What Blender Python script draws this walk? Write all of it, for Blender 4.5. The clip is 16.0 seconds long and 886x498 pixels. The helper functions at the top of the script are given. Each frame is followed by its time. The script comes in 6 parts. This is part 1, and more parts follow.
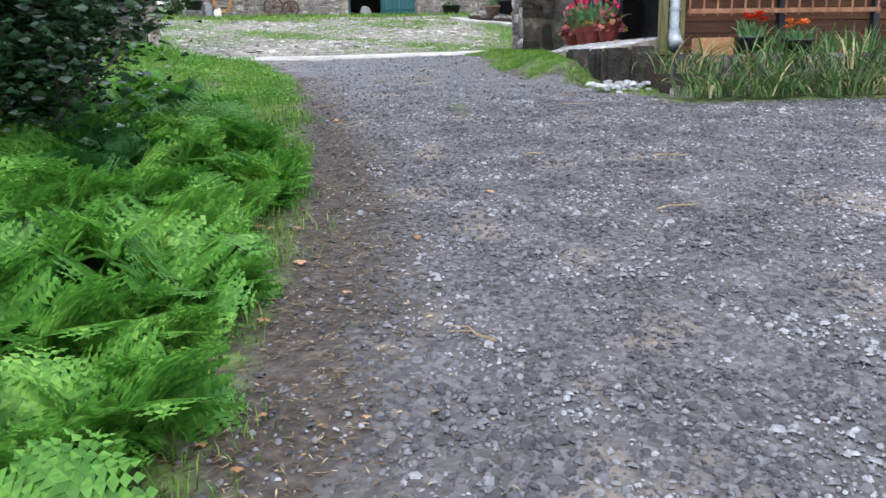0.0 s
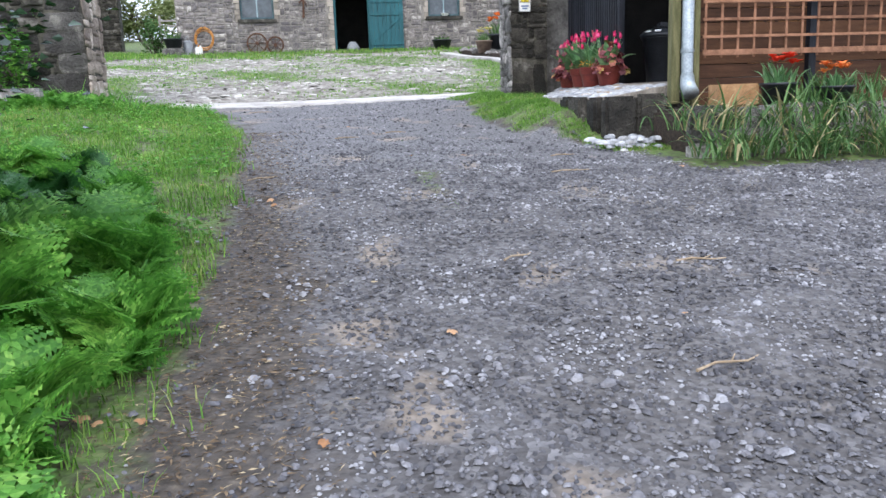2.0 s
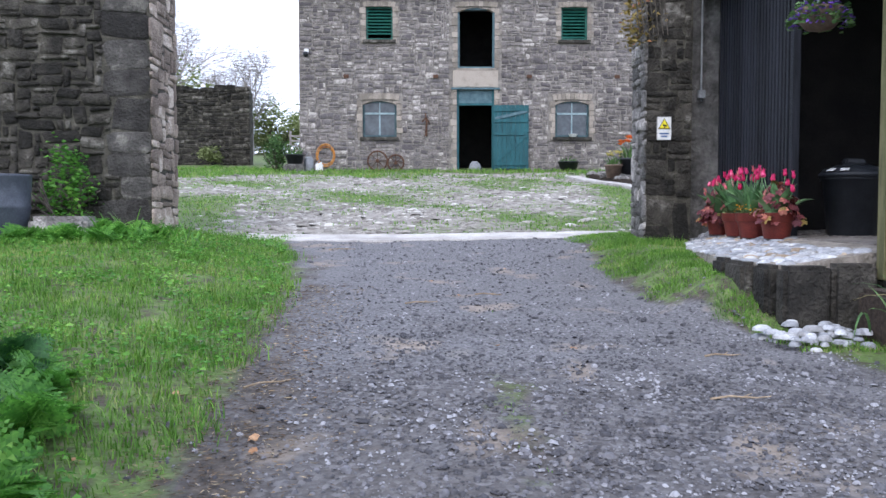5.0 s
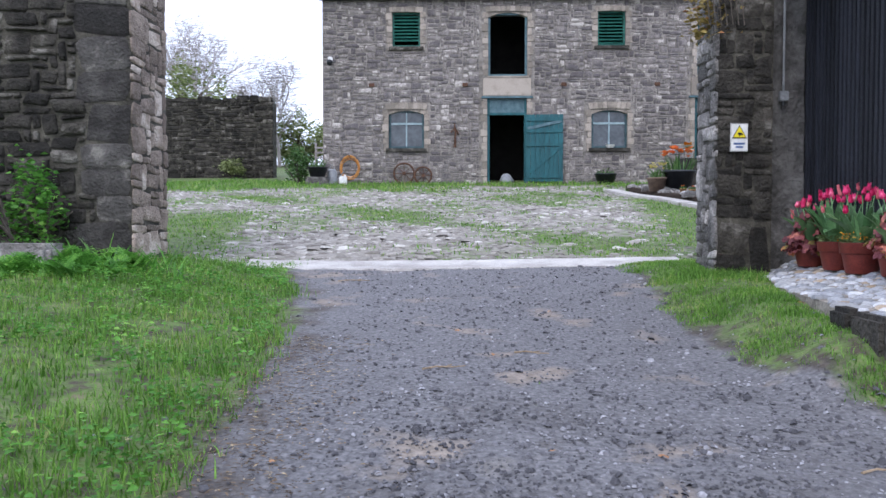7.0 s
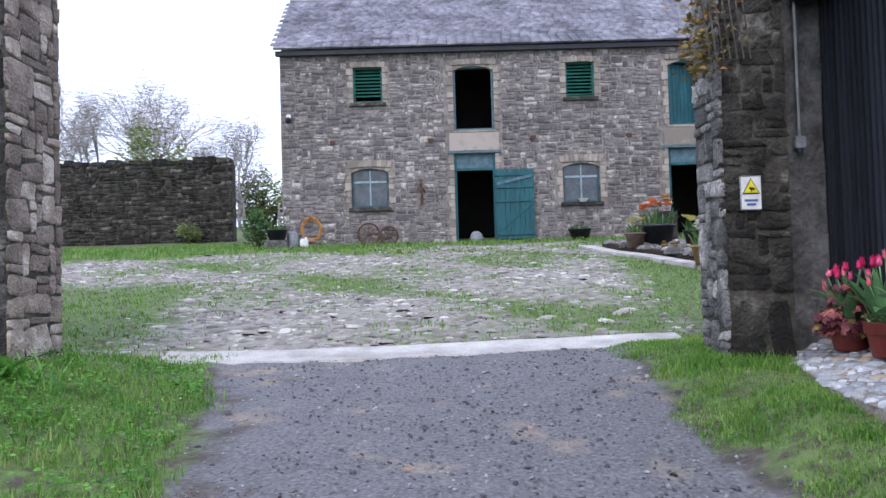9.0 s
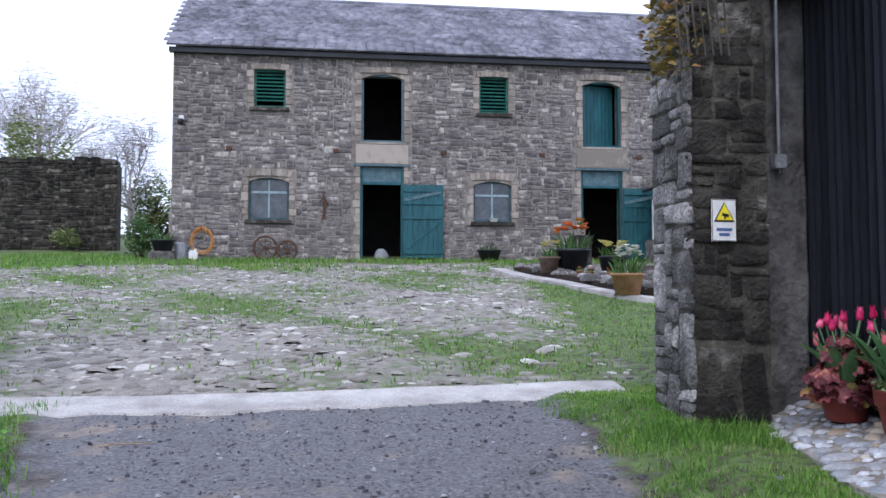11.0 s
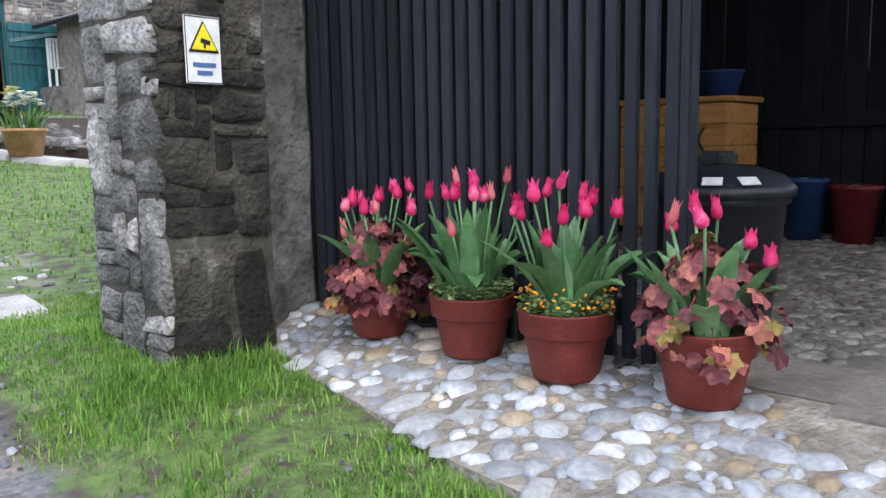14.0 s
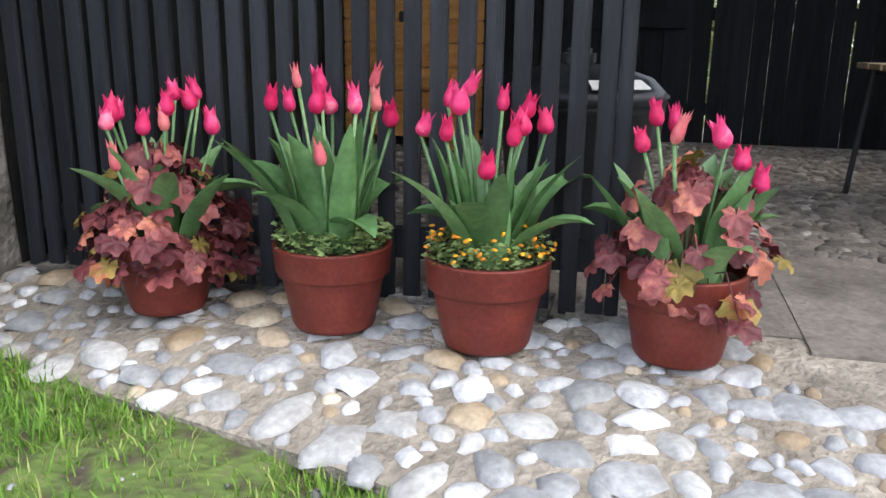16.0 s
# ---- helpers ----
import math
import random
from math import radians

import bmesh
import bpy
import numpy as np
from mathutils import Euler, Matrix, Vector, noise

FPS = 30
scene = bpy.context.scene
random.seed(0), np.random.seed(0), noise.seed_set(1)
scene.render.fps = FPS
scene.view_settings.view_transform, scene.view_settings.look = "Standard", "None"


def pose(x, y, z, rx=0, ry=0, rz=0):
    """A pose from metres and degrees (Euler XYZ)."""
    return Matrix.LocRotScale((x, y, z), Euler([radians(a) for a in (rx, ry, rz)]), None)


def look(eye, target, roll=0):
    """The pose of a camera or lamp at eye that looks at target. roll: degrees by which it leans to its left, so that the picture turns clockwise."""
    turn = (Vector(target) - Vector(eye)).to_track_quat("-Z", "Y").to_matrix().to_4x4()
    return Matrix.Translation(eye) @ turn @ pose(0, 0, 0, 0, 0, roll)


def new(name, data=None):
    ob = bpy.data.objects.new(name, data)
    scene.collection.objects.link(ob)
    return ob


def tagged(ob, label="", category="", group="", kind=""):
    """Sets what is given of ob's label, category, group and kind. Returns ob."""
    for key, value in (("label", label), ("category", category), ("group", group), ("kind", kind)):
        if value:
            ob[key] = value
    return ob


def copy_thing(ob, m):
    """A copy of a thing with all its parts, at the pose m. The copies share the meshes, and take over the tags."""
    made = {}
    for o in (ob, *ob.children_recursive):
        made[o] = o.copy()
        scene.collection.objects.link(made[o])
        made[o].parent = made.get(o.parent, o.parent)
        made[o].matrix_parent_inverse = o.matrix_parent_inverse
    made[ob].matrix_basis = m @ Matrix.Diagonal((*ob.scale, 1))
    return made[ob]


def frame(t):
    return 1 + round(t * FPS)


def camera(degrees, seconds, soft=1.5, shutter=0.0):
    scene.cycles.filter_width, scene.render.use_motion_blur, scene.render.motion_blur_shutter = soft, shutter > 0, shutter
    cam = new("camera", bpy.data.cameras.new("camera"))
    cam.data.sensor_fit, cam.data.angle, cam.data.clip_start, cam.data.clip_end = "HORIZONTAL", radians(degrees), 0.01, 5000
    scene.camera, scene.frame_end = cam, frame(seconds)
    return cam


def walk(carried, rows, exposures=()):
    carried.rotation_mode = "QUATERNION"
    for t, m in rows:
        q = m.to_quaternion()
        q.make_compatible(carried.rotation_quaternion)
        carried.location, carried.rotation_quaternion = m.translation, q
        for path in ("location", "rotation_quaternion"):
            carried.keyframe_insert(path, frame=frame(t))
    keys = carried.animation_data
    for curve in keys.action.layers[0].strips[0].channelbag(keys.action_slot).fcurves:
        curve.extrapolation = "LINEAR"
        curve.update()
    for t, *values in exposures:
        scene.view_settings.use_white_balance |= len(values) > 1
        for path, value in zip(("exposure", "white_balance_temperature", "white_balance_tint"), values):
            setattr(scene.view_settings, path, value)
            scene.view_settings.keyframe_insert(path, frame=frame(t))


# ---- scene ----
cam = camera(57.4, 16.0)
PATH = [
    (0, (0.038, 0.052, 1.246), (0.35, 1.977, 0.802), -1.2),
    (0.5, (0.043, 0.435, 1.334), (0.404, 2.359, 0.925), -2.1),
    (1, (0.218, 0.799, 1.357), (0.573, 2.728, 0.965), -3.4),
    (1.5, (0.358, 1.088, 1.388), (0.689, 3.025, 1.02), -3.0),
    (2, (0.507, 1.441, 1.45), (0.825, 3.38, 1.076), -1.9),
    (2.5, (0.71, 1.736, 1.501), (0.911, 3.702, 1.192), -2.2),
    (3, (0.86, 2.039, 1.517), (1.004, 4.015, 1.249), -1.0),
    (3.5, (0.93, 2.379, 1.594), (1.063, 4.358, 1.335), 0.2),
    (4, (0.968, 2.78, 1.589), (1.042, 4.767, 1.372), -1.0),
    (4.5, (0.981, 3.107, 1.666), (1.028, 5.103, 1.545), -0.5),
    (7, (1.0, 4.853, 1.87), (0.95, 6.851, 1.802), -0.0),
    (7.5, (1.036, 5.183, 1.954), (0.973, 7.18, 1.865), -0.0),
    (8, (1.036, 5.587, 1.996), (0.989, 7.586, 1.957), 0.2),
    (8.5, (1.087, 5.924, 2.039), (1.076, 7.924, 2.071), -0.9),
    (11, (1.176, 7.615, 2.199), (1.431, 9.596, 2.303), -0.0),
    (11.5, (1.163, 7.93, 2.234), (1.674, 9.862, 2.314), -0.1),
    (12, (1.255, 8.275, 2.224), (1.992, 10.134, 2.263), -0.5),
    (12.5, (1.339, 8.526, 2.254), (2.327, 10.265, 2.215), -0.7),
    (13, (1.421, 8.846, 2.256), (2.662, 10.403, 2.067), -0.5),
    (13.5, (1.595, 9.143, 2.236), (2.966, 10.577, 1.988), -0.5),
    (14, (1.738, 9.407, 2.276), (3.2, 10.744, 2.003), -1.1),
    (14.5, (1.82, 9.746, 2.289), (3.435, 10.877, 1.958), -0.2),
    (15, (1.892, 10.008, 2.288), (3.613, 10.945, 1.888), -0.2),
    (15.5, (2.02, 10.272, 2.19), (3.825, 11.045, 1.815), 1.3),
    (16, (2.016, 10.517, 2.245), (3.893, 10.977, 1.731), 0.8),
]
walk(cam, [(t, look(eye, target, roll)) for t, eye, target, roll in PATH],
     [(0, 1.06, 6450, 10), (1.5, 1.16, 6350, 10), (4, 1.03, 6100, 13), (7, 0.78, 6030, 15), (8.5, 0.74, 5980, 16), (11, 0.53, 5900, 16), (12.5, 0.75, 6000, 15), (13.5, 1.1, 6250, 12), (14.5, 1.35, 6400, 10), (16, 1.52, 6900, 10)])

# ---- light: an overcast spring evening ----
world = bpy.data.worlds.new("sky")
scene.world = world
world.use_nodes = True
wn = world.node_tree
sky = wn.nodes.new("ShaderNodeTexSky")
sky.sky_type, sky.sun_disc = "NISHITA", False
sky.sun_elevation, sky.sun_rotation = radians(38), radians(200)
sky.dust_density, sky.air_density = 4.0, 1.0
cloud = wn.nodes.new("ShaderNodeMix")
cloud.data_type = "RGBA"
cloud.inputs[0].default_value = 0.8
cloud.inputs[7].default_value = (10.6, 11.6, 13.9, 1)
wn.links.new(sky.outputs[0], cloud.inputs[6])
wn.links.new(cloud.outputs[2], wn.nodes["Background"].inputs[0])
wn.nodes["Background"].inputs[1].default_value = 0.1
sun = new("sun", bpy.data.lights.new("sun", "SUN"))
sun.data.energy, sun.data.angle, sun.data.color = 0.8, radians(25), (1.0, 0.96, 0.9)
sun.matrix_world = look((0, 0, 30), (0 + 6, 24, 0))

# ---- materials ----


def material(name, c1, c2, scale=8.0, rough=0.85, bump=0.3, fine=60.0, c3=None, metal=0.0, vary=0.0, dist=0.01, translucent=0.0, big=0.0, stretch=None, spec=0.35):
    """A surface of two or three colours in patches at two scales, with grain in relief. vary: how far single pieces differ."""
    m = bpy.data.materials.new(name)
    m.use_nodes = True
    t = m.node_tree
    n, l = t.nodes, t.links
    b = n["Principled BSDF"]
    b.inputs["Roughness"].default_value, b.inputs["Metallic"].default_value = rough, metal
    b.inputs["Specular IOR Level"].default_value = spec
    co = n.new("ShaderNodeTexCoord")
    src = co.outputs["Object"]
    geo = n.new("ShaderNodeNewGeometry")
    src = geo.outputs["Position"]
    if stretch:
        mp = n.new("ShaderNodeMapping")
        mp.inputs["Scale"].default_value = stretch
        l.new(src, mp.inputs[0])
        src = mp.outputs[0]
    a = n.new("ShaderNodeTexNoise")
    a.inputs["Scale"].default_value, a.inputs["Detail"].default_value, a.inputs["Roughness"].default_value = scale, 6, 0.62
    l.new(src, a.inputs["Vector"])
    f = n.new("ShaderNodeTexNoise")
    f.inputs["Scale"].default_value, f.inputs["Detail"].default_value = fine, 3
    l.new(src, f.inputs["Vector"])
    ramp = n.new("ShaderNodeValToRGB")
    e = ramp.color_ramp.elements
    e[0].position, e[1].position = 0.36, 0.64
    e[0].color, e[1].color = (*c1, 1), (*c2, 1)
    if c3:
        x = e.new(0.74)
        x.color = (*c3, 1)
    fac = a.outputs["Fac"]
    if vary:
        ob = n.new("ShaderNodeObjectInfo")
        add = n.new("ShaderNodeMath")
        add.operation = "ADD"
        l.new(ob.outputs["Random"], add.inputs[0])
        l.new(geo.outputs["Random Per Island"], add.inputs[1])
        fr = n.new("ShaderNodeMath")
        fr.operation = "FRACT"
        l.new(add.outputs[0], fr.inputs[0])
        mr = n.new("ShaderNodeMapRange")
        mr.inputs[3].default_value, mr.inputs[4].default_value = -vary, vary
        l.new(fr.outputs[0], mr.inputs[0])
        ad = n.new("ShaderNodeMath")
        ad.operation = "ADD"
        l.new(fac, ad.inputs[0])
        l.new(mr.outputs[0], ad.inputs[1])
        fac = ad.outputs[0]
    l.new(fac, ramp.inputs[0])
    grain = n.new("ShaderNodeMix")
    grain.data_type, grain.blend_type = "RGBA", "OVERLAY"
    grain.inputs[0].default_value = 0.45
    l.new(ramp.outputs[0], grain.inputs[6])
    l.new(f.outputs["Fac"], grain.inputs[7])
    col = grain.outputs[2]
    if big:
        g = n.new("ShaderNodeTexNoise")
        g.inputs["Scale"].default_value, g.inputs["Detail"].default_value = big, 4
        l.new(geo.outputs["Position"], g.inputs["Vector"])
        mg = n.new("ShaderNodeMix")
        mg.data_type, mg.blend_type = "RGBA", "SOFT_LIGHT"
        mg.inputs[0].default_value = 0.8
        l.new(col, mg.inputs[6])
        l.new(g.outputs["Fac"], mg.inputs[7])
        col = mg.outputs[2]
    l.new(col, b.inputs["Base Color"])
    if bump:
        bp = n.new("ShaderNodeBump")
        bp.inputs["Strength"].default_value, bp.inputs["Distance"].default_value = bump, dist
        mx = n.new("ShaderNodeMath")
        mx.operation = "ADD"
        l.new(a.outputs["Fac"], mx.inputs[0])
        l.new(f.outputs["Fac"], mx.inputs[1])
        l.new(mx.outputs[0], bp.inputs["Height"])
        l.new(bp.outputs[0], b.inputs["Normal"])
    if translucent:
        tr = n.new("ShaderNodeBsdfTranslucent")
        l.new(col, tr.inputs[0])
        ms = n.new("ShaderNodeMixShader")
        ms.inputs[0].default_value = translucent
        l.new(b.outputs[0], ms.inputs[1])
        l.new(tr.outputs[0], ms.inputs[2])
        l.new(ms.outputs[0], n["Material Output"].inputs[0])
    return m


M_BARN = material("grey_limestone", (0.105, 0.095, 0.095), (0.235, 0.212, 0.196), 5, 0.9, 0.9, 40, c3=(0.42, 0.39, 0.355), vary=0.19, big=0.35, dist=0.02)
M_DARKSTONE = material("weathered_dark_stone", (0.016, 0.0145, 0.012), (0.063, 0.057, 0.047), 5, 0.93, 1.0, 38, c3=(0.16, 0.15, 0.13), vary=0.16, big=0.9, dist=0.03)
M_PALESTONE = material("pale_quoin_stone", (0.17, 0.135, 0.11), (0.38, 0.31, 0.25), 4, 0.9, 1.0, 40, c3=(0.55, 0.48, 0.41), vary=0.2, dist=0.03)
M_GREYSTONE = material("grey_quoin_stone", (0.08, 0.076, 0.07), (0.25, 0.235, 0.22), 5, 0.9, 1.0, 40, c3=(0.45, 0.42, 0.39), vary=0.15, dist=0.03)
M_CORNER = material("dark_corner_stone", (0.024, 0.022, 0.02), (0.075, 0.07, 0.064), 3.5, 0.92, 1.0, 36, c3=(0.17, 0.16, 0.14), vary=0.14, big=0.9, dist=0.03)
M_MORTAR = material("old_lime_mortar", (0.13, 0.118, 0.105), (0.26, 0.238, 0.21), 6, 0.95, 0.8, 50, big=0.6)
M_DARKMORTAR = material("mossy_dark_mortar", (0.028, 0.026, 0.02), (0.095, 0.088, 0.07), 5, 0.95, 0.9, 45, c3=(0.16, 0.15, 0.125), dist=0.02)
M_RENDER = material("rough_grey_render", (0.055, 0.054, 0.051), (0.17, 0.165, 0.158), 4, 0.95, 1.0, 26, c3=(0.27, 0.265, 0.25), dist=0.025, big=1.2)
M_DRESSED = material("dressed_sandstone", (0.2, 0.175, 0.145), (0.36, 0.315, 0.265), 4, 0.9, 0.7, 50, vary=0.16)
M_SLATE = material("blue_grey_slate", (0.12, 0.118, 0.14), (0.255, 0.25, 0.29), 1.6, 0.5, 0.3, 30, c3=(0.36, 0.355, 0.39), vary=0.08, big=0.6)
M_TEAL = material("teal_door_paint", (0.006, 0.055, 0.065), (0.014, 0.10, 0.115), 6, 0.55, 0.25, 50, stretch=(1, 1, 0.2))
M_TEALPALE = material("faded_teal_paint", (0.05, 0.10, 0.12), (0.10, 0.17, 0.19), 5, 0.6, 0.25, 50)
M_TEALWIN = material("dark_blue_window_paint", (0.02, 0.05, 0.06), (0.045, 0.09, 0.10), 6, 0.6, 0.2, 50)
M_GLAZING = material("chalky_blue_glazing_bar", (0.17, 0.24, 0.26), (0.27, 0.35, 0.37), 6, 0.6, 0.2, 50)
M_GREENLOUVRE = material("green_louvre_paint", (0.008, 0.07, 0.055), (0.02, 0.13, 0.10), 6, 0.6, 0.2, 50)
# Near-black colour stands for the shade inside barn and store.
M_BLACK = material("shade_dark_interior", (0.006, 0.006, 0.006), (0.015, 0.014, 0.013), 3, 0.95, 0.2)
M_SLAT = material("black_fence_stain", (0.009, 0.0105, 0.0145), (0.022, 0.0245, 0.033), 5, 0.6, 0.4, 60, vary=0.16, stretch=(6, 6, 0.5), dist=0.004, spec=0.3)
# Slat stain copied with darker colour for the store's shaded back.
M_SHADESTAIN = material("shaded_black_stain", (0.004, 0.0045, 0.006), (0.010, 0.011, 0.0145), 5, 0.75, 0.4, 60, vary=0.14, stretch=(6, 6, 0.5), dist=0.004, spec=0.2)
M_WOODTREL = material("brown_trellis_wood", (0.16, 0.075, 0.04), (0.30, 0.15, 0.085), 8, 0.75, 0.3, 70, vary=0.1)
M_BOARD = material("orange_brown_boards", (0.05, 0.021, 0.01), (0.105, 0.048, 0.022), 5, 0.8, 0.3, 60, vary=0.12, stretch=(0.3, 1, 4))
M_PINE = material("varnished_pine", (0.32, 0.145, 0.04), (0.48, 0.25, 0.08), 6, 0.5, 0.15, 60, vary=0.1, stretch=(4, 0.6, 4))
M_POST = material("mossy_green_post", (0.085, 0.085, 0.035), (0.16, 0.15, 0.07), 6, 0.85, 0.4, 60, stretch=(4, 4, 0.6))
M_GALV = material("galvanised_steel", (0.25, 0.29, 0.31), (0.40, 0.44, 0.46), 7, 0.45, 0.1, 60, metal=0.55)
M_TERRA = material("terracotta_red_plastic", (0.105, 0.016, 0.012), (0.165, 0.030, 0.021), 7, 0.5, 0.15, 80, c3=(0.2, 0.055, 0.042), dist=0.003)
M_TERRAOLD = material("ochre_terracotta", (0.26, 0.14, 0.06), (0.40, 0.24, 0.12), 7, 0.8, 0.3, 60)
M_BROWNPOT = material("brown_pot", (0.09, 0.06, 0.045), (0.17, 0.12, 0.09), 7, 0.7, 0.3, 60)
M_BLACKPLASTIC = material("black_plastic", (0.012, 0.014, 0.017), (0.024, 0.027, 0.032), 6, 0.38, 0.08, 70)
M_GREYPLASTIC = material("grey_plastic", (0.16, 0.17, 0.18), (0.26, 0.27, 0.28), 6, 0.6, 0.1, 70)
M_BLUEPLASTIC = material("slate_grey_plastic", (0.05, 0.057, 0.075), (0.09, 0.1, 0.125), 6, 0.55, 0.1, 70)
M_DARKBLUE = material("dark_blue_plastic", (0.012, 0.03, 0.09), (0.02, 0.045, 0.13), 6, 0.5, 0.1, 70)
M_REDPLASTIC = material("dark_red_plastic", (0.10, 0.012, 0.012), (0.17, 0.02, 0.02), 6, 0.55, 0.1, 70)
M_WHITE = material("white_paint", (0.62, 0.62, 0.6), (0.8, 0.8, 0.78), 8, 0.6, 0.15, 60)
M_YELLOW = material("yellow_sign_vinyl", (0.75, 0.62, 0.02), (0.82, 0.68, 0.03), 8, 0.45, 0.0)
M_SIGNBLACK = material("sign_black_ink", (0.012, 0.012, 0.012), (0.02, 0.02, 0.02), 8, 0.5, 0.0)
M_SIGNBLUE = material("sign_blue_ink", (0.06, 0.11, 0.25), (0.09, 0.15, 0.31), 8, 0.5, 0.0)
M_SOIL = material("dark_potting_soil", (0.02, 0.014, 0.01), (0.06, 0.042, 0.03), 30, 0.95, 0.8, 120)
M_LEAFTULIP = material("tulip_leaf_green", (0.07, 0.16, 0.06), (0.14, 0.28, 0.11), 7, 0.36, 0.25, 50, c3=(0.21, 0.36, 0.16), vary=0.18, translucent=0.2, spec=0.5)
M_TULIP = material("pink_tulip_petal", (0.60, 0.018, 0.11), (0.78, 0.06, 0.22), 22, 0.5, 0.2, 60, c3=(0.86, 0.22, 0.33), vary=0.18, translucent=0.25)
M_TULIPPALE = material("salmon_tulip_petal", (0.66, 0.13, 0.17), (0.76, 0.25, 0.25), 16, 0.5, 0.15, 60, vary=0.12, translucent=0.25)
M_HEUCHERA = material("heuchera_leaf", (0.09, 0.021, 0.028), (0.26, 0.07, 0.072), 11, 0.5, 0.6, 50, c3=(0.5, 0.18, 0.12), vary=0.22, translucent=0.15)
M_HEUCHERAGREEN = material("heuchera_olive_leaf", (0.16, 0.12, 0.03), (0.30, 0.22, 0.06), 9, 0.55, 0.4, 50, c3=(0.45, 0.16, 0.08), vary=0.2, translucent=0.15)
M_PANSY = material("orange_viola", (0.60, 0.20, 0.01), (0.75, 0.36, 0.02), 20, 0.6, 0.0, vary=0.2)
M_PLUGLEAF = material("small_bedding_leaf", (0.09, 0.14, 0.045), (0.21, 0.29, 0.11), 14, 0.6, 0.2, vary=0.2, translucent=0.15)
M_GRASS = material("meadow_grass", (0.07, 0.175, 0.02), (0.18, 0.35, 0.05), 1.6, 0.6, 0.0, c3=(0.33, 0.36, 0.13), vary=0.19, translucent=0.3)
M_DRYGRASS = material("dry_strap_leaf", (0.26, 0.22, 0.10), (0.42, 0.36, 0.2), 6, 0.75, 0.0, vary=0.2, translucent=0.2)
M_STRAP = material("green_strap_leaf", (0.045, 0.115, 0.03), (0.11, 0.2, 0.06), 5, 0.5, 0.1, vary=0.2, translucent=0.2)
M_FERN = material("fresh_fern_green", (0.06, 0.2, 0.025), (0.15, 0.37, 0.055), 2.5, 0.5, 0.1, c3=(0.28, 0.52, 0.1), vary=0.19, translucent=0.45)
M_FERNDARK = material("deep_fern_green", (0.02, 0.085, 0.02), (0.05, 0.16, 0.038), 2.5, 0.5, 0.1, vary=0.15, translucent=0.25)
M_HOLLY = material("glossy_holly_leaf", (0.012, 0.036, 0.016), (0.04, 0.085, 0.04), 5, 0.22, 0.1, vary=0.2, spec=0.7)
M_BARK = material("grey_bark", (0.05, 0.042, 0.034), (0.13, 0.11, 0.09), 8, 0.9, 0.6, 40)
# Twig colour is lightened for distance haze; the pale gate shares it.
M_TWIG = material("haze_pale_twig", (0.27, 0.24, 0.23), (0.38, 0.35, 0.335), 6, 0.9, 0.2)
M_BUSH = material("spring_hedge_leaf", (0.14, 0.18, 0.06), (0.26, 0.30, 0.13), 0.8, 0.7, 0.0, vary=0.2, translucent=0.3)
M_WHITEFLOWER = material("white_petal", (0.7, 0.7, 0.6), (0.8, 0.8, 0.72), 10, 0.6, 0.0, translucent=0.2)
M_YELLOWFLOWER = material("pale_yellow_petal", (0.7, 0.62, 0.2), (0.78, 0.72, 0.35), 10, 0.6, 0.0, translucent=0.2)
M_REDFLOWER = material("scarlet_petal", (0.62, 0.02, 0.01), (0.75, 0.06, 0.02), 10, 0.55, 0.0, vary=0.2, translucent=0.2)
M_ORANGEFLOWER = material("coral_orange_petal", (0.72, 0.15, 0.03), (0.8, 0.28, 0.08), 10, 0.55, 0.0, vary=0.2, translucent=0.2)
M_HOSE = material("orange_hose", (0.42, 0.17, 0.035), (0.55, 0.26, 0.06), 8, 0.5, 0.0)
M_RUST = material("rusty_iron", (0.05, 0.025, 0.015), (0.12, 0.06, 0.035), 12, 0.85, 0.4)
M_GRAVEL = material("grey_gravel_chip", (0.055, 0.054, 0.06), (0.165, 0.162, 0.174), 3, 0.75, 0.3, 60, c3=(0.32, 0.32, 0.335), vary=0.2)
M_COBBLE = material("grey_river_cobble", (0.22, 0.228, 0.24), (0.39, 0.4, 0.42), 9, 0.5, 0.35, 55, c3=(0.56, 0.57, 0.58), vary=0.2)
M_COBBLEPALE = material("white_quartz_cobble", (0.27, 0.27, 0.27), (0.42, 0.425, 0.425), 9, 0.55, 0.4, 55, c3=(0.57, 0.57, 0.56), vary=0.2)
M_COBBLETAN = material("tan_river_cobble", (0.25, 0.19, 0.125), (0.42, 0.34, 0.25), 9, 0.55, 0.35, 55, c3=(0.52, 0.45, 0.36), vary=0.2)
M_YARD = material("pale_yard_stone", (0.18, 0.165, 0.145), (0.34, 0.32, 0.285), 3, 0.85, 0.4, 50, c3=(0.52, 0.5, 0.46), vary=0.2)
M_CONCRETE = material("pale_worn_concrete", (0.30, 0.28, 0.26), (0.46, 0.44, 0.41), 3, 0.85, 0.4, 60, c3=(0.55, 0.53, 0.5), big=0.9)
M_SLABCEMENT = material("cobble_bedding_cement", (0.17, 0.15, 0.125), (0.33, 0.295, 0.25), 7, 0.92, 0.9, 45, c3=(0.42, 0.39, 0.35), dist=0.02)
M_SHEDSTONE = material("dark_shed_cobble", (0.10, 0.09, 0.08), (0.2, 0.18, 0.16), 9, 0.8, 0.4, 50, c3=(0.3, 0.28, 0.255), vary=0.2)
M_PURPLE = material("violet_petal", (0.14, 0.05, 0.42), (0.26, 0.12, 0.6), 12, 0.55, 0.0, vary=0.2, translucent=0.2)
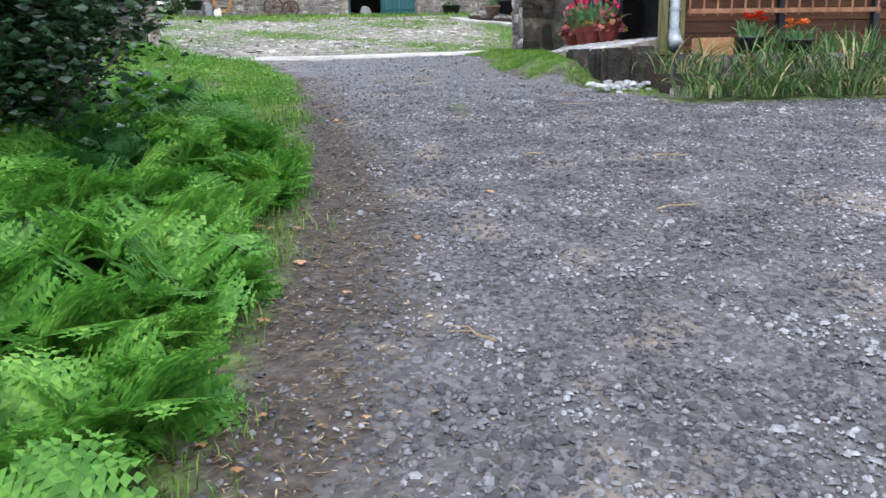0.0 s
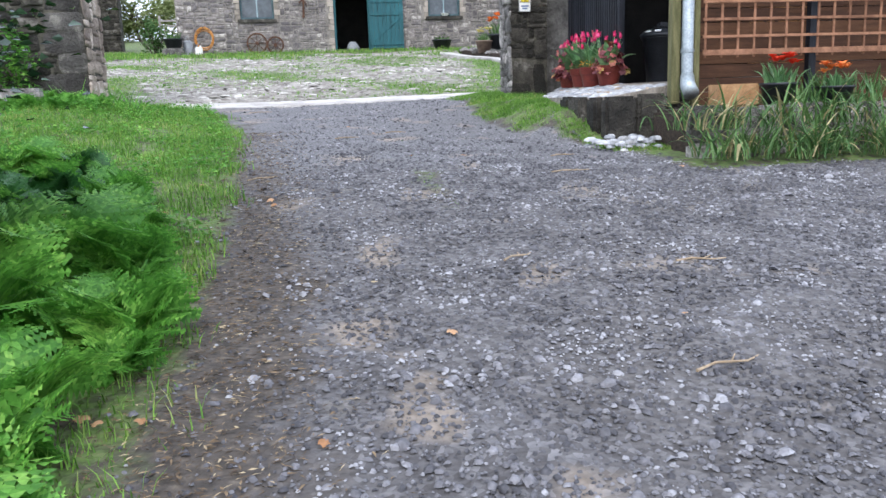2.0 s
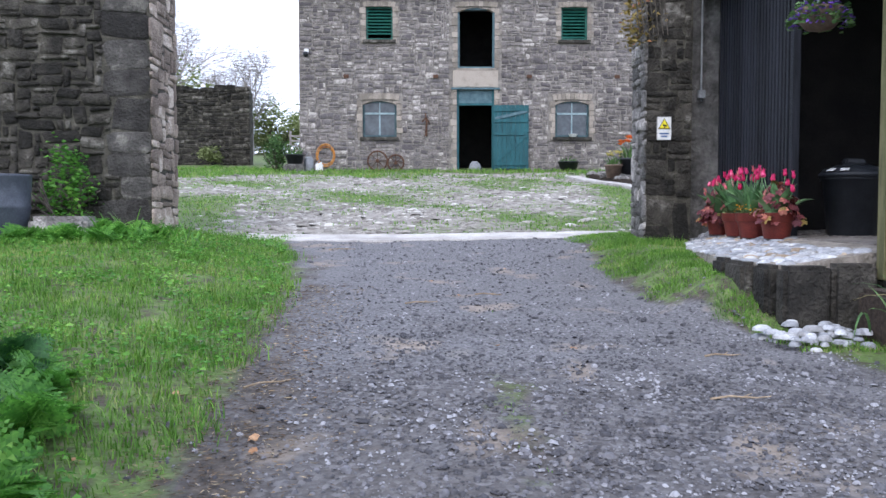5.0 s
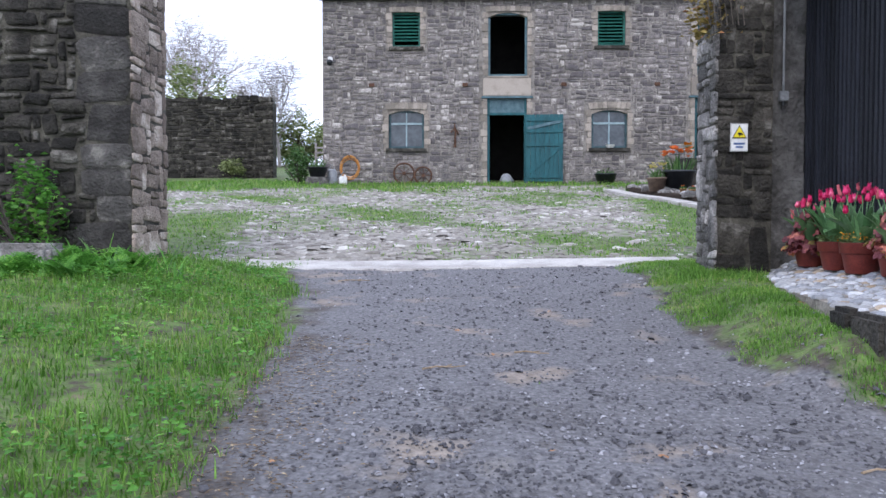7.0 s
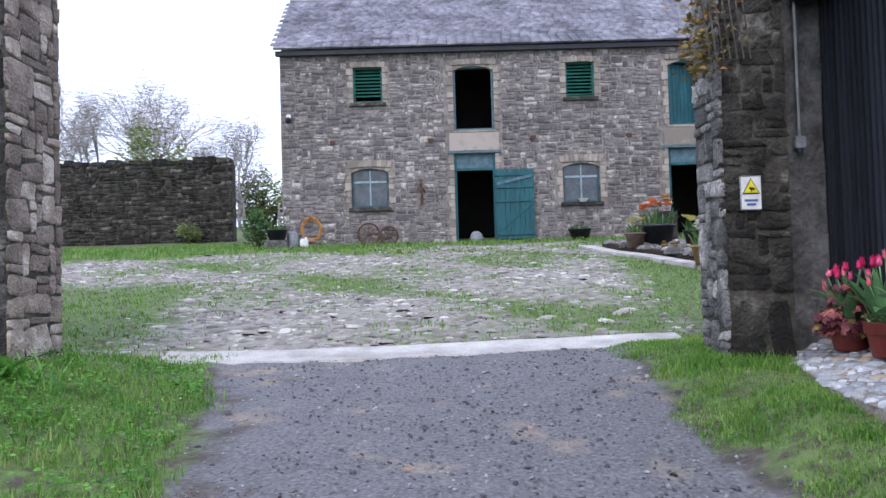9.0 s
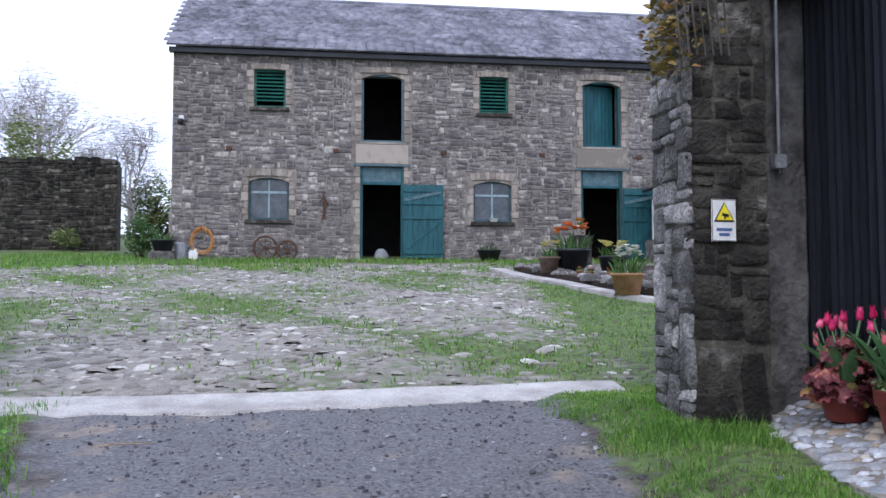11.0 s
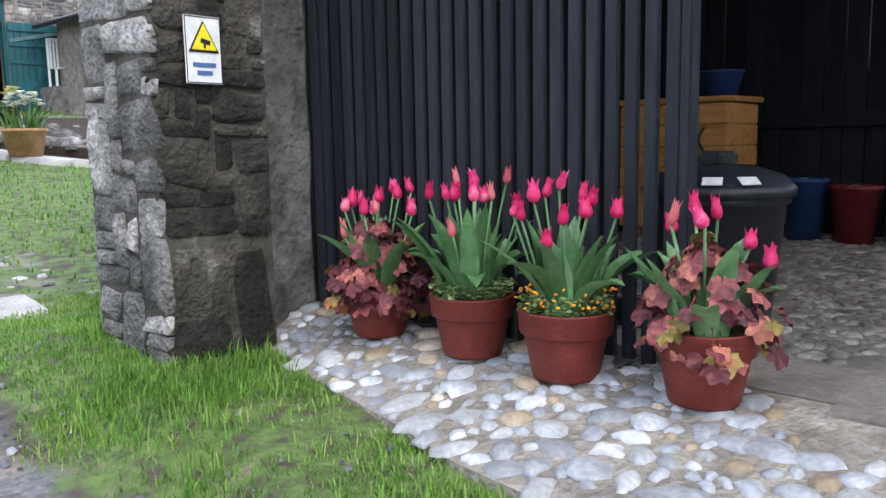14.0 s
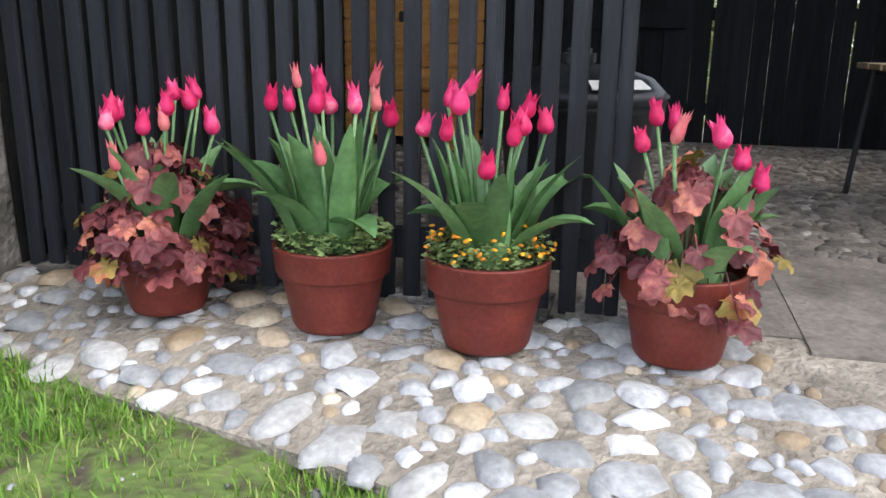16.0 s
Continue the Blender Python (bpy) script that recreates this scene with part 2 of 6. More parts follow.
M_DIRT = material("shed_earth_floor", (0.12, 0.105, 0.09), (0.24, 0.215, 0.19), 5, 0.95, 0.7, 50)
M_GLASS = material("old_window_glass", (0.03, 0.04, 0.046), (0.075, 0.09, 0.10), 2.2, 0.12, 0.05, 9, spec=0.5)
M_STICK = material("dead_twig", (0.22, 0.16, 0.10), (0.36, 0.28, 0.19), 12, 0.85, 0.2)
M_LITTER = material("dry_leaf_litter", (0.06, 0.04, 0.025), (0.2, 0.14, 0.08), 6, 0.9, 0.1, c3=(0.36, 0.29, 0.18), vary=0.24)
M_DEADLEAF = material("fallen_leaf", (0.26, 0.13, 0.06), (0.40, 0.24, 0.13), 9, 0.8, 0.1, vary=0.2)

# ---- mesh tools ----
rng = np.random.default_rng(7)


def mesh_of(name, bm, mat, smooth=False):
    me = bpy.data.meshes.new(name)
    bm.normal_update()
    bm.to_mesh(me)
    bm.free()
    me.materials.append(mat)
    if smooth:
        me.polygons.foreach_set("use_smooth", [True] * len(me.polygons))
    return me


def part(name, bm, mat, parent=None, label="", smooth=False):
    """Links a bmesh (or a ready mesh) as one object, under parent where one is given."""
    me = bm if isinstance(bm, bpy.types.Mesh) else mesh_of(name, bm, mat, smooth)
    ob = new(name, me)
    if parent is not None:
        ob.parent = parent
    if label:
        ob["label"] = label
    return ob


def thing(name, label, category, at=(0, 0, 0), rz=0.0, group="", kind=""):
    ob = new(name)
    ob.matrix_basis = pose(*at, 0, 0, rz)
    ob.empty_display_size = 0.1
    return tagged(ob, label, category, group, kind)


def box(bm, lo, hi, bevel=0.0, m=None):
    """A box between two corners, its edges rounded off by bevel."""
    lo, hi = Vector(lo), Vector(hi)
    mid, size = (lo + hi) / 2, hi - lo
    r = bmesh.ops.create_cube(bm, size=1, matrix=(m or Matrix()) @ Matrix.Translation(mid) @ Matrix.Diagonal((*size, 1)))
    if bevel:
        edges = list({e for v in r["verts"] for e in v.link_edges})
        bmesh.ops.bevel(bm, geom=edges, offset=bevel, segments=2, affect="EDGES")


def lathe(bm, profile, seg=24, m=None, wob=0.0):
    """Turns (radius, height) pairs round the z axis."""
    rings = []
    for k, (r, z) in enumerate(profile):
        ring = []
        for i in range(seg):
            a = 2 * math.pi * i / seg
            q = r * (1 + wob * math.sin(3 * a + k))
            p = Vector((q * math.cos(a), q * math.sin(a), z))
            ring.append(bm.verts.new(m @ p if m else p))
        rings.append(ring)
    for a, b in zip(rings, rings[1:]):
        for i in range(seg):
            bm.faces.new((a[i], a[(i + 1) % seg], b[(i + 1) % seg], b[i]))
    if profile[0][0] > 0.002:
        bm.faces.new(rings[0][::-1])
    if profile[-1][0] > 0.002:
        bm.faces.new(rings[-1])


def tube(bm, pts, radius, seg=8, tip=None):
    """A round rod through pts; tip: its radius at the end."""
    pts = [Vector(p) for p in pts]
    rings = []
    for i, p in enumerate(pts):
        d = (pts[min(i + 1, len(pts) - 1)] - pts[max(i - 1, 0)]).normalized()
        u = d.orthogonal().normalized()
        w = d.cross(u)
        f = i / (len(pts) - 1)
        r = radius if tip is None else radius + (tip - radius) * f
        rings.append([bm.verts.new(p + r * (math.cos(2 * math.pi * k / seg) * u + math.sin(2 * math.pi * k / seg) * w)) for k in range(seg)])
    for a, b in zip(rings, rings[1:]):
        best = min(range(seg), key=lambda s: (a[0].co - b[s].co).length)
        for k in range(seg):
            bm.faces.new((a[k], a[(k + 1) % seg], b[(k + 1 + best) % seg], b[(k + best) % seg]))
    bm.faces.new(rings[0][::-1])
    bm.faces.new(rings[-1])


def blade(bm, base, heading, length, width, lift, droop, seg=5, fold=0.25):
    """A long leaf that rises from base towards heading, folded along its middle, with a pointed tip."""
    base = Vector(base)
    h = Vector((math.cos(heading), math.sin(heading), 0))
    s = Vector((-h.y, h.x, 0))
    p, ang, prev = base.copy(), lift, None
    for i in range(seg + 1):
        f = i / seg
        w = width * (0.55 + 1.6 * f - 2.05 * f * f) if i < seg else 0.0015
        up = Vector((-h.x * math.sin(ang), -h.y * math.sin(ang), math.cos(ang)))
        row = [bm.verts.new(p - s * w / 2 + up * w * fold), bm.verts.new(p), bm.verts.new(p + s * w / 2 + up * w * fold)]
        if prev:
            bm.faces.new((prev[0], prev[1], row[1], row[0]))
            bm.faces.new((prev[1], prev[2], row[2], row[1]))
        prev = row
        p = p + (h * math.cos(ang) + Vector((0, 0, math.sin(ang)))) * length / seg
        ang -= droop / seg


def array_mesh(name, verts, faces, mat, smooth=False):
    """A mesh out of numpy arrays; all faces have as many corners."""
    verts, faces = np.asarray(verts, np.float32), np.asarray(faces, np.int32)
    me = bpy.data.meshes.new(name)
    k = faces.shape[1]
    me.vertices.add(len(verts))
    me.vertices.foreach_set("co", verts.ravel())
    me.loops.add(faces.size)
    me.loops.foreach_set("vertex_index", faces.ravel())
    me.polygons.add(len(faces))
    me.polygons.foreach_set("loop_start", np.arange(0, faces.size, k, dtype=np.int32))
    if smooth:
        me.polygons.foreach_set("use_smooth", np.ones(len(faces), bool))
    me.materials.append(mat)
    me.update(calc_edges=True)
    me.validate()
    return me


def scatter(template_v, template_f, places, turns, sizes, tilt=None):
    """Copies of one small shape, joined: places (n,3), turns (n,) about z, sizes (n,3)."""
    n, v = len(places), np.asarray(template_v, float)
    p = v[None] * sizes[:, None, :]
    if tilt is not None:
        c, s = np.cos(tilt)[:, None], np.sin(tilt)[:, None]
        p = np.stack([p[..., 0], p[..., 1] * c - p[..., 2] * s, p[..., 1] * s + p[..., 2] * c], -1)
    c, s = np.cos(turns)[:, None], np.sin(turns)[:, None]
    q = np.stack([p[..., 0] * c - p[..., 1] * s, p[..., 0] * s + p[..., 1] * c, p[..., 2]], -1) + places[:, None, :]
    f = np.asarray(template_f)[None] + (np.arange(n) * len(v))[:, None, None]
    return q.reshape(-1, 3), f.reshape(-1, f.shape[-1])


def pebble(seed, seg=7, flat=1.0):
    """A rounded stone of unit half-size, as arrays of triangles."""
    r = np.random.default_rng(seed)
    rows = [(0.98, -0.25), (0.92, 0.35), (0.55, 0.8)]
    v = []
    wob = 1 + 0.16 * r.standard_normal(seg)
    for k, (q, z) in enumerate(rows):
        for i in range(seg):
            a = 2 * math.pi * (i + 0.1 * k) / seg
            w = q * wob[i] * (1 + 0.05 * r.standard_normal())
            v.append((w * math.cos(a), w * math.sin(a), z * flat))
    v.append((0.1 * r.standard_normal(), 0.1 * r.standard_normal(), 0.93 * flat))
    f = []
    for k in range(2):
        for i in range(seg):
            a, b = k * seg + i, k * seg + (i + 1) % seg
            f += [(a, b, b + seg), (a, b + seg, a + seg)]
    f += [(2 * seg + i, 2 * seg + (i + 1) % seg, 3 * seg) for i in range(seg)]
    return np.array(v), np.array(f)


def face_stone(seed):
    """A squared rubble stone with broken corners: unit width and height in x and z, its face towards -y."""
    r = np.random.default_rng(seed)
    ring = [(-0.5, -0.38), (-0.36, -0.5), (0.36, -0.5), (0.5, -0.36), (0.5, 0.38), (0.36, 0.5), (-0.38, 0.5), (-0.5, 0.34)]
    ring = np.array(ring) * (1 + 0.1 * r.standard_normal((8, 1)))
    v = [(x, 0.6, z) for x, z in ring] + [(x, -0.15 + 0.1 * r.standard_normal(), z) for x, z in ring]
    v += [(x * 0.86, -0.72 + 0.2 * r.standard_normal(), z * 0.82) for x, z in ring]
    v.append((0.1 * r.standard_normal(), -1.0, 0.1 * r.standard_normal()))
    f = []
    for k in (0, 8):
        for i in range(8):
            a, b = k + i, k + (i + 1) % 8
            f += [(a, b, b + 8), (a, b + 8, a + 8)]
    f += [(16 + i, 16 + (i + 1) % 8, 24) for i in range(8)]
    return np.array(v), np.array(f)


STONES = [face_stone(100 + i) for i in range(10)]
PEBBLES = [pebble(40 + i) for i in range(8)]


def rubble(u0, u1, z0, z1, cell, openings=(), seed=1, joint=0.012, wide=6, high=3):
    """Uncoursed rubble over a rectangle, clear of the openings: stones of many sizes fitted together cell by cell."""
    r = np.random.default_rng(seed)
    nu, nz = max(1, round((u1 - u0) / cell)), max(1, round((z1 - z0) / (cell * 0.8)))
    du, dz = (u1 - u0) / nu, (z1 - z0) / nz
    used = np.zeros((nz, nu), bool)
    for j in range(nz):
        for i in range(nu):
            a, c = u0 + (i + 0.5) * du, z0 + (j + 0.5) * dz
            used[j, i] = any(o[0] < a < o[1] and o[2] < c < o[3] for o in openings)
    out = []
    for j in range(nz):
        for i in range(nu):
            if used[j, i]:
                continue
            h = int(r.choice(np.arange(1, high + 1), p=np.array([3.0, 4.0, 1.6, 0.7][:high]) / sum([3.0, 4.0, 1.6, 0.7][:high])))
            w = int(r.integers(1 + (h < 2), wide + 1))
            k = 1
            while k < w and i + k < nu and not used[j, i + k]:
                k += 1
            h = min(h, nz - j)
            while h > 1 and used[j:j + h, i:i + k].any():
                h -= 1
            used[j:j + h, i:i + k] = True
            g = joint * r.uniform(0.5, 1.8)
            out.append((u0 + (i + k / 2) * du + r.normal() * 0.06 * du, z0 + (j + h / 2) * dz + r.normal() * 0.06 * dz, k * du - g, h * dz - g))
    return out


def lay_stones(parent, stones, place, mat, depth, near, name="stone", limit=300, seed=3):
    """Puts stones on a wall face. place: the pose of the face, x along it and -y out of it. Those that near() picks are parts, the rest one mesh."""
    r = np.random.default_rng(seed)
    meshes = [array_mesh(name, v, f, mat) for v, f in STONES]
    rest, count = [], 0
    for u, z, w, h in stones:
        k, d = int(r.integers(len(STONES))), depth * r.uniform(0.5, 1.3)
        flip = 1 if r.random() < 0.5 else -1
        m = place @ Matrix.Translation((u, 0, z)) @ Euler((r.normal() * 0.02, r.normal() * 0.05, 0)).to_matrix().to_4x4() @ Matrix.Diagonal((w, d, h, 1))
        if near(u, z) and count < limit:
            ob = new(name, meshes[k])
            ob.parent = parent
            ob.matrix_basis = m
            count += 1
        else:
            rest.append((k, m))
    if rest:
        vs, fs, n = [], [], 0
        for k, m in rest:
            v, f = STONES[k]
            a = np.array(m)
            vs.append(v @ a[:3, :3].T + a[:3, 3])
            fs.append(f + n)
            n += len(v)
        ob = part(name + "work", array_mesh(name + "work", np.concatenate(vs), np.concatenate(fs), mat), mat, parent)
        tagged(ob, kind="stuff")


def wall_mesh(bm, u0, u1, z0, z1, thick, openings, m):
    """A wall slab from y=0 to y=thick with openings (u0, u1, z0, z1) right through it."""
    us = sorted({u0, u1, *[o[0] for o in openings], *[o[1] for o in openings]})
    zs = sorted({z0, z1, *[o[2] for o in openings], *[o[3] for o in openings]})
    us, zs = [u for u in us if u0 <= u <= u1], [z for z in zs if z0 <= z <= z1]

    def solid(i, j):
        if not (0 <= i < len(us) - 1 and 0 <= j < len(zs) - 1):
            return False
        cu, cz = (us[i] + us[i + 1]) / 2, (zs[j] + zs[j + 1]) / 2
        return not any(o[0] < cu < o[1] and o[2] < cz < o[3] for o in openings)

    cache = {}

    def vert(i, j, y):
        if (i, j, y) not in cache:
            cache[i, j, y] = bm.verts.new(m @ Vector((us[i], y, zs[j])))
        return cache[i, j, y]

    for i in range(len(us) - 1):
        for j in range(len(zs) - 1):
            if not solid(i, j):
                continue
            q = [(i, j), (i + 1, j), (i + 1, j + 1), (i, j + 1)]
            bm.faces.new([vert(*c, 0) for c in q])
            bm.faces.new([vert(*c, thick) for c in q[::-1]])
            for (a, b), (di, dj) in zip(zip(q, q[1:] + q[:1]), ((0, -1), (1, 0), (0, 1), (-1, 0))):
                if not solid(i + di, j + dj):
                    bm.faces.new([vert(*b, 0), vert(*a, 0), vert(*a, thick), vert(*b, thick)])


# ---- the lie of the land ----
SLOPE_Y = (-400, -30, -5, 0, 3.6, 5.7, 7.3, 9, 11, 13.5, 32, 70, 120, 900)
SLOPE_Z = (-6, -3, -0.62, 0.0, 0.46, 0.72, 0.89, 1.03, 1.19, 1.38, 3.14, 6.4, 8.5, 12)


def smooth(a, b, x):
    t = np.clip((np.asarray(x, float) - a) / (b - a), 0, 1)
    return t * t * (3 - 2 * t)


def left_edge(y):
    return np.interp(y, (-6, 2.1, 3.5, 4.7, 7.6, 11, 13.3), (-0.5, -0.25, 0.0, 0.08, 0.05, -0.25, -0.8))


def right_edge(y):
    return np.interp(y, (-6, 6.9, 7.2, 7.9, 8.5, 9.5, 11, 13.4), (60, 40, 3.2, 3.2, 3.0, 2.6, 2.55, 2.75))


def height(x, y):
    """The ground's height, without its fine relief."""
    x, y = np.asarray(x, float), np.asarray(y, float)
    z = np.interp(y, SLOPE_Y, SLOPE_Z)
    z = z + np.interp(y, (9, 10.5, 11.3, 12), (0.25, 0.19, 0.13, 0.09)) * smooth(2.5, 3.1, x) * smooth(8.4, 9.2, y) * (1 - smooth(12.9, 14.0, y)) - 0.5 * smooth(3.85, 4.3, x) * smooth(8.4, 8.8, y) * (1 - smooth(12.5, 13.4, y))
    z = z + 0.22 * smooth(0.1, 2.2, left_edge(y) - x) * smooth(-3, 1, y) * (1 - smooth(12.5, 14.5, y))
    z = z + 0.03 * np.sin(x * 1.3 + 1) * np.sin(y * 0.9)
    return z


def ground_z(x, y):
    return float(height(x, y))

# ---- ground ----


def ground_material():
    m = bpy.data.materials.new("drive_grass_and_yard")
    m.use_nodes = True
    t = m.node_tree
    n, l = t.nodes, t.links
    b = n["Principled BSDF"]
    geo = n.new("ShaderNodeNewGeometry")

    def noise_node(scale, detail=5):
        k = n.new("ShaderNodeTexNoise")
        k.inputs["Scale"].default_value, k.inputs["Detail"].default_value = scale, detail
        l.new(geo.outputs["Position"], k.inputs["Vector"])
        return k.outputs["Fac"]

    def ramp(fac, *stops):
        r = n.new("ShaderNodeValToRGB")
        e = r.color_ramp.elements
        while len(e) < len(stops):
            e.new(0.5)
        for el, (p, c) in zip(e, stops):
            el.position, el.color = p, (*c, 1)
        l.new(fac, r.inputs[0])
        return r.outputs[0]

    def mix(fac, a, c):
        k = n.new("ShaderNodeMix")
        k.data_type = "RGBA"
        l.new(fac, k.inputs[0])
        l.new(a, k.inputs[6])
        l.new(c, k.inputs[7])
        return k.outputs[2]

    def cover(name, wobble):
        a = n.new("ShaderNodeAttribute")
        a.attribute_name = name
        s = n.new("ShaderNodeMath")
        s.operation = "MULTIPLY_ADD"
        l.new(wobble, s.inputs[0])
        s.inputs[1].default_value = 1.6
        s.inputs[2].default_value = -0.8
        d = n.new("ShaderNodeMath")
        l.new(a.outputs["Fac"], d.inputs[0])
        l.new(s.outputs[0], d.inputs[1])
        r = n.new("ShaderNodeMapRange")
        r.inputs[1].default_value, r.inputs[2].default_value = 0.3, 0.7
        l.new(d.outputs[0], r.inputs[0])
        return r.outputs[0]

    chips = n.new("ShaderNodeTexVoronoi")
    chips.inputs["Scale"].default_value = 38
    l.new(geo.outputs["Position"], chips.inputs["Vector"])
    bw = n.new("ShaderNodeRGBToBW")
    l.new(chips.outputs["Color"], bw.inputs[0])
    # Drive colours are darkened to stand for shade from unseen overhead trees.
    drive = mix(noise_node(0.8), ramp(bw.outputs[0], (0.1, (0.036, 0.034, 0.037)), (0.55, (0.085, 0.083, 0.089)), (0.9, (0.21, 0.206, 0.216))),
                ramp(noise_node(25), (0.35, (0.05, 0.044, 0.04)), (0.7, (0.135, 0.125, 0.117))))
    grass = ramp(noise_node(11, 9), (0.36, (0.06, 0.047, 0.032)), (0.46, (0.075, 0.105, 0.03)), (0.58, (0.1, 0.16, 0.035)), (0.72, (0.15, 0.13, 0.075)))
    stone = n.new("ShaderNodeTexVoronoi")
    stone.inputs["Scale"].default_value = 9
    l.new(geo.outputs["Position"], stone.inputs["Vector"])
    bw2 = n.new("ShaderNodeRGBToBW")
    l.new(stone.outputs["Color"], bw2.inputs[0])
    yard = mix(noise_node(1.1), ramp(bw2.outputs[0], (0.1, (0.16, 0.148, 0.128)), (0.9, (0.32, 0.3, 0.27))), ramp(noise_node(14), (0.3, (0.16, 0.14, 0.11)), (0.7, (0.3, 0.275, 0.235))))
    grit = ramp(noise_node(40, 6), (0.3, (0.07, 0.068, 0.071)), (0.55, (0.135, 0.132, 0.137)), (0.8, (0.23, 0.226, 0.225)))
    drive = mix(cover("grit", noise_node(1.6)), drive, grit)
    tan = ramp(noise_node(1.9, 3), (0.6, (0, 0, 0)), (0.7, (0.7, 0.7, 0.7)))
    drive = mix(tan, drive, ramp(noise_node(18), (0.3, (0.17, 0.135, 0.1)), (0.7, (0.33, 0.275, 0.22))))
    drive = mix(cover("soil", noise_node(3.0, 7)), drive, ramp(noise_node(22, 6), (0.3, (0.03, 0.025, 0.021)), (0.55, (0.066, 0.054, 0.044)), (0.8, (0.15, 0.125, 0.098))))
    col = mix(cover("yard", noise_node(2.2)), drive, yard)
    col = mix(cover("turf", noise_node(3.5, 8)), col, grass)
    l.new(col, b.inputs["Base Color"])
    b.inputs["Roughness"].default_value = 0.88
    bp = n.new("ShaderNodeBump")
    bp.inputs["Strength"].default_value, bp.inputs["Distance"].default_value = 0.7, 0.012
    l.new(chips.outputs["Distance"], bp.inputs["Height"])
    l.new(bp.outputs[0], b.inputs["Normal"])
    return m


def turf_cover(x, y):
    """How grassy the ground is: below 0 bare, above 1 all grass."""
    left = (left_edge(y) - x) / 0.35 + 0.35
    left = np.where(y < 13.6, np.minimum(left, 0.92), -9)
    right = np.where((y > 8.0) & (y < 13.7), np.minimum((x - right_edge(y)) / 0.35 + 0.35, 0.84), -9)
    border = np.where((y > 7.0) & (y <= 8.3), (x - 3.2) / 0.3, -9)
    yard_left = np.where(y >= 13.4, np.minimum((-1.0 - 0.12 * (y - 13.5) - x) / 1.6, (22 - y) / 2.5), -9)
    yard_right = np.where(y >= 13.4, np.minimum((x - np.interp(y, (13.5, 17, 20, 24, 27), (2.9, 3.3, 3.9, 4.3, 5.2))) / 1.0, (30 - y) / 2), -9)
    far = (y - np.interp(x, (-20, -6, 0, 20), (26.5, 27.5, 29.6, 30.0))) / 1.2
    strip = np.where((y > 5.6) & (y < 9), 0.42 - np.abs(x - 1.35) / 0.5 - np.abs(y - 7) / 5, -9)
    patches = np.where(y > 13.9, 0.40 + 0.36 * np.sin(x * 0.9 + 2) * np.sin(y * 0.7) + 0.14 * np.sin(x * 2.3 + y * 1.7), -9)
    side = (-x - 9) / 2 + 0 * y
    return np.clip(np.maximum.reduce([left, right, border, yard_left, yard_right, far, strip, patches, side]), -0.5, 1.5)


def soil_cover(x, y):
    """Dark earth and leaf litter along the foot of the bank."""
    d = x - left_edge(y)
    edge = 1.05 - np.abs(d - 0.12) / 0.5 - 0.5 * smooth(5, 8, y)
    under = np.clip(turf_cover(x, y), 0, 0.8) * 1.6
    return np.where(y < 13.2, np.maximum(edge, under), -0.5)


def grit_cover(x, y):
    """Finer, lighter grit where the drive nears the gateway."""
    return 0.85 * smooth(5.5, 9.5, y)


def yard_cover(x, y):
    return np.clip((y - 13.4) / 0.4, 0, 1.5)


def build_ground():
    xs = np.concatenate([[-900, -300, -120, -60, -35, -22], np.arange(-15, -4, 0.5), np.arange(-4, 5.0, 0.07), np.arange(5, 18, 0.5), [24, 40, 70, 150, 400, 900]])
    ys = np.concatenate([[-400, -120, -40, -15, -8], np.arange(-5, 0.0, 0.4), np.arange(0, 15, 0.07), np.arange(15, 36, 0.3), np.arange(36, 60, 2), [64, 70, 80, 100, 120, 160, 250, 400, 900]])
    gx, gy = np.meshgrid(xs, ys)
    x, y = gx.ravel(), gy.ravel()
    z = height(x, y)
    near = (np.abs(x - 1) < 6) & (y > -1) & (y < 16)
    rough = np.array([noise.noise(Vector((a * 3.1, b * 3.1, 0))) * 0.016 + noise.noise(Vector((a * 11, b * 11, 5))) * 0.007 if k else 0.0 for a, b, k in zip(x, y, near)])
    turf = turf_cover(x, y)
    v = np.stack([x, y, z + rough * (0.6 + np.clip(turf, 0, 1))], -1)
    nx = len(xs)
    i, j = np.meshgrid(np.arange(nx - 1), np.arange(len(ys) - 1))
    a = (j * nx + i).ravel()
    me = array_mesh("ground", v, np.stack([a, a + 1, a + nx + 1, a + nx], -1), ground_material(), smooth=True)
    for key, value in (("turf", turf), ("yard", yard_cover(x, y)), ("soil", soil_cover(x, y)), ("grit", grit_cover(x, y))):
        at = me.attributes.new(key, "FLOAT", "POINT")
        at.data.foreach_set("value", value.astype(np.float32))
    ob = new("ground", me)
    tagged(ob, "gravel drive, grass banks and stony yard rising uphill", "ground", kind="structure")
    return ob


ground = build_ground()

# a worn concrete threshold strip across the gateway
bm = bmesh.new()
edges = []
for k in range(41):
    f = k / 40
    x = -1.35 + 4.75 * f
    y = 13.52 + 0.26 * f
    w = 0.26 + 0.05 * noise.noise(Vector((x * 2, 0, 0)))
    z = ground_z(x, y) + 0.012
    edges.append([bm.verts.new((x, y - w + 0.09 * noise.noise(Vector((x * 4, 3, 0))), z - 0.075)), bm.verts.new((x, y - w + 0.04 + 0.09 * noise.noise(Vector((x * 4, 3, 0))), z - 0.02)), bm.verts.new((x, y + w, z + 0.04)), bm.verts.new((x, y + w + 0.03, z - 0.03))])
for a, b in zip(edges, edges[1:]):
    for k in range(3):
        bm.faces.new((a[k], b[k], b[k + 1], a[k + 1]))
sill = part("pavement_threshold", bm, M_CONCRETE)
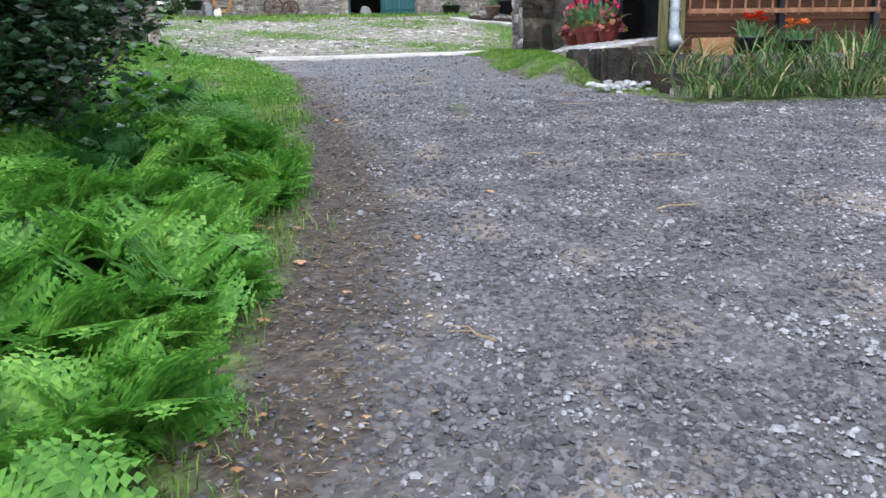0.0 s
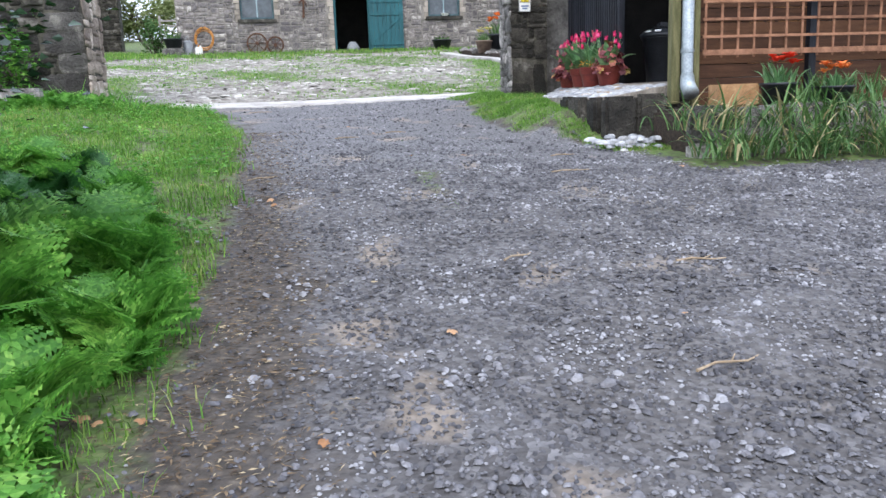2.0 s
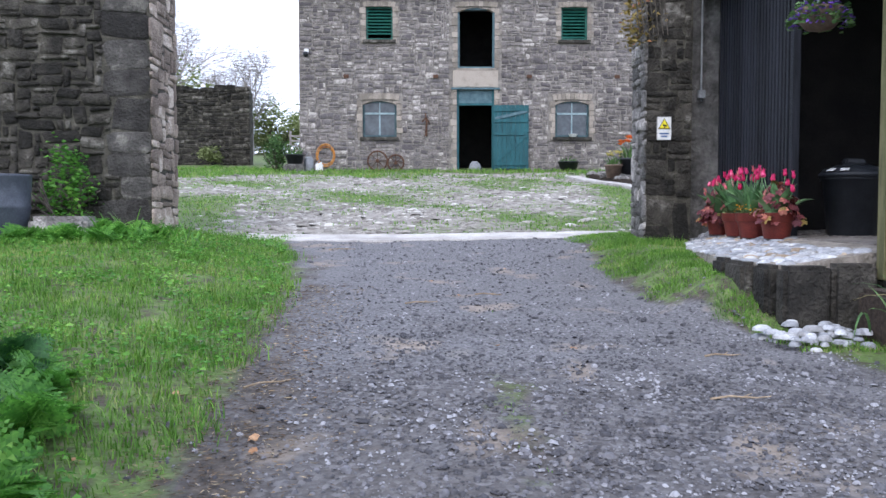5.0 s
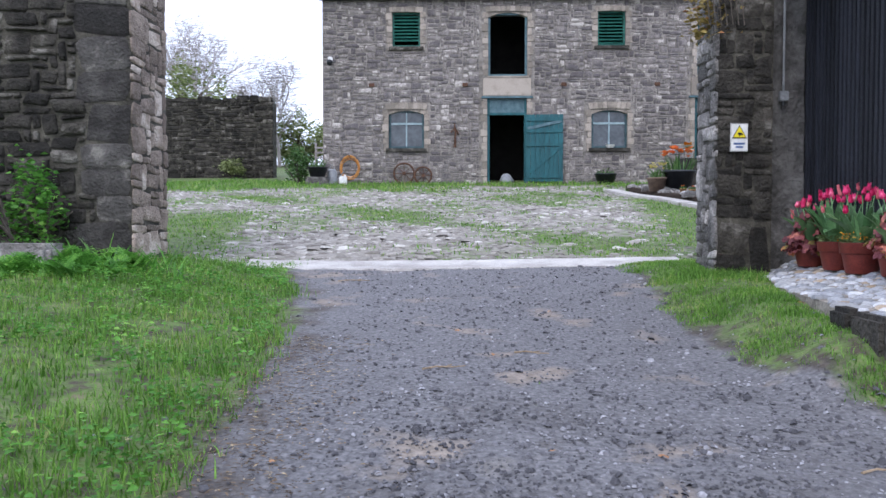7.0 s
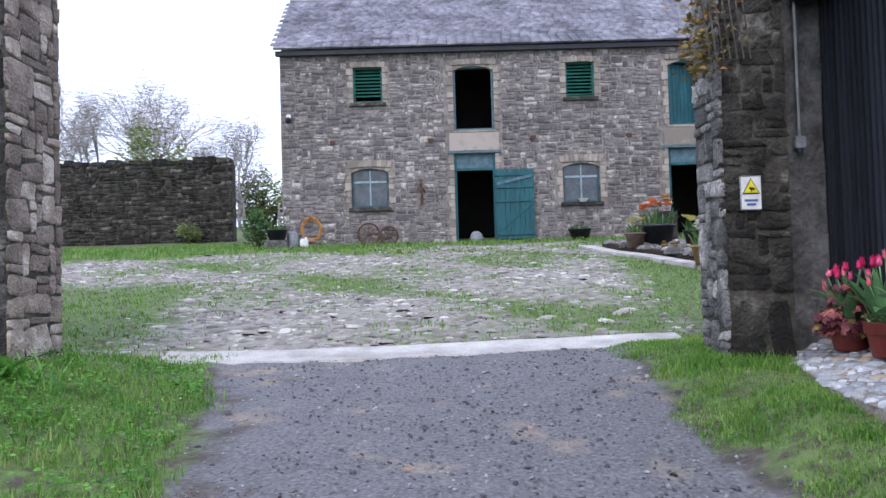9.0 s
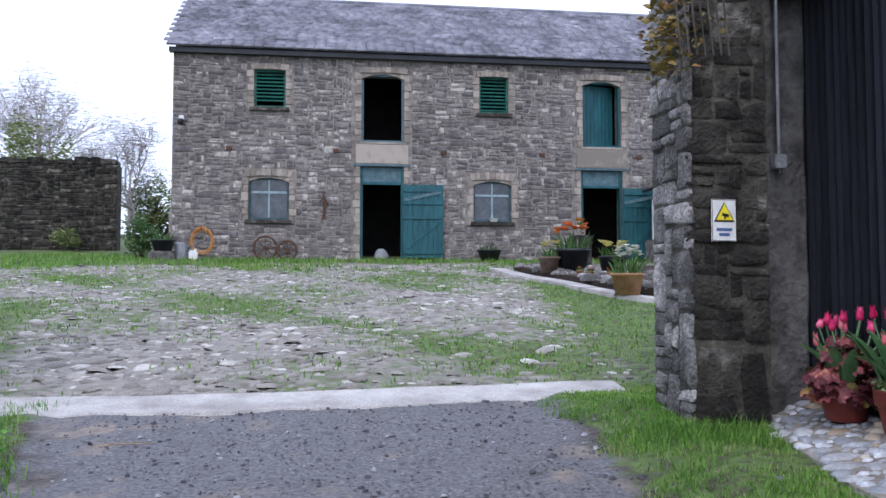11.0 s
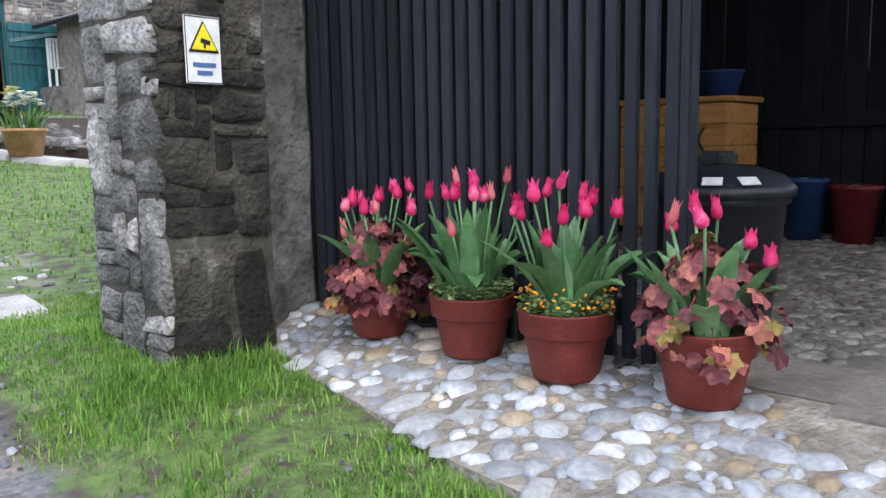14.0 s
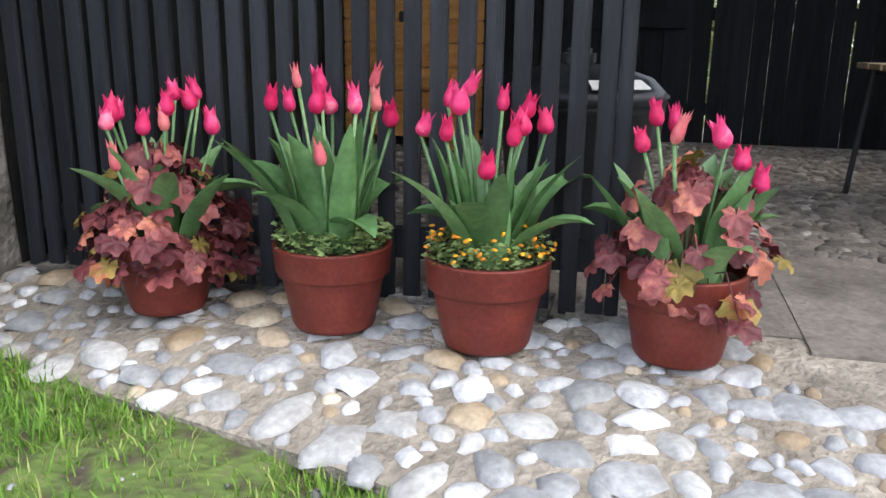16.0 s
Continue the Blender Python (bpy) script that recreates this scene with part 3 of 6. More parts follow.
tagged(sill, "pale worn concrete strip across the gateway", "threshold", kind="structure")

# ---- the barn across the yard ----
BY, BX0, BX1, BZ0, BZ1 = 32.13, -3.73, 21.0, 2.6, 9.42
barn = thing("barn", "two-storey grey rubble stone barn with slate roof and teal doors", "barn", (0, 0, 0))
DOORS = [(1.80, 3.12), (8.70, 10.05)]
LOFTS = [(1.83, 3.13), (8.77, 10.02)]
WINDOWS = [(-1.51, -0.32), (5.28, 6.47), (12.4, 13.6)]
VENTS = [(-1.38, -0.45), (5.47, 6.39), (12.6, 13.5)]
HOLES = [(a, b, 3.12, 5.98) for a, b in DOORS] + [(a, b, 6.73, 8.84) for a, b in LOFTS] + [(a, b, 4.33, 5.6) for a, b in WINDOWS] + [(a, b, 7.72, 8.87) for a, b in VENTS]
bm = bmesh.new()
face = Matrix.Translation((0, BY, 0))
wall_mesh(bm, BX0, BX1, BZ0, BZ1, 0.55, HOLES, face)
front = part("wall", bm, M_MORTAR, barn)
bm = bmesh.new()
box(bm, (BX0, BY + 0.56, BZ0), (BX0 + 0.55, BY + 6.0, BZ1))
box(bm, (BX1 - 0.55, BY + 0.56, BZ0), (BX1, BY + 6.0, BZ1))
box(bm, (BX0, BY + 6.01, BZ0), (BX1, BY + 6.5, BZ1))
for x in (BX0, BX1 - 0.55):
    p = [(x, BY + 0.1, BZ1), (x, BY + 6.4, BZ1), (x, BY + 3.2, BZ1 + 2.45)]
    a = [bm.verts.new(q) for q in p]
    b = [bm.verts.new((q[0] + 0.55, q[1], q[2])) for q in p]
    bm.faces.new(a)
    bm.faces.new(b[::-1])
    for k in range(3):
        bm.faces.new((a[k], b[k], b[(k + 1) % 3], a[(k + 1) % 3]))
part("wall", bm, M_MORTAR, barn)
# Added floors and panel, black in place of shade behind the openings.
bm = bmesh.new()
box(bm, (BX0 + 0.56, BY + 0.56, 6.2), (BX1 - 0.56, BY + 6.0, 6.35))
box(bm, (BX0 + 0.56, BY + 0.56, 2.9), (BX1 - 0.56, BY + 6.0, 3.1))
part("loft_floor", bm, M_BLACK, barn, "loft and ground floor coloured black for the barn's inner shade")
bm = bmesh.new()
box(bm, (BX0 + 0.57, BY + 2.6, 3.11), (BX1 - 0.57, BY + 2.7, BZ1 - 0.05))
part("shade_panel", bm, M_BLACK, barn, "added black panel that keeps the barn openings dark")

# dressed surrounds take the place of rubble round the openings
SURROUND = []
for a, b in DOORS:
    SURROUND.append((a - 0.26, b + 0.26, 3.12, 6.72))
for a, b in LOFTS:
    SURROUND.append((a - 0.26, b + 0.26, 6.72, 9.02))
for a, b in WINDOWS:
    SURROUND.append((a - 0.22, b + 0.22, 4.2, 5.85))
for a, b in VENTS:
    SURROUND.append((a - 0.2, b + 0.2, 7.58, 9.05))
stones = rubble(BX0 + 0.02, 14.5, 3.05, BZ1 - 0.03, 0.092, SURROUND, 11, 0.03, 5, 3)
lay_stones(front, stones, face, M_BARN, 0.02, lambda u, z: z < 6.6 and -0.6 < u < 7.5, limit=300)


def arch(bm, a, b, z0, z1, rise, y0, y1):
    """A flat-topped stone head with a shallow arch cut out of its underside."""
    n = 10
    low = [(a + (b - a) * k / n, z0 + rise * (1 - (2 * k / n - 1) ** 2)) for k in range(n + 1)]
    for k in range(n):
        (xa, za), (xb, zb) = low[k], low[k + 1]
        f = [bm.verts.new(p) for p in ((xa, y0, za), (xb, y0, zb), (xb, y0, z1), (xa, y0, z1))]
        g = [bm.verts.new(p) for p in ((xa, y1, za), (xb, y1, zb))]
        bm.faces.new(f)
        bm.faces.new((f[1], f[0], g[0], g[1]))


def voussoirs(parent, a, b, z0, rise, h=0.22):
    """Thin arch stones over a window, each one a part."""
    n = 9
    for k in range(n):
        f = (k + 0.5) / n
        x = a + (b - a) * f
        z = z0 + rise * (1 - (2 * f - 1) ** 2) + h / 2
        bm = bmesh.new()
        m = pose(x, BY - 0.03, z, 0, (f - 0.5) * 24, 0)
        box(bm, (-(b - a) / n / 2 + 0.006, -0.02, -h / 2), ((b - a) / n / 2 - 0.006, 0.06, h / 2), 0.008, m)
        part("arch_stone", bm, M_DRESSED, parent)


def quoins(parent, x, z0, z1, side, seed):
    """Alternating long and short dressed stones up the side of an opening."""
    r = np.random.default_rng(seed)
    z, k = z0, 0
    while z < z1 - 0.05:
        h = min(r.uniform(0.17, 0.27), z1 - z)
        w = (0.15, 0.215)[k % 2] * r.uniform(0.85, 1.05)
        bm = bmesh.new()
        a, b = sorted((x, x + side * w))
        box(bm, (a + 0.004, BY - 0.035 - r.uniform(0, 0.012), z + 0.006), (b - 0.004, BY + 0.05, z + h - 0.006), 0.012)
        part("quoin", bm, M_DRESSED, parent)
        z, k = z + h, k + 1


for a, b in WINDOWS[:2]:
    quoins(front, a, 4.22, 5.6, -1, 5)
    quoins(front, b, 4.22, 5.6, 1, 6)
    voussoirs(front, a - 0.1, b + 0.1, 5.6, 0.04)
for a, b in VENTS[:2]:
    quoins(front, a, 7.6, 8.87, -1, 7)
    quoins(front, b, 7.6, 8.87, 1, 8)
    voussoirs(front, a - 0.1, b + 0.1, 8.84, 0.02, 0.18)
for a, b in DOORS:
    quoins(front, a, 3.12, 6.0, -1, 9)
    quoins(front, b, 3.12, 6.0, 1, 10)
    bm = bmesh.new()
    box(bm, (a - 0.14, BY - 0.05, 6.06), (b + 0.14, BY + 0.1, 6.66), 0.02)
    part("lintel", bm, M_DRESSED, front, "pale dressed stone lintel")
    bm = bmesh.new()
    box(bm, (a - 0.2, BY - 0.08, 5.985), (b + 0.2, BY + 0.1, 6.05), 0.01)
    part("lintel_board", bm, M_TEALPALE, front, "teal-painted timber lintel board")
for a, b in LOFTS:
    quoins(front, a, 6.73, 8.84, -1, 12)
    quoins(front, b, 6.73, 8.84, 1, 13)
    voussoirs(front, a - 0.1, b + 0.1, 8.84, 0.03, 0.18)
    bm = bmesh.new()
    box(bm, (a - 0.06, BY - 0.05, 6.665), (b + 0.06, BY + 0.2, 6.73), 0.01)
    part("sill", bm, M_DRESSED, front)
for x in (-2.08, 1.06, 4.35, 7.45, 10.6):
    bm = bmesh.new()
    box(bm, (x - 0.09, BY - 0.06, 6.38), (x + 0.09, BY + 0.05, 6.5), 0.01)
    part("vent_brick", bm, M_RUST, front, "dark red perforated vent brick")


def frame_bars(bm, a, b, z0, z1, y, w, d):
    box(bm, (a, y, z0), (a + w, y + d, z1))
    box(bm, (b - w, y, z0), (b, y + d, z1))
    box(bm, (a + w, y, z0), (b - w, y + d, z0 + w))
    box(bm, (a + w, y, z1 - w), (b - w, y + d, z1))


for a, b in WINDOWS[:2]:
    win = new("window")
    win.parent = barn
    bm = bmesh.new()
    frame_bars(bm, a, b, 4.33, 5.6, BY + 0.08, 0.07, 0.08)
    part("window_frame", bm, M_TEALWIN, win, "dark blue window frame")
    bm = bmesh.new()
    box(bm, (a + 0.07, BY + 0.085, 5.12), (b - 0.07, BY + 0.155, 5.19))
    box(bm, ((a + b) / 2 - 0.025, BY + 0.09, 4.4), ((a + b) / 2 + 0.025, BY + 0.15, 5.12))
    box(bm, ((a + b) / 2 - 0.02, BY + 0.09, 5.19), ((a + b) / 2 + 0.02, BY + 0.15, 5.53))
    part("glazing_bar", bm, M_GLAZING, win, "chalky blue glazing bars")
    bm = bmesh.new()
    arch(bm, a, b, 5.46, 5.6, 0.13, BY + 0.002, BY + 0.15)
    part("arched_head", bm, M_DRESSED, win, "shallow stone arch over the window")
    for p, q, r, s in ((a + 0.07, (a + b) / 2 - 0.025, 4.4, 5.12), ((a + b) / 2 + 0.025, b - 0.07, 4.4, 5.12), (a + 0.07, b - 0.07, 5.19, 5.53)):
        bm = bmesh.new()
        box(bm, (p, BY + 0.115, r), (q, BY + 0.121, s))
        part("pane", bm, M_GLASS, win)
    bm = bmesh.new()
    box(bm, (a - 0.1, BY - 0.09, 4.21), (b + 0.1, BY + 0.12, 4.325), 0.012)
    part("window_sill", bm, M_DARKSTONE, win, "dark stone sill")
for a, b in VENTS[:2]:
    win = new("louvre")
    win.parent = barn
    bm = bmesh.new()
    frame_bars(bm, a, b, 7.72, 8.87, BY + 0.08, 0.06, 0.1)
    part("louvre_frame", bm, M_GREENLOUVRE, win)
    for k in range(9 if a > 0 else 8):
        z = 8.74 - k * 0.112
        bm = bmesh.new()
        box(bm, (a + 0.061, -0.06, -0.008), (b - 0.061, 0.06, 0.008), 0, pose(0, BY + 0.14, z, 38, 0, 0))
        part("slat", bm, M_GREENLOUVRE, win)
    bm = bmesh.new()
    box(bm, (a - 0.12, BY - 0.09, 7.6), (b + 0.12, BY + 0.12, 7.715), 0.012)
    part("sill", bm, M_DARKSTONE, win, "dark stone sill")


def plank_leaf(parent, a, b, z0, z1, y, mat, rz=0.0, braces=True):
    """A ledged and braced plank door from hinge a to b."""
    leaf = new("door")
    leaf.parent = parent
    leaf.matrix_basis = pose(a, y, 0, 0, 0, rz)
    n = 8
    w = (b - a) / n
    for k in range(n):
        bm = bmesh.new()
        box(bm, (k * w + 0.004, 0, z0), ((k + 1) * w - 0.004, 0.03, z1), 0.004)
        part("plank", bm, mat, leaf)
    if braces:
        span = b - a
        for z in (z0 + 0.18, (z0 + z1) / 2 + 0.12, z1 - 0.55, z1 - 0.16):
            bm = bmesh.new()
            box(bm, (0.02, -0.035, z - 0.06), (span - 0.02, -0.001, z + 0.06), 0.006)
            part("ledge", bm, mat, leaf)
        for za, zb in ((z0 + 0.25, (z0 + z1) / 2 + 0.05), (z1 - 0.47, z1 - 0.22)):
            bm = bmesh.new()
            ln = math.hypot(span - 0.1, zb - za)
            box(bm, (0, -0.03, -0.05), (ln, -0.002, 0.05), 0.005, pose(0.05, 0, za, 0, -math.degrees(math.atan2(zb - za, span - 0.1)), 0))
            part("brace", bm, M_TEALPALE if za > 4.6 else mat, leaf)
    return leaf


for (a, b), end in zip(DOORS, (4.32, 11.28)):
    bm = bmesh.new()
    box(bm, (a, BY + 0.04, 3.12), (a + 0.08, BY + 0.2, 5.98))
    box(bm, (b - 0.08, BY + 0.04, 3.12), (b, BY + 0.2, 5.98))
    box(bm, (a + 0.08, BY + 0.045, 5.44), (b - 0.08, BY + 0.195, 5.52))
    part("door_frame", bm, M_TEAL, barn)
    bm = bmesh.new()
    box(bm, (a + 0.08, BY + 0.09, 5.52), (b - 0.08, BY + 0.11, 5.97))
    part("transom", bm, M_TEALPALE, barn, "faded blue-grey transom panel")
    plank_leaf(barn, b - 0.03, end, 3.2, 5.43, BY - 0.12, M_TEAL, -4)
for k, (a, b) in enumerate(LOFTS):
    bm = bmesh.new()
    frame_bars(bm, a, b, 6.73, 8.84, BY + 0.06, 0.07, 0.14)
    part("loft_frame", bm, M_TEALPALE if k == 0 else M_TEAL, barn)
    bm = bmesh.new()
    arch(bm, a, b, 8.68, 8.84, 0.15, BY + 0.002, BY + 0.2)
    part("arched_head", bm, M_DRESSED, barn)
plank_leaf(barn, LOFTS[1][0] + 0.08, LOFTS[1][1] - 0.07, 6.8, 8.76, BY + 0.22, M_TEAL, 14, False)

# slate roof
roof = new("roof")
roof.parent = barn
PITCH = math.atan2(2.45, 3.15)
bm = bmesh.new()
for s in (0, 1):
    m = Matrix.Translation((0, BY - 0.28, BZ1 + 0.0)) if s == 0 else Matrix.Translation((BX0 + BX1, BY + 6.68, BZ1)) @ pose(0, 0, 0, 0, 0, 180)
    box(bm, (BX0 - 0.15, 0, 0), (BX1 + 0.15, 4.45, 0.05), 0, m @ pose(0, 0, 0, math.degrees(PITCH), 0, 0))
part("roof_boarding", bm, M_SLATE, roof)
r = np.random.default_rng(21)
vs, fs, n = [], [], 0
tv = np.array([(-0.5, 0, 0), (0.5, 0, 0), (0.5, 1, 0), (-0.5, 1, 0), (-0.5, 0, -1), (0.5, 0, -1), (0.5, 1, -1), (-0.5, 1, -1)])
tf = np.array([(0, 1, 2), (0, 2, 3), (4, 5, 1), (4, 1, 0), (5, 6, 2), (5, 2, 1), (7, 4, 0), (7, 0, 3)])
row = 0
while row * 0.21 < 4.2:
    x = BX0 - 0.12 - (row % 2) * 0.15
    while x < 16:
        w = 0.3 * r.uniform(0.9, 1.1)
        v = tv * (w - 0.012, 0.3, 0.016)
        q = v.copy()
        lift = 0.075 + 0.004 * r.standard_normal()
        q[:, 2] += lift - v[:, 1] * 0.06
        q[:, 1] += row * 0.21 - 0.03 + 0.012 * r.standard_normal()
        c, s = math.cos(PITCH), math.sin(PITCH)
        vs.append(np.stack([q[:, 0] + x + w / 2, BY - 0.28 + q[:, 1] * c - q[:, 2] * s, BZ1 + q[:, 1] * s + q[:, 2] * c], -1))
        fs.append(tf + n)
        n += 8
        x += w
    row += 1
ob = part("slating", array_mesh("slating", np.concatenate(vs), np.concatenate(fs), M_SLATE), M_SLATE, roof)
tagged(ob, kind="stuff")
bm = bmesh.new()
tube(bm, [(BX0 - 0.16, BY + 3.2, BZ1 + 2.72), (BX1, BY + 3.2, BZ1 + 2.72)], 0.1, 8)
part("ridge", bm, M_SLATE, roof)
bm = bmesh.new()
box(bm, (BX0 - 0.1, BY - 0.2, BZ1 - 0.16), (BX1, BY - 0.01, BZ1 - 0.02))
part("eaves_board", bm, M_BLACKPLASTIC, roof, "dark eaves board under the slates")

# ---- gateway walls ----


def rubble_block(parent, name, x0, x1, y0, y1, z0, z1, mats, sizes, seeds, faces="front"):
    bm = bmesh.new()
    box(bm, (x0, y0, z0), (x1, y1, z1))
    return part(name, bm, M_DARKMORTAR, parent)


LX, LY0, LY1 = -2.1, 12.42, 13.25
wl = thing("wall_gateway_west", "tall dark rubble stone gateway wall with pale quoins", "stone wall", kind="structure")
core = rubble_block(wl, "core", -9.0, LX, LY0, LY1, 0.8, 5.4, None, None, None)
r = np.random.default_rng(30)
corner, z = [], 1.1
while z < 5.3:
    h, w = r.uniform(0.16, 0.42), r.uniform(0.34, 0.6)
    corner.append((LX - w, LX, z, min(z + h, 5.35)))
    z += h
st = rubble(-7.0, LX - 0.02, 1.1, 5.35, 0.085, corner, 31, 0.02, 5, 3)
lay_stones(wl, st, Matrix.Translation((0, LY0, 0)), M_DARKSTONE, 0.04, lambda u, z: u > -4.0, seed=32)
lay_stones(wl, [((a + b) / 2, (c + d) / 2, b - a - 0.03, d - c - 0.012) for a, b, c, d in corner], Matrix.Translation((0, LY0, 0)), M_CORNER, 0.022, lambda u, z: True, "corner_stone", seed=30)
reveal = Matrix.Translation((LX, 0, 0)) @ pose(0, 0, 0, 0, 0, 90)
st = rubble(LY0 - 0.03, LY1, 1.1, 5.35, 0.105, (), 33, 0.016, 4, 3)
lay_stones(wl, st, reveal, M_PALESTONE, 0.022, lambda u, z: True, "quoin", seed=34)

RX0, RX1, RY0, RY1 = 3.29, 3.80, 12.29, 12.85
wr = thing("wall_gateway_east", "dark mossy stone gate pier with grey quoins", "stone pier", kind="structure")
rubble_block(wr, "core", RX0, RX1, RY0, RY1, 0.9, 5.4, None, None, None)
st = [(3.45, 1.72, 0.3, 0.3), (3.44, 1.37, 0.28, 0.36), (3.7, 1.5, 0.17, 0.6)] + rubble(RX0, RX1, 1.88, 5.35, 0.085, (), 35, 0.014, 4, 4)
lay_stones(wr, st, Matrix.Translation((0, RY0, 0)), M_DARKSTONE, 0.022, lambda u, z: True, seed=36)
reveal = Matrix.Translation((RX0, 0, 0)) @ pose(0, 0, 0, 0, 0, -90)
st = rubble(-RY1, -RY0 + 0.03, 1.15, 5.35, 0.095, (), 37, 0.014, 4, 4)
lay_stones(wr, st, reveal, M_GREYSTONE, 0.025, lambda u, z: True, "quoin", seed=38)
bm = bmesh.new()
box(bm, (RX1, 12.46, 0.9), (4.16, 12.8, 5.4))
bmesh.ops.subdivide_edges(bm, edges=bm.edges[:], cuts=24, use_grid_fill=True)
for v in bm.verts:
    v.co.y += 0.03 * noise.noise(v.co * 3) + 0.015 * noise.noise(v.co * 9)
part("rendered_wall", bm, M_RENDER, wr, "rough grey rendered wall beside the pier", True)
# Wall's inner stretch is coloured black to stand for the store's shade.
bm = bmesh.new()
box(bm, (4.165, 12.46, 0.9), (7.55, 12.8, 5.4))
part("store_end_wall", bm, M_BLACK, wr, "store end wall coloured black for the shade inside")

# yard wall beyond
wy = thing("wall_yard", "old grey rubble yard wall streaked with dark growth", "stone wall", kind="structure")
bm = bmesh.new()
box(bm, (-22, 37.98, 3.0), (-6.8, 38.6, 6.75))
part("core", bm, M_DARKMORTAR, wy)
st = rubble(-18, -6.78, 3.5, 6.85, 0.11, (), 41, 0.025, 5, 2)
lay_stones(wy, st, Matrix.Translation((0, 37.98, 0)), M_DARKSTONE, 0.05, lambda u, z: u > -12, seed=42)
r = np.random.default_rng(44)
x = -18.0
while x < -6.9:
    w = r.uniform(0.3, 0.6)
    bm = bmesh.new()
    box(bm, (x, 37.93, 6.76), (x + w - 0.02, 38.65, 6.85 + r.uniform(0.02, 0.2)), 0.04)
    part("coping_stone", bm, M_DARKSTONE, wy)
    x += w

# ---- open store on the east side ----
PZ = 1.43
bm = bmesh.new()
prof = [(8.62, 3.28), (9.2, 3.16), (10.0, 3.22), (10.85, 3.34), (11.2, 3.45), (11.8, 3.6), (12.2, 3.76), (12.43, 3.8)]
top = [[bm.verts.new((x, y, PZ - 0.05 + 0.0)) for y, x in prof], [bm.verts.new((4.05, y, PZ + 0.072)) for y, x in prof], [bm.verts.new((9.4, y, PZ + 0.06)) for y, x in prof]]
low = [bm.verts.new((x - 0.02, y, 0.8)) for y, x in prof]
for a, b in zip(top, top[1:]):
    for k in range(len(prof) - 1):
        bm.faces.new((a[k], b[k], b[k + 1], a[k + 1]))
for k in range(len(prof) - 1):
    bm.faces.new((low[k], top[0][k], top[0][k + 1], low[k + 1]))
lows = [bm.verts.new((3.26, 8.6, 0.8)), bm.verts.new((4.05, 8.6, 0.8)), bm.verts.new((9.4, 8.6, 0.8))]
for k in range(2):
    bm.faces.new((lows[k], lows[k + 1], top[k + 1][0], top[k][0]))
floor = part("floor_store", bm, M_SLABCEMENT)
tagged(floor, "raised cement floor set with cobbles along its edge", "floor", kind="structure")


def store_z(x):
    """The store floor's height, which rises towards its back."""
    return PZ + 0.075 + 0.07 * min(1.0, max(0.0, (x - 4.9) / 2.4))


bm = bmesh.new()
rows = [[bm.verts.new((x, y, z)) for x, z in ((4.12, PZ + 0.075), (4.9, PZ + 0.075), (7.3, PZ + 0.145), (7.9, PZ + 0.145))] for y in (8.7, 12.45)]
for k in range(3):
    bm.faces.new((rows[0][k], rows[0][k + 1], rows[1][k + 1], rows[1][k]))
skirt = [bm.verts.new((v.co.x, v.co.y, PZ)) for v in rows[0]]
for k in range(3):
    bm.faces.new((skirt[k], skirt[k + 1], rows[0][k + 1], rows[0][k]))
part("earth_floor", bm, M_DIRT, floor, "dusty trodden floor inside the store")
r = np.random.default_rng(57)
n = 5200
x, y = r.uniform(4.55, 7.5, n), r.uniform(8.9, 12.4, n)
k = (x > 4.98) | (y > 10.15)
x, y = x[k], y[k]
v, f = pebble(58, 7)
q = r.uniform(0.018, 0.042, len(x))
z = np.array([store_z(a) for a in x])
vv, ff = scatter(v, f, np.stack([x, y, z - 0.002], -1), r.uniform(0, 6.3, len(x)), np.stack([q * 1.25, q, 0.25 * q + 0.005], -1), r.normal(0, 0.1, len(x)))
tagged(part("cobbled_floor", array_mesh("cobbled_floor", vv, ff, M_SHEDSTONE), M_SHEDSTONE, floor, "small dark cobbles of the store floor"), kind="stuff")

shed = thing("wall_store", "open-fronted timber store with black boarding", "shed", kind="structure")
# Unseen store roof; its black colour paints the shade overhead.
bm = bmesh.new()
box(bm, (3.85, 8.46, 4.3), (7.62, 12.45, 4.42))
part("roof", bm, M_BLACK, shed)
bm = bmesh.new()
box(bm, (3.9, 8.5, 4.1), (4.1, 12.4, 4.295), 0.01)
part("beam", bm, M_SLAT, shed)

# Back boards carry the store's shade in their darker stain.
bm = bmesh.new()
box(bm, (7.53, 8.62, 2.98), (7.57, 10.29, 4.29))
part("back_boarding", bm, M_SHADESTAIN, shed)
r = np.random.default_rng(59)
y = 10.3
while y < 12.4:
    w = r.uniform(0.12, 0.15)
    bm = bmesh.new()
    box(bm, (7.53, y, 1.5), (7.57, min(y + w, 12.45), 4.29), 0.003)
    part("back_board", bm, M_SHADESTAIN, shed)
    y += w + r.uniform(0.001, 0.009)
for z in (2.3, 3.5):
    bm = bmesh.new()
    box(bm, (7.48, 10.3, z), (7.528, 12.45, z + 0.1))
    part("back_rail", bm, M_SHADESTAIN, shed)

fence = thing("slatted_screen", "black-stained screen of upright timber slats", "fence")
SL = 25
step = (12.44 - 10.59) / SL
slat_mesh = None
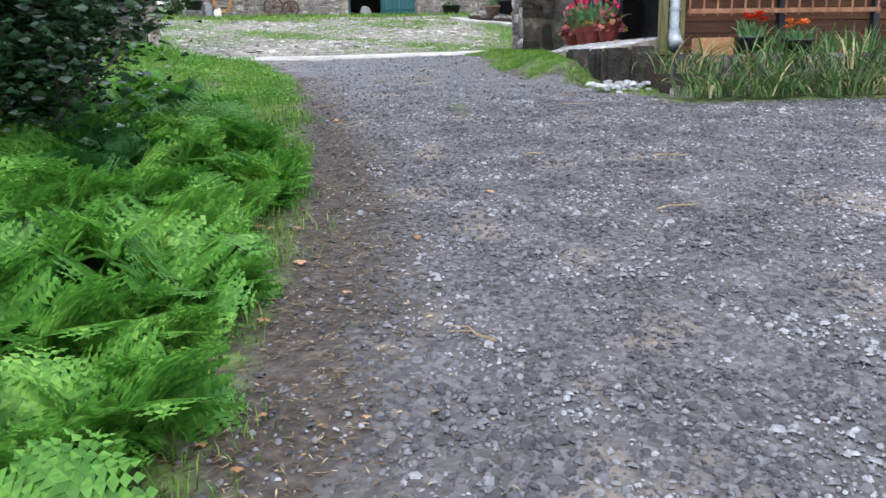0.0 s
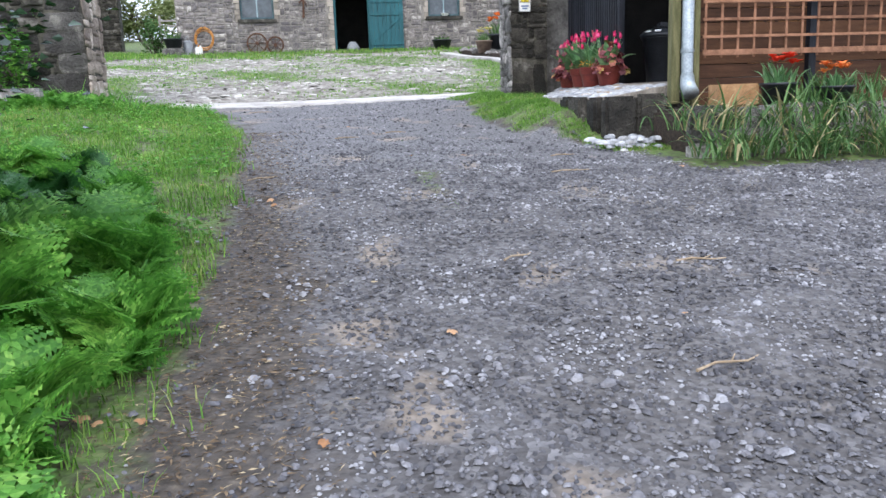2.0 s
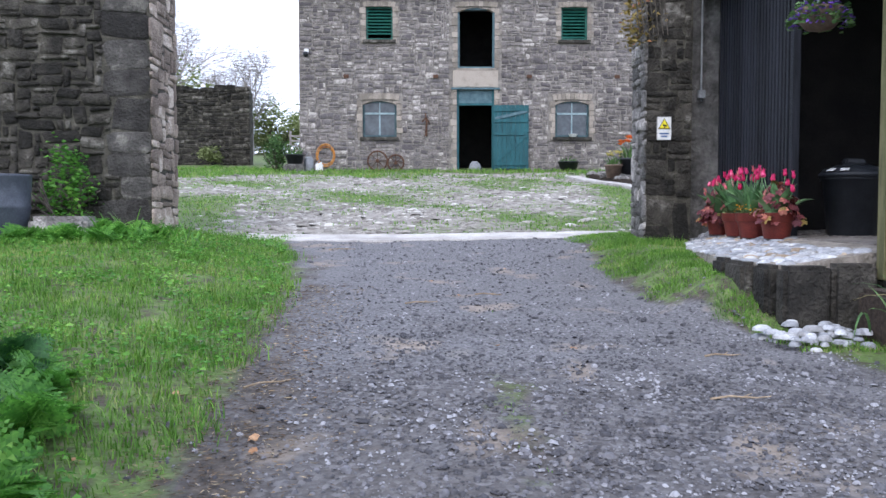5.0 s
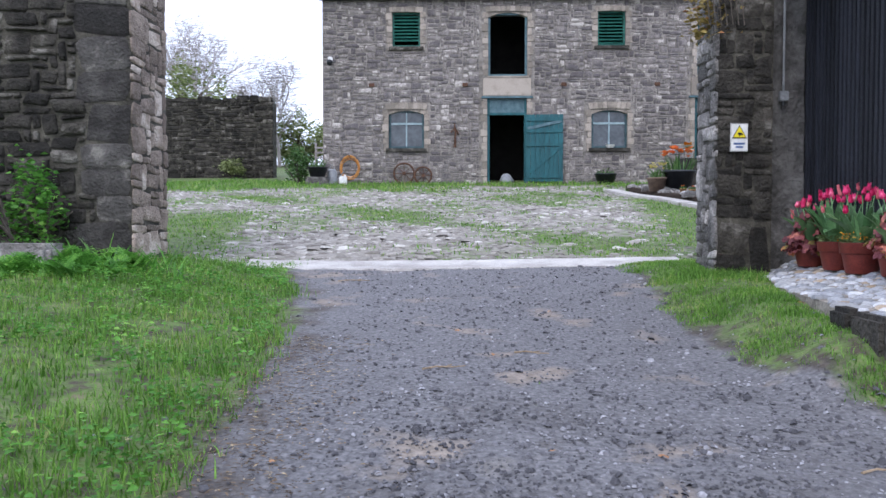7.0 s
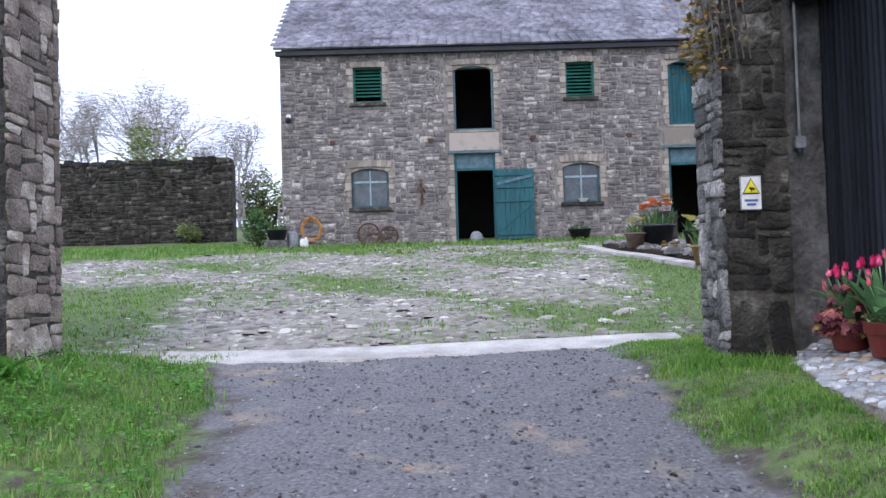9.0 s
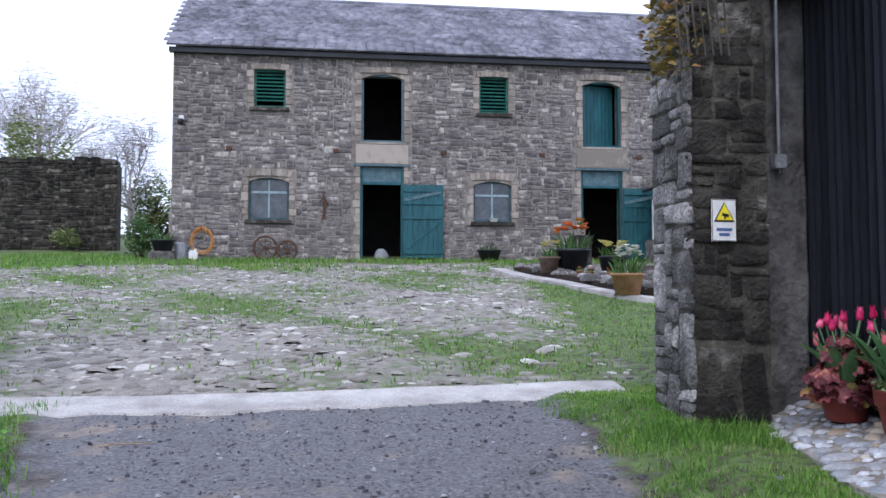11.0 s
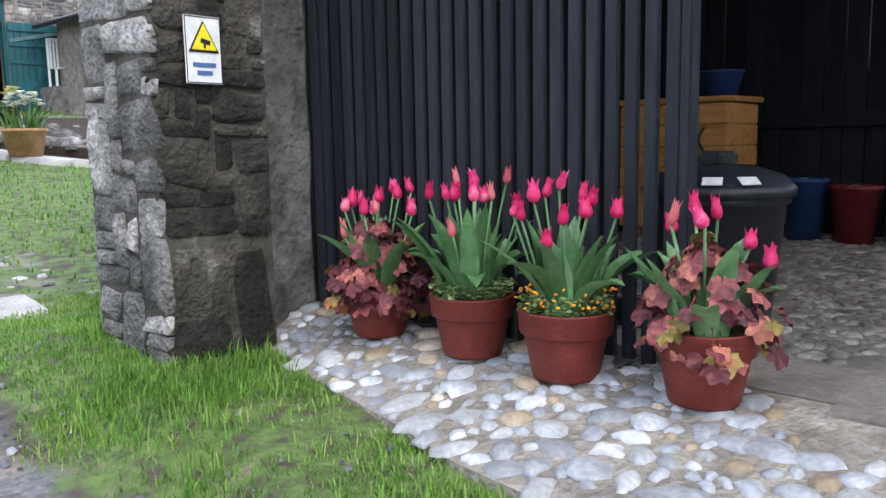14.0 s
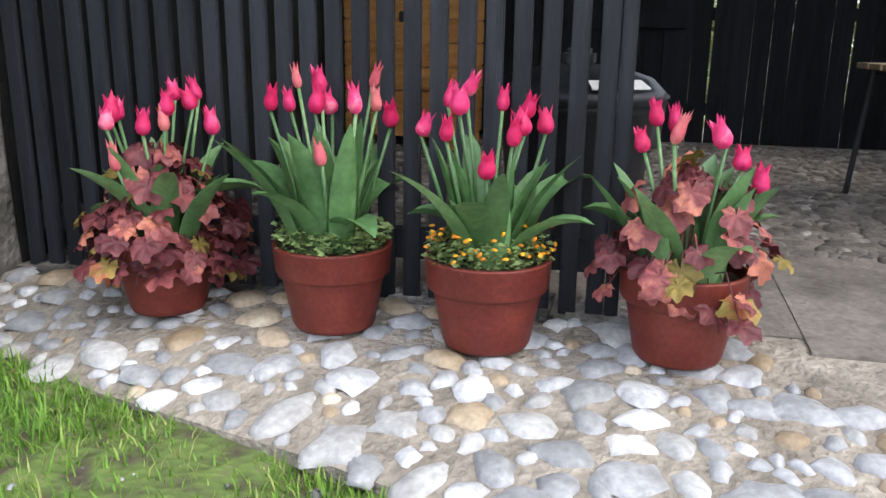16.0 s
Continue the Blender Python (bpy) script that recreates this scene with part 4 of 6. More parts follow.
for k in range(SL):
    y = 10.59 + k * step
    if slat_mesh is None:
        bm = bmesh.new()
        box(bm, (0, 0, 0), (0.022, 0.047, 2.72), 0.003)
        slat_mesh = mesh_of("slat", bm, M_SLAT)
    s = new("slat", slat_mesh)
    s.parent = fence
    s.matrix_basis = pose(4.14 + random.uniform(-0.002, 0.002), y, 1.49 + random.uniform(0, 0.02), random.uniform(-0.15, 0.15), 0, 0)
for z in (1.62, 2.9, 4.05):
    bm = bmesh.new()
    box(bm, (4.165, 10.6, z), (4.2, 12.42, z + 0.09), 0.004)
    part("rail", bm, M_SLAT, fence)
bm = bmesh.new()
box(bm, (4.136, 10.55, 1.48), (4.2, 10.587, 4.25), 0.006)
part("post", bm, M_SLAT, fence)

# back picket fence of the store, with round tops, and boards at the side
picket = thing("picket_fence", "tall black round-topped picket fence behind the store", "fence")
pk = None
for k in range(34):
    if pk is None:
        bm = bmesh.new()
        pts = [(-0.05, 0.0), (0.05, 0.0), (0.05, 1.12)] + [(0.05 * math.cos(a), 1.12 + 0.05 * math.sin(a)) for a in np.linspace(0.4, math.pi - 0.4, 5)] + [(-0.05, 1.12)]
        f = [bm.verts.new((0, y, z)) for y, z in pts]
        g = [bm.verts.new((0.025, y, z)) for y, z in pts]
        bm.faces.new(f[::-1])
        bm.faces.new(g)
        for i in range(len(pts)):
            bm.faces.new((f[i], f[(i + 1) % len(pts)], g[(i + 1) % len(pts)], g[i]))
        pk = mesh_of("picket", bm, M_SHADESTAIN)
    s = new("picket", pk)
    s.parent = picket
    s.matrix_basis = pose(7.6, 8.9 + k * 0.118, PZ + 0.1, random.uniform(-0.5, 0.5), 0, 0) @ Matrix.Diagonal((1, random.uniform(1.05, 1.17), 1, 1))
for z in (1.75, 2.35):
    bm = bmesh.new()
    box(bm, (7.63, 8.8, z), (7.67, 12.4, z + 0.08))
    part("rail", bm, M_SHADESTAIN, picket)

# ---- store front: screen side, pots, sign ----
cob = thing("pavement_cobbles", "rounded grey and white river cobbles set in cement", "cobbles", kind="structure")
peb_mesh = [array_mesh("cobble", *pebble(60 + i, 13), (M_COBBLE, M_COBBLEPALE, M_COBBLE, M_COBBLE, M_COBBLETAN, M_COBBLE, M_COBBLEPALE, M_COBBLE)[i], True) for i in range(8)]


def platform_z(x, y):
    edge = float(np.interp(y, [p[0] for p in prof], [p[1] for p in prof]))
    f = min(1.0, max(0.0, (x - edge) / max(0.05, 4.05 - edge)))
    return PZ - 0.05 + f * 0.122


r = np.random.default_rng(51)
placed = []
tries = 0
while tries < 16000 and len(placed) < 540:
    tries += 1
    y = r.uniform(8.7, 12.4)
    edge = float(np.interp(y, [p[0] for p in prof], [p[1] for p in prof]))
    x = r.uniform(edge + 0.02, edge + 0.62 if y < 10.2 else 4.08)
    s = r.choice((0.068, 0.052, 0.038, 0.025), p=(0.42, 0.32, 0.16, 0.10)) * r.uniform(0.9, 1.2)
    if all((x - a) ** 2 + (y - b) ** 2 > (0.79 * (s + c)) ** 2 for a, b, c in placed):
        placed.append((x, y, s))
for x, y, s in placed:
    ob = new("cobble", peb_mesh[int(r.integers(8))])
    ob.parent = cob
    ob.matrix_basis = pose(x, y, platform_z(x, y) - 0.006, r.normal() * 4, r.normal() * 4, r.uniform(0, 360)) @ Matrix.Diagonal((s * r.uniform(1.0, 1.3), s * r.uniform(0.72, 0.95), 0.018 + s * 0.14, 1))

flags = thing("pavement_flags", "thin grey flagstones along the foot of the screen", "flagstones", kind="structure")
y = 10.5
while y < 12.3:
    w = r.uniform(0.18, 0.42)
    bm = bmesh.new()
    box(bm, (4.06, y, PZ), (4.3, min(y + w, 12.4) - 0.02, PZ + 0.075 + r.uniform(0, 0.012)), 0.012)
    part("flagstone", bm, M_GREYSTONE, flags)
    y += w
bm = bmesh.new()
box(bm, (4.0, 8.95, PZ - 0.02), (4.9, 10.1, PZ + 0.0785), 0.02)
tagged(part("pavement_slab", bm, M_DIRT), "smooth grey concrete slab at the store entrance", "slab", kind="structure")
steps = thing("pavement_step", "rough stone step edge under the store floor", "stone step", kind="structure")
for x0, x1, z0, z1 in ((3.2, 3.5, 0.95, 1.385), (3.51, 3.8, 0.95, 1.4), (3.81, 4.05, 0.95, 1.4)):
    bm = bmesh.new()
    box(bm, (x0, 8.5, z0), (x1, 8.66, z1), 0.03)
    part("stone", bm, M_DARKSTONE, steps)
y = 8.68
while y < 9.5:
    w = r.uniform(0.2, 0.38)
    x = float(np.interp(y + w / 2, [p[0] for p in prof], [p[1] for p in prof]))
    bm = bmesh.new()
    box(bm, (x - 0.09, y, 0.95), (x + 0.03, y + w - 0.015, PZ - 0.045 + r.uniform(-0.012, 0.006)), 0.028)
    part("stone", bm, M_DARKSTONE, steps)
    y += w
pile = thing("stone_pile", "loose heap of white and grey pebbles by the step", "pebbles")
for k in range(64):
    x, y = r.uniform(3.0, 3.55), r.uniform(8.02, 8.5)
    ob = new("pebble", peb_mesh[(0, 2, 3, 5, 6)[int(r.integers(5))]])
    ob.parent = pile
    s = r.uniform(0.025, 0.055)
    ob.matrix_basis = pose(x, y, ground_z(x, y) + 0.005 + 0.03 * (k % 3), 0, 0, r.uniform(0, 360)) @ Matrix.Diagonal((s, s * 0.8, s * 0.6, 1))

# flower and leaf shapes


def tulip_mesh(name, mat, opening=1.0):
    bm = bmesh.new()
    rings = []
    for q, z in ((0.004, 0), (0.016, 0.006), (0.0225, 0.02), (0.0215, 0.036), (0.0165, 0.052), (0.0165, 0.06)):
        rings.append([bm.verts.new((q * math.cos(a) * opening * (1 + 0.08 * (i % 2)), q * math.sin(a) * opening * (1 + 0.08 * (i % 2)), z)) for i, a in enumerate(np.linspace(0, 2 * math.pi, 12, endpoint=False))])
    for a, b in zip(rings, rings[1:]):
        for i in range(12):
            bm.faces.new((a[i], a[(i + 1) % 12], b[(i + 1) % 12], b[i]))
    last = rings[-1]
    for i in range(0, 12, 2):
        c = (last[i].co + last[(i + 2) % 12].co) / 2
        tip = bm.verts.new((c.x * 1.55, c.y * 1.55, 0.078 + 0.005 * (i % 4)))
        bm.faces.new((last[i], last[(i + 1) % 12], tip))
        bm.faces.new((last[(i + 1) % 12], last[(i + 2) % 12], tip))
    return mesh_of(name, bm, mat, True)


TULIPS = [tulip_mesh("flower", M_TULIP, 1.0), tulip_mesh("flower", M_TULIP, 0.85), tulip_mesh("flower", M_TULIP, 1.15), tulip_mesh("flower", M_TULIPPALE, 0.72)]


def lobed_leaf(name, mat, seed, lobes=7):
    """A scalloped round leaf on a short stalk, a hand across, cupped and veined."""
    g = np.random.default_rng(seed)
    bm = bmesh.new()
    mid = bm.verts.new((0, 0, 0))
    ring, inner = [], []
    n = lobes * 4
    for i in range(n):
        a = -math.pi * 0.9 + 1.8 * math.pi * i / (n - 1)
        q = 1.0 + 0.11 * math.cos(lobes * 2 * math.pi * i / n + 1) + 0.03 * g.standard_normal()
        q *= 0.75 + 0.25 * math.cos(a)
        inner.append(bm.verts.new((0.5 * q * math.cos(a), 0.5 * q * math.sin(a), 0.10 + 0.05 * math.cos(lobes * a))))
        ring.append(bm.verts.new((q * math.cos(a), q * math.sin(a), -0.05 + 0.13 * math.cos(lobes * a) + 0.05 * g.standard_normal())))
    for i in range(n - 1):
        bm.faces.new((mid, inner[i], inner[i + 1]))
        bm.faces.new((inner[i], ring[i], ring[i + 1], inner[i + 1]))
    return mesh_of(name, bm, mat, True)


HEUCH = [lobed_leaf("heuchera_leaf", M_HEUCHERA, 60 + i) for i in range(3)] + [lobed_leaf("heuchera_leaf", M_HEUCHERAGREEN, 70)]


def flower_pot(bm, rim, h):
    lathe(bm, [(rim * 0.02, 0), (rim * 0.66, 0.0), (rim * 0.70, 0.012), (rim * 0.86, h * 0.62), (rim * 0.865, h * 0.64), (rim * 0.94, h * 0.655), (rim * 0.96, h * 0.68), (rim * 0.99, h * 0.97), (rim, h * 0.985), (rim * 0.985, h),
               (rim * 0.92, h), (rim * 0.9, h * 0.97), (rim * 0.86, h * 0.8), (rim * 0.02, h * 0.8)], 36)


def tulip_pot(at, heads, leaves, heuchera, filler, seed, rim=0.158, h=0.225, label="", spin=0.0, tall=0.41):
    """A terracotta-coloured pot planted with tulips; heads: how many flowers."""
    g = np.random.default_rng(seed)
    pot = thing("potted_tulips", label, "potted plant", at, spin, "tulip pots along the screen")
    bm = bmesh.new()
    flower_pot(bm, rim, h)
    part("pot", bm, M_TERRA, pot, "terracotta-red pot with a deep rim", True)
    bm = bmesh.new()
    lathe(bm, [(0.003, h * 0.93), (rim * 0.5, h * 0.94), (rim * 0.89, h * 0.9)], 20, None, 0.03)
    part("soil", bm, M_SOIL, pot)
    for k in range(heads):
        a, q = 2 * math.pi * (k + g.uniform(-0.3, 0.3)) / heads * 2.0, rim * g.uniform(0.15, 0.7)
        x, y = q * math.cos(a), q * math.sin(a)
        top = tall * (g.uniform(0.72, 1.0) if k != 3 else 0.55)
        lx, ly = x * 1.15 + 0.05 * math.cos(a), y * 1.15 + 0.05 * math.sin(a)
        bm = bmesh.new()
        tube(bm, [(x * 0.7, y * 0.7, h * 0.9), ((x * 0.75 + lx * 0.25), (y * 0.75 + ly * 0.25), h + top * 0.5), (lx, ly, h + top)], 0.0045, 6)
        stem = part("stem", bm, M_LEAFTULIP, pot, "", True)
        f = new("flower", TULIPS[3] if g.random() < 0.16 else TULIPS[int(g.integers(3))])
        f.parent = stem
        s = g.uniform(0.74, 0.92)
        f.matrix_basis = pose(lx, ly, h + top - 0.004, g.normal() * 12, g.normal() * 12, g.uniform(0, 360)) @ Matrix.Diagonal((s, s, s * g.uniform(0.92, 1.1), 1))
    for k in range(leaves):
        a = 2 * math.pi * k / leaves + g.uniform(-0.3, 0.3)
        q = rim * g.uniform(0.1, 0.75)
        bm = bmesh.new()
        blade(bm, (q * math.cos(a), q * math.sin(a), h * 0.9), a, tall * g.uniform(0.6, 0.93), g.uniform(0.07, 0.12), g.uniform(1.1, 1.5), g.uniform(-0.1, 0.75) if k % 4 else g.uniform(1.0, 1.9), 9, g.uniform(0.15, 0.42))
        part("leaf", bm, M_LEAFTULIP, pot, "", True)
    for k in range(heuchera):
        a = 2 * math.pi * k * 0.618 + g.uniform(-0.2, 0.2)
        f = (k + 0.5) / heuchera
        if f < 0.55:
            q, z = rim * g.uniform(0.8, 1.5), h + g.uniform(-0.08, 0.07)
        else:
            q = rim * g.uniform(0.1, 1.0)
            z = h + 0.25 - 0.14 * (q / rim) ** 2 + g.uniform(-0.08, 0.02)
        s = g.uniform(0.036, 0.062)
        lf = new("leaf", HEUCH[3] if g.random() < 0.13 else HEUCH[int(g.integers(3))])
        lf.parent = pot
        lf.matrix_basis = pose(q * math.cos(a), q * math.sin(a), z, 0, 0, math.degrees(a)) @ pose(0, 0, 0, g.normal() * 18, g.uniform(15, 65), g.normal() * 25) @ Matrix.Diagonal((s, s, s, 1))
        if k % 2 == 0:
            bm = bmesh.new()
            tube(bm, [(0.2 * q * math.cos(a), 0.2 * q * math.sin(a), h * 0.95), (0.7 * q * math.cos(a), 0.7 * q * math.sin(a), max(z, h) + 0.03), (q * math.cos(a), q * math.sin(a), z)], 0.0018, 5)
            part("leaf_stalk", bm, M_HEUCHERA, pot)
    if filler:
        n = 900
        a, q = g.uniform(0, 2 * math.pi, n), rim * np.sqrt(g.uniform(0.15, 1.0, n)) * 0.98
        p = np.stack([q * np.cos(a), q * np.sin(a), h * 0.93 + g.uniform(0, 0.065, n)], -1)
        v, f = PEBBLES[0]
        lv = np.array([(-0.5, 0, 0), (0, -0.35, 0.15), (0.6, 0, 0), (0, 0.35, 0.15)])
        vv, ff = scatter(lv, np.array([(0, 1, 2), (0, 2, 3)]), p, g.uniform(0, 6.3, n), np.repeat(g.uniform(0.012, 0.024, (n, 1)), 3, 1), g.normal(0, 0.5, n))
        tagged(part("bedding_leaves", array_mesh("bedding_leaves", vv, ff, M_PLUGLEAF), M_PLUGLEAF, pot), kind="stuff")
        if filler > 1:
            n = 80
            a, q = g.uniform(0, 2 * math.pi, n), rim * np.sqrt(g.uniform(0.35, 1.05, n))
            p = np.stack([q * np.cos(a), q * np.sin(a), h * 0.97 + g.uniform(0.02, 0.085, n)], -1)
            v, f = pebble(9, 6)
            vv, ff = scatter(v, f, p, g.uniform(0, 6.3, n), np.stack([np.full(n, 0.0075)] * 2 + [np.full(n, 0.005)], -1), g.normal(0, 0.6, n))
            tagged(part("viola_bedding", array_mesh("viola_bedding", vv, ff, M_PANSY), M_PANSY, pot, "tiny orange viola flowers"), kind="stuff")
    return pot


PB = PZ + 0.068
tulip_pot((3.95, 11.79, PB - 0.01), 12, 14, 150, 0, 81, 0.15, 0.2, tall=0.38, label= "red pot of pink tulips smothered in plum-coloured heuchera leaves")
tulip_pot((3.95, 11.29, PB - 0.01), 11, 18, 0, 1, 82, label="terracotta-red pot of tall pink tulips over small green bedding")
tulip_pot((3.93, 10.87, PB - 0.012), 11, 18, 0, 2, 83, 0.16, 0.23, tall=0.39, label="terracotta-red pot of pink tulips edged with orange violas")
tulip_pot((3.95, 10.40, PB - 0.004), 7, 15, 76, 0, 84, 0.152, 0.225, tall=0.32, label="red pot of pink tulips with trailing salmon heuchera leaves")

# hanging basket under the store's front beam
basket = thing("hanging_basket", "hanging basket of trailing violet flowers under the beam", "hanging basket", (3.97, 9.74, 3.12))
bm = bmesh.new()
lathe(bm, [(0.02, 0), (0.1, 0.02), (0.16, 0.09), (0.18, 0.17), (0.165, 0.17), (0.02, 0.15)], 20)
part("bowl", bm, M_BROWNPOT, basket, "", True)
for k in range(3):
    a = k * 2.094
    bm = bmesh.new()
    tube(bm, [(0.17 * math.cos(a), 0.17 * math.sin(a), 0.165), (0, 0, 0.62)], 0.003, 5)
    part("chain", bm, M_GALV, basket)
bm = bmesh.new()
tube(bm, [(0, 0, 0.61), (0, 0, 0.98)], 0.005, 6)
part("hook", bm, M_GALV, basket)
g = np.random.default_rng(360)
for name, m_, n, size in (("foliage", M_STRAP, 420, 0.05), ("blossom", M_PURPLE, 160, 0.042)):
    a, q = g.uniform(0, 6.3, n), 0.24 * np.sqrt(g.random(n))
    p = np.stack([q * np.cos(a), q * np.sin(a), 0.24 - 3.2 * q * q + g.normal(0, 0.035, n)], -1)
    vv, ff = scatter(np.array([(-0.5, 0, 0), (0, -0.4, 0.15), (0.6, 0, 0), (0, 0.4, 0.15)]), np.array([(0, 1, 2), (0, 2, 3)]), p, g.uniform(0, 6.3, n), np.full((n, 3), size), g.normal(0, 0.7, n))
    tagged(part(name, array_mesh(name, vv, ff, m_), m_, basket), kind="stuff")

# warning sign on the pier
sign = thing("warning_sign", "white warning sign with a yellow triangle, fixed to the pier", "sign", (3.485, 12.235, 2.627), 3)
bm = bmesh.new()
box(bm, (-0.082, 0, -0.128), (0.082, 0.006, 0.128), 0.002)
part("plate", bm, M_WHITE, sign)
bm = bmesh.new()
frame_bars(bm, -0.08, 0.08, -0.126, 0.126, -0.0015, 0.004, 0.001)
part("border", bm, M_SIGNBLACK, sign)
for s, y, mat, name in ((0.068, -0.004, M_SIGNBLACK, "triangle_edge"), (0.056, -0.007, M_YELLOW, "triangle")):
    bm = bmesh.new()
    f = [(-s, -s * 0.8), (s, -s * 0.8), (0, s * 0.95)]
    a = [bm.verts.new((x, y, z + 0.045)) for x, z in f]
    b = [bm.verts.new((x, 0.001, z + 0.045)) for x, z in f]
    bm.faces.new(a)
    bm.faces.new(b[::-1])
    for k in range(3):
        bm.faces.new((b[k], b[(k + 1) % 3], a[(k + 1) % 3], a[k]))
    part(name, bm, mat, sign)
bm = bmesh.new()
box(bm, (-0.024, -0.010, 0.022), (0.02, -0.0075, 0.04), 0.001, pose(0, 0, 0, 0, 12, 0))
box(bm, (-0.004, -0.010, 0.006), (0.004, -0.0075, 0.024))
part("camera_symbol", bm, M_SIGNBLACK, sign)
bm = bmesh.new()
box(bm, (-0.052, -0.003, -0.065), (0.05, -0.001, -0.048))
box(bm, (-0.034, -0.003, -0.095), (0.034, -0.001, -0.078))
part("lettering", bm, M_SIGNBLUE, sign, "two illegible blue lines of lettering")

# cable conduit and junction box
cable = thing("cable_conduit", "grey conduit running down to a junction box", "conduit", (3.93, 12.38, 0))
bm = bmesh.new()
tube(bm, [(0, 0, 3.06), (0, 0, 5.3)], 0.011, 8)
part("pipe", bm, M_GREYPLASTIC, cable)
bm = bmesh.new()
box(bm, (-0.04, -0.03, 2.97), (0.04, 0.03, 3.06), 0.006)
part("junction_box", bm, M_GREYPLASTIC, cable)
bm = bmesh.new()
tube(bm, [(0, -0.005, 2.935), (0, -0.005, 2.968)], 0.016, 10)
part("gland", bm, M_BLACKPLASTIC, cable)

# wheelie-style refuse bin with a domed lid
bin_ = thing("refuse_bin", "black plastic refuse bin with domed lid and white labels", "bin", (4.78, 10.74, PZ + 0.075), 0)
bm = bmesh.new()
lathe(bm, [(0.01, 0), (0.2, 0), (0.21, 0.02), (0.255, 0.5), (0.27, 0.505), (0.27, 0.54), (0.25, 0.545), (0.01, 0.545)], 32)
part("body", bm, M_BLACKPLASTIC, bin_, "", True)
bm = bmesh.new()
lathe(bm, [(0.285, 0.53), (0.29, 0.56), (0.275, 0.575), (0.24, 0.61), (0.13, 0.645), (0.01, 0.655)], 32)
part("lid", bm, M_BLACKPLASTIC, bin_, "domed lid", True)
bm = bmesh.new()
box(bm, (-0.09, -0.05, 0.64), (0.09, 0.05, 0.70), 0.015)
part("lid_handle", bm, M_BLACKPLASTIC, bin_)
for a in (200, 228):
    bm = bmesh.new()
    box(bm, (-0.035, -0.002, -0.025), (0.035, 0.002, 0.025), 0, pose(0, 0, 0, 0, 0, 0))
    lb = part("label", bm, M_WHITE, bin_, "white sticker")
    lb.matrix_basis = pose(0.262 * math.cos(radians(a)), 0.262 * math.sin(radians(a)), 0.597, 0, 0, a + 90) @ pose(0, 0, 0, -62, 0, 0)

chest = thing("pine_chest", "varnished pine chest with black iron fittings", "chest", (6.75, 11.86, store_z(6.75)), 0)
for k in range(6):
    bm = bmesh.new()
    box(bm, (0, -0.31, 0.08 + k * 0.138), (0.5, 0.45, 0.214 + k * 0.138), 0.006)
    part("board", bm, M_PINE, chest)
bm = bmesh.new()
box(bm, (-0.03, -0.34, 0.91), (0.53, 0.48, 0.945), 0.008)
part("lid", bm, M_PINE, chest)
for y in (-0.25, 0.38):
    bm = bmesh.new()
    box(bm, (0.02, y - 0.05, 0), (0.48, y + 0.05, 0.078), 0.005)
    part("foot", bm, M_PINE, chest)
for y in (-0.16, 0.3):
    bm = bmesh.new()
    tube(bm, [(-0.005, y, 0.6), (-0.03, y + 0.02, 0.65), (-0.03, y + 0.02, 0.7), (-0.005, y, 0.75)], 0.009, 6)
    part("handle", bm, M_BLACKPLASTIC, chest, "black iron handle")
bm = bmesh.new()
box(bm, (-0.012, -0.04, 0.75), (0.0, 0.10, 0.81), 0.004)
box(bm, (-0.012, 0.0, 0.71), (0.0, 0.05, 0.85), 0.004)
part("lock_plate", bm, M_BLACKPLASTIC, chest, "black iron lock plate")
tub = thing("storage_tub", "dark blue plastic tub on the pine chest", "tub", (6.98, 11.7, store_z(6.75) + 0.945))
bm = bmesh.new()
lathe(bm, [(0.01, 0), (0.11, 0), (0.14, 0.15), (0.15, 0.155), (0.15, 0.17), (0.13, 0.17), (0.12, 0.03), (0.01, 0.03)], 24)
part("body", bm, M_DARKBLUE, tub, "", True)


def bucket(name, at, mat, label, rad=0.15, h=0.3):
    b = thing(name, label, "bucket", at)
    bm = bmesh.new()
    lathe(bm, [(0.01, 0), (rad * 0.75, 0), (rad * 0.97, h * 0.93), (rad * 1.05, h * 0.94), (rad * 1.05, h), (rad * 0.93, h), (rad * 0.72, 0.02), (0.01, 0.02)], 24)
    part("body", bm, mat, b, "", True)
    bm = bmesh.new()
    tube(bm, [(rad * math.cos(t), 0.02, h * 0.95 + rad * 0.12 * math.sin(t)) for t in np.linspace(0, math.pi, 12)], 0.004, 6)
    part("handle", bm, M_GALV, b)
    return b


bucket("bucket", (7.2, 10.9, store_z(7.2)), M_REDPLASTIC, "dark red plastic bucket on the store floor", 0.15, 0.36)
bucket("bucket", (7.22, 10.54, store_z(7.2)), M_GREYPLASTIC, "grey plastic bucket on the store floor", 0.155, 0.33)
bucket("bucket", (7.2, 11.21, store_z(7.2)), M_DARKBLUE, "dark blue plastic bucket beside the chest", 0.14, 0.4)

table = thing("slatted_table", "folding table with a slatted wooden top and dark metal legs", "table", (5.78, 9.2, store_z(5.4)), 8)
for k in range(6):
    bm = bmesh.new()
    box(bm, (-0.42 + k * 0.14, -0.35, 0.60), (-0.3 + k * 0.14, 0.35, 0.625), 0.004)
    part("slat", bm, M_STICK, table)
for x in (-0.36, 0.36):
    for y in (-0.3, 0.3):
        bm = bmesh.new()
        tube(bm, [(x * 1.05, y * 1.1, 0), (x * 0.9, y, 0.6)], 0.014, 8)
        part("leg", bm, M_BLACKPLASTIC, table)
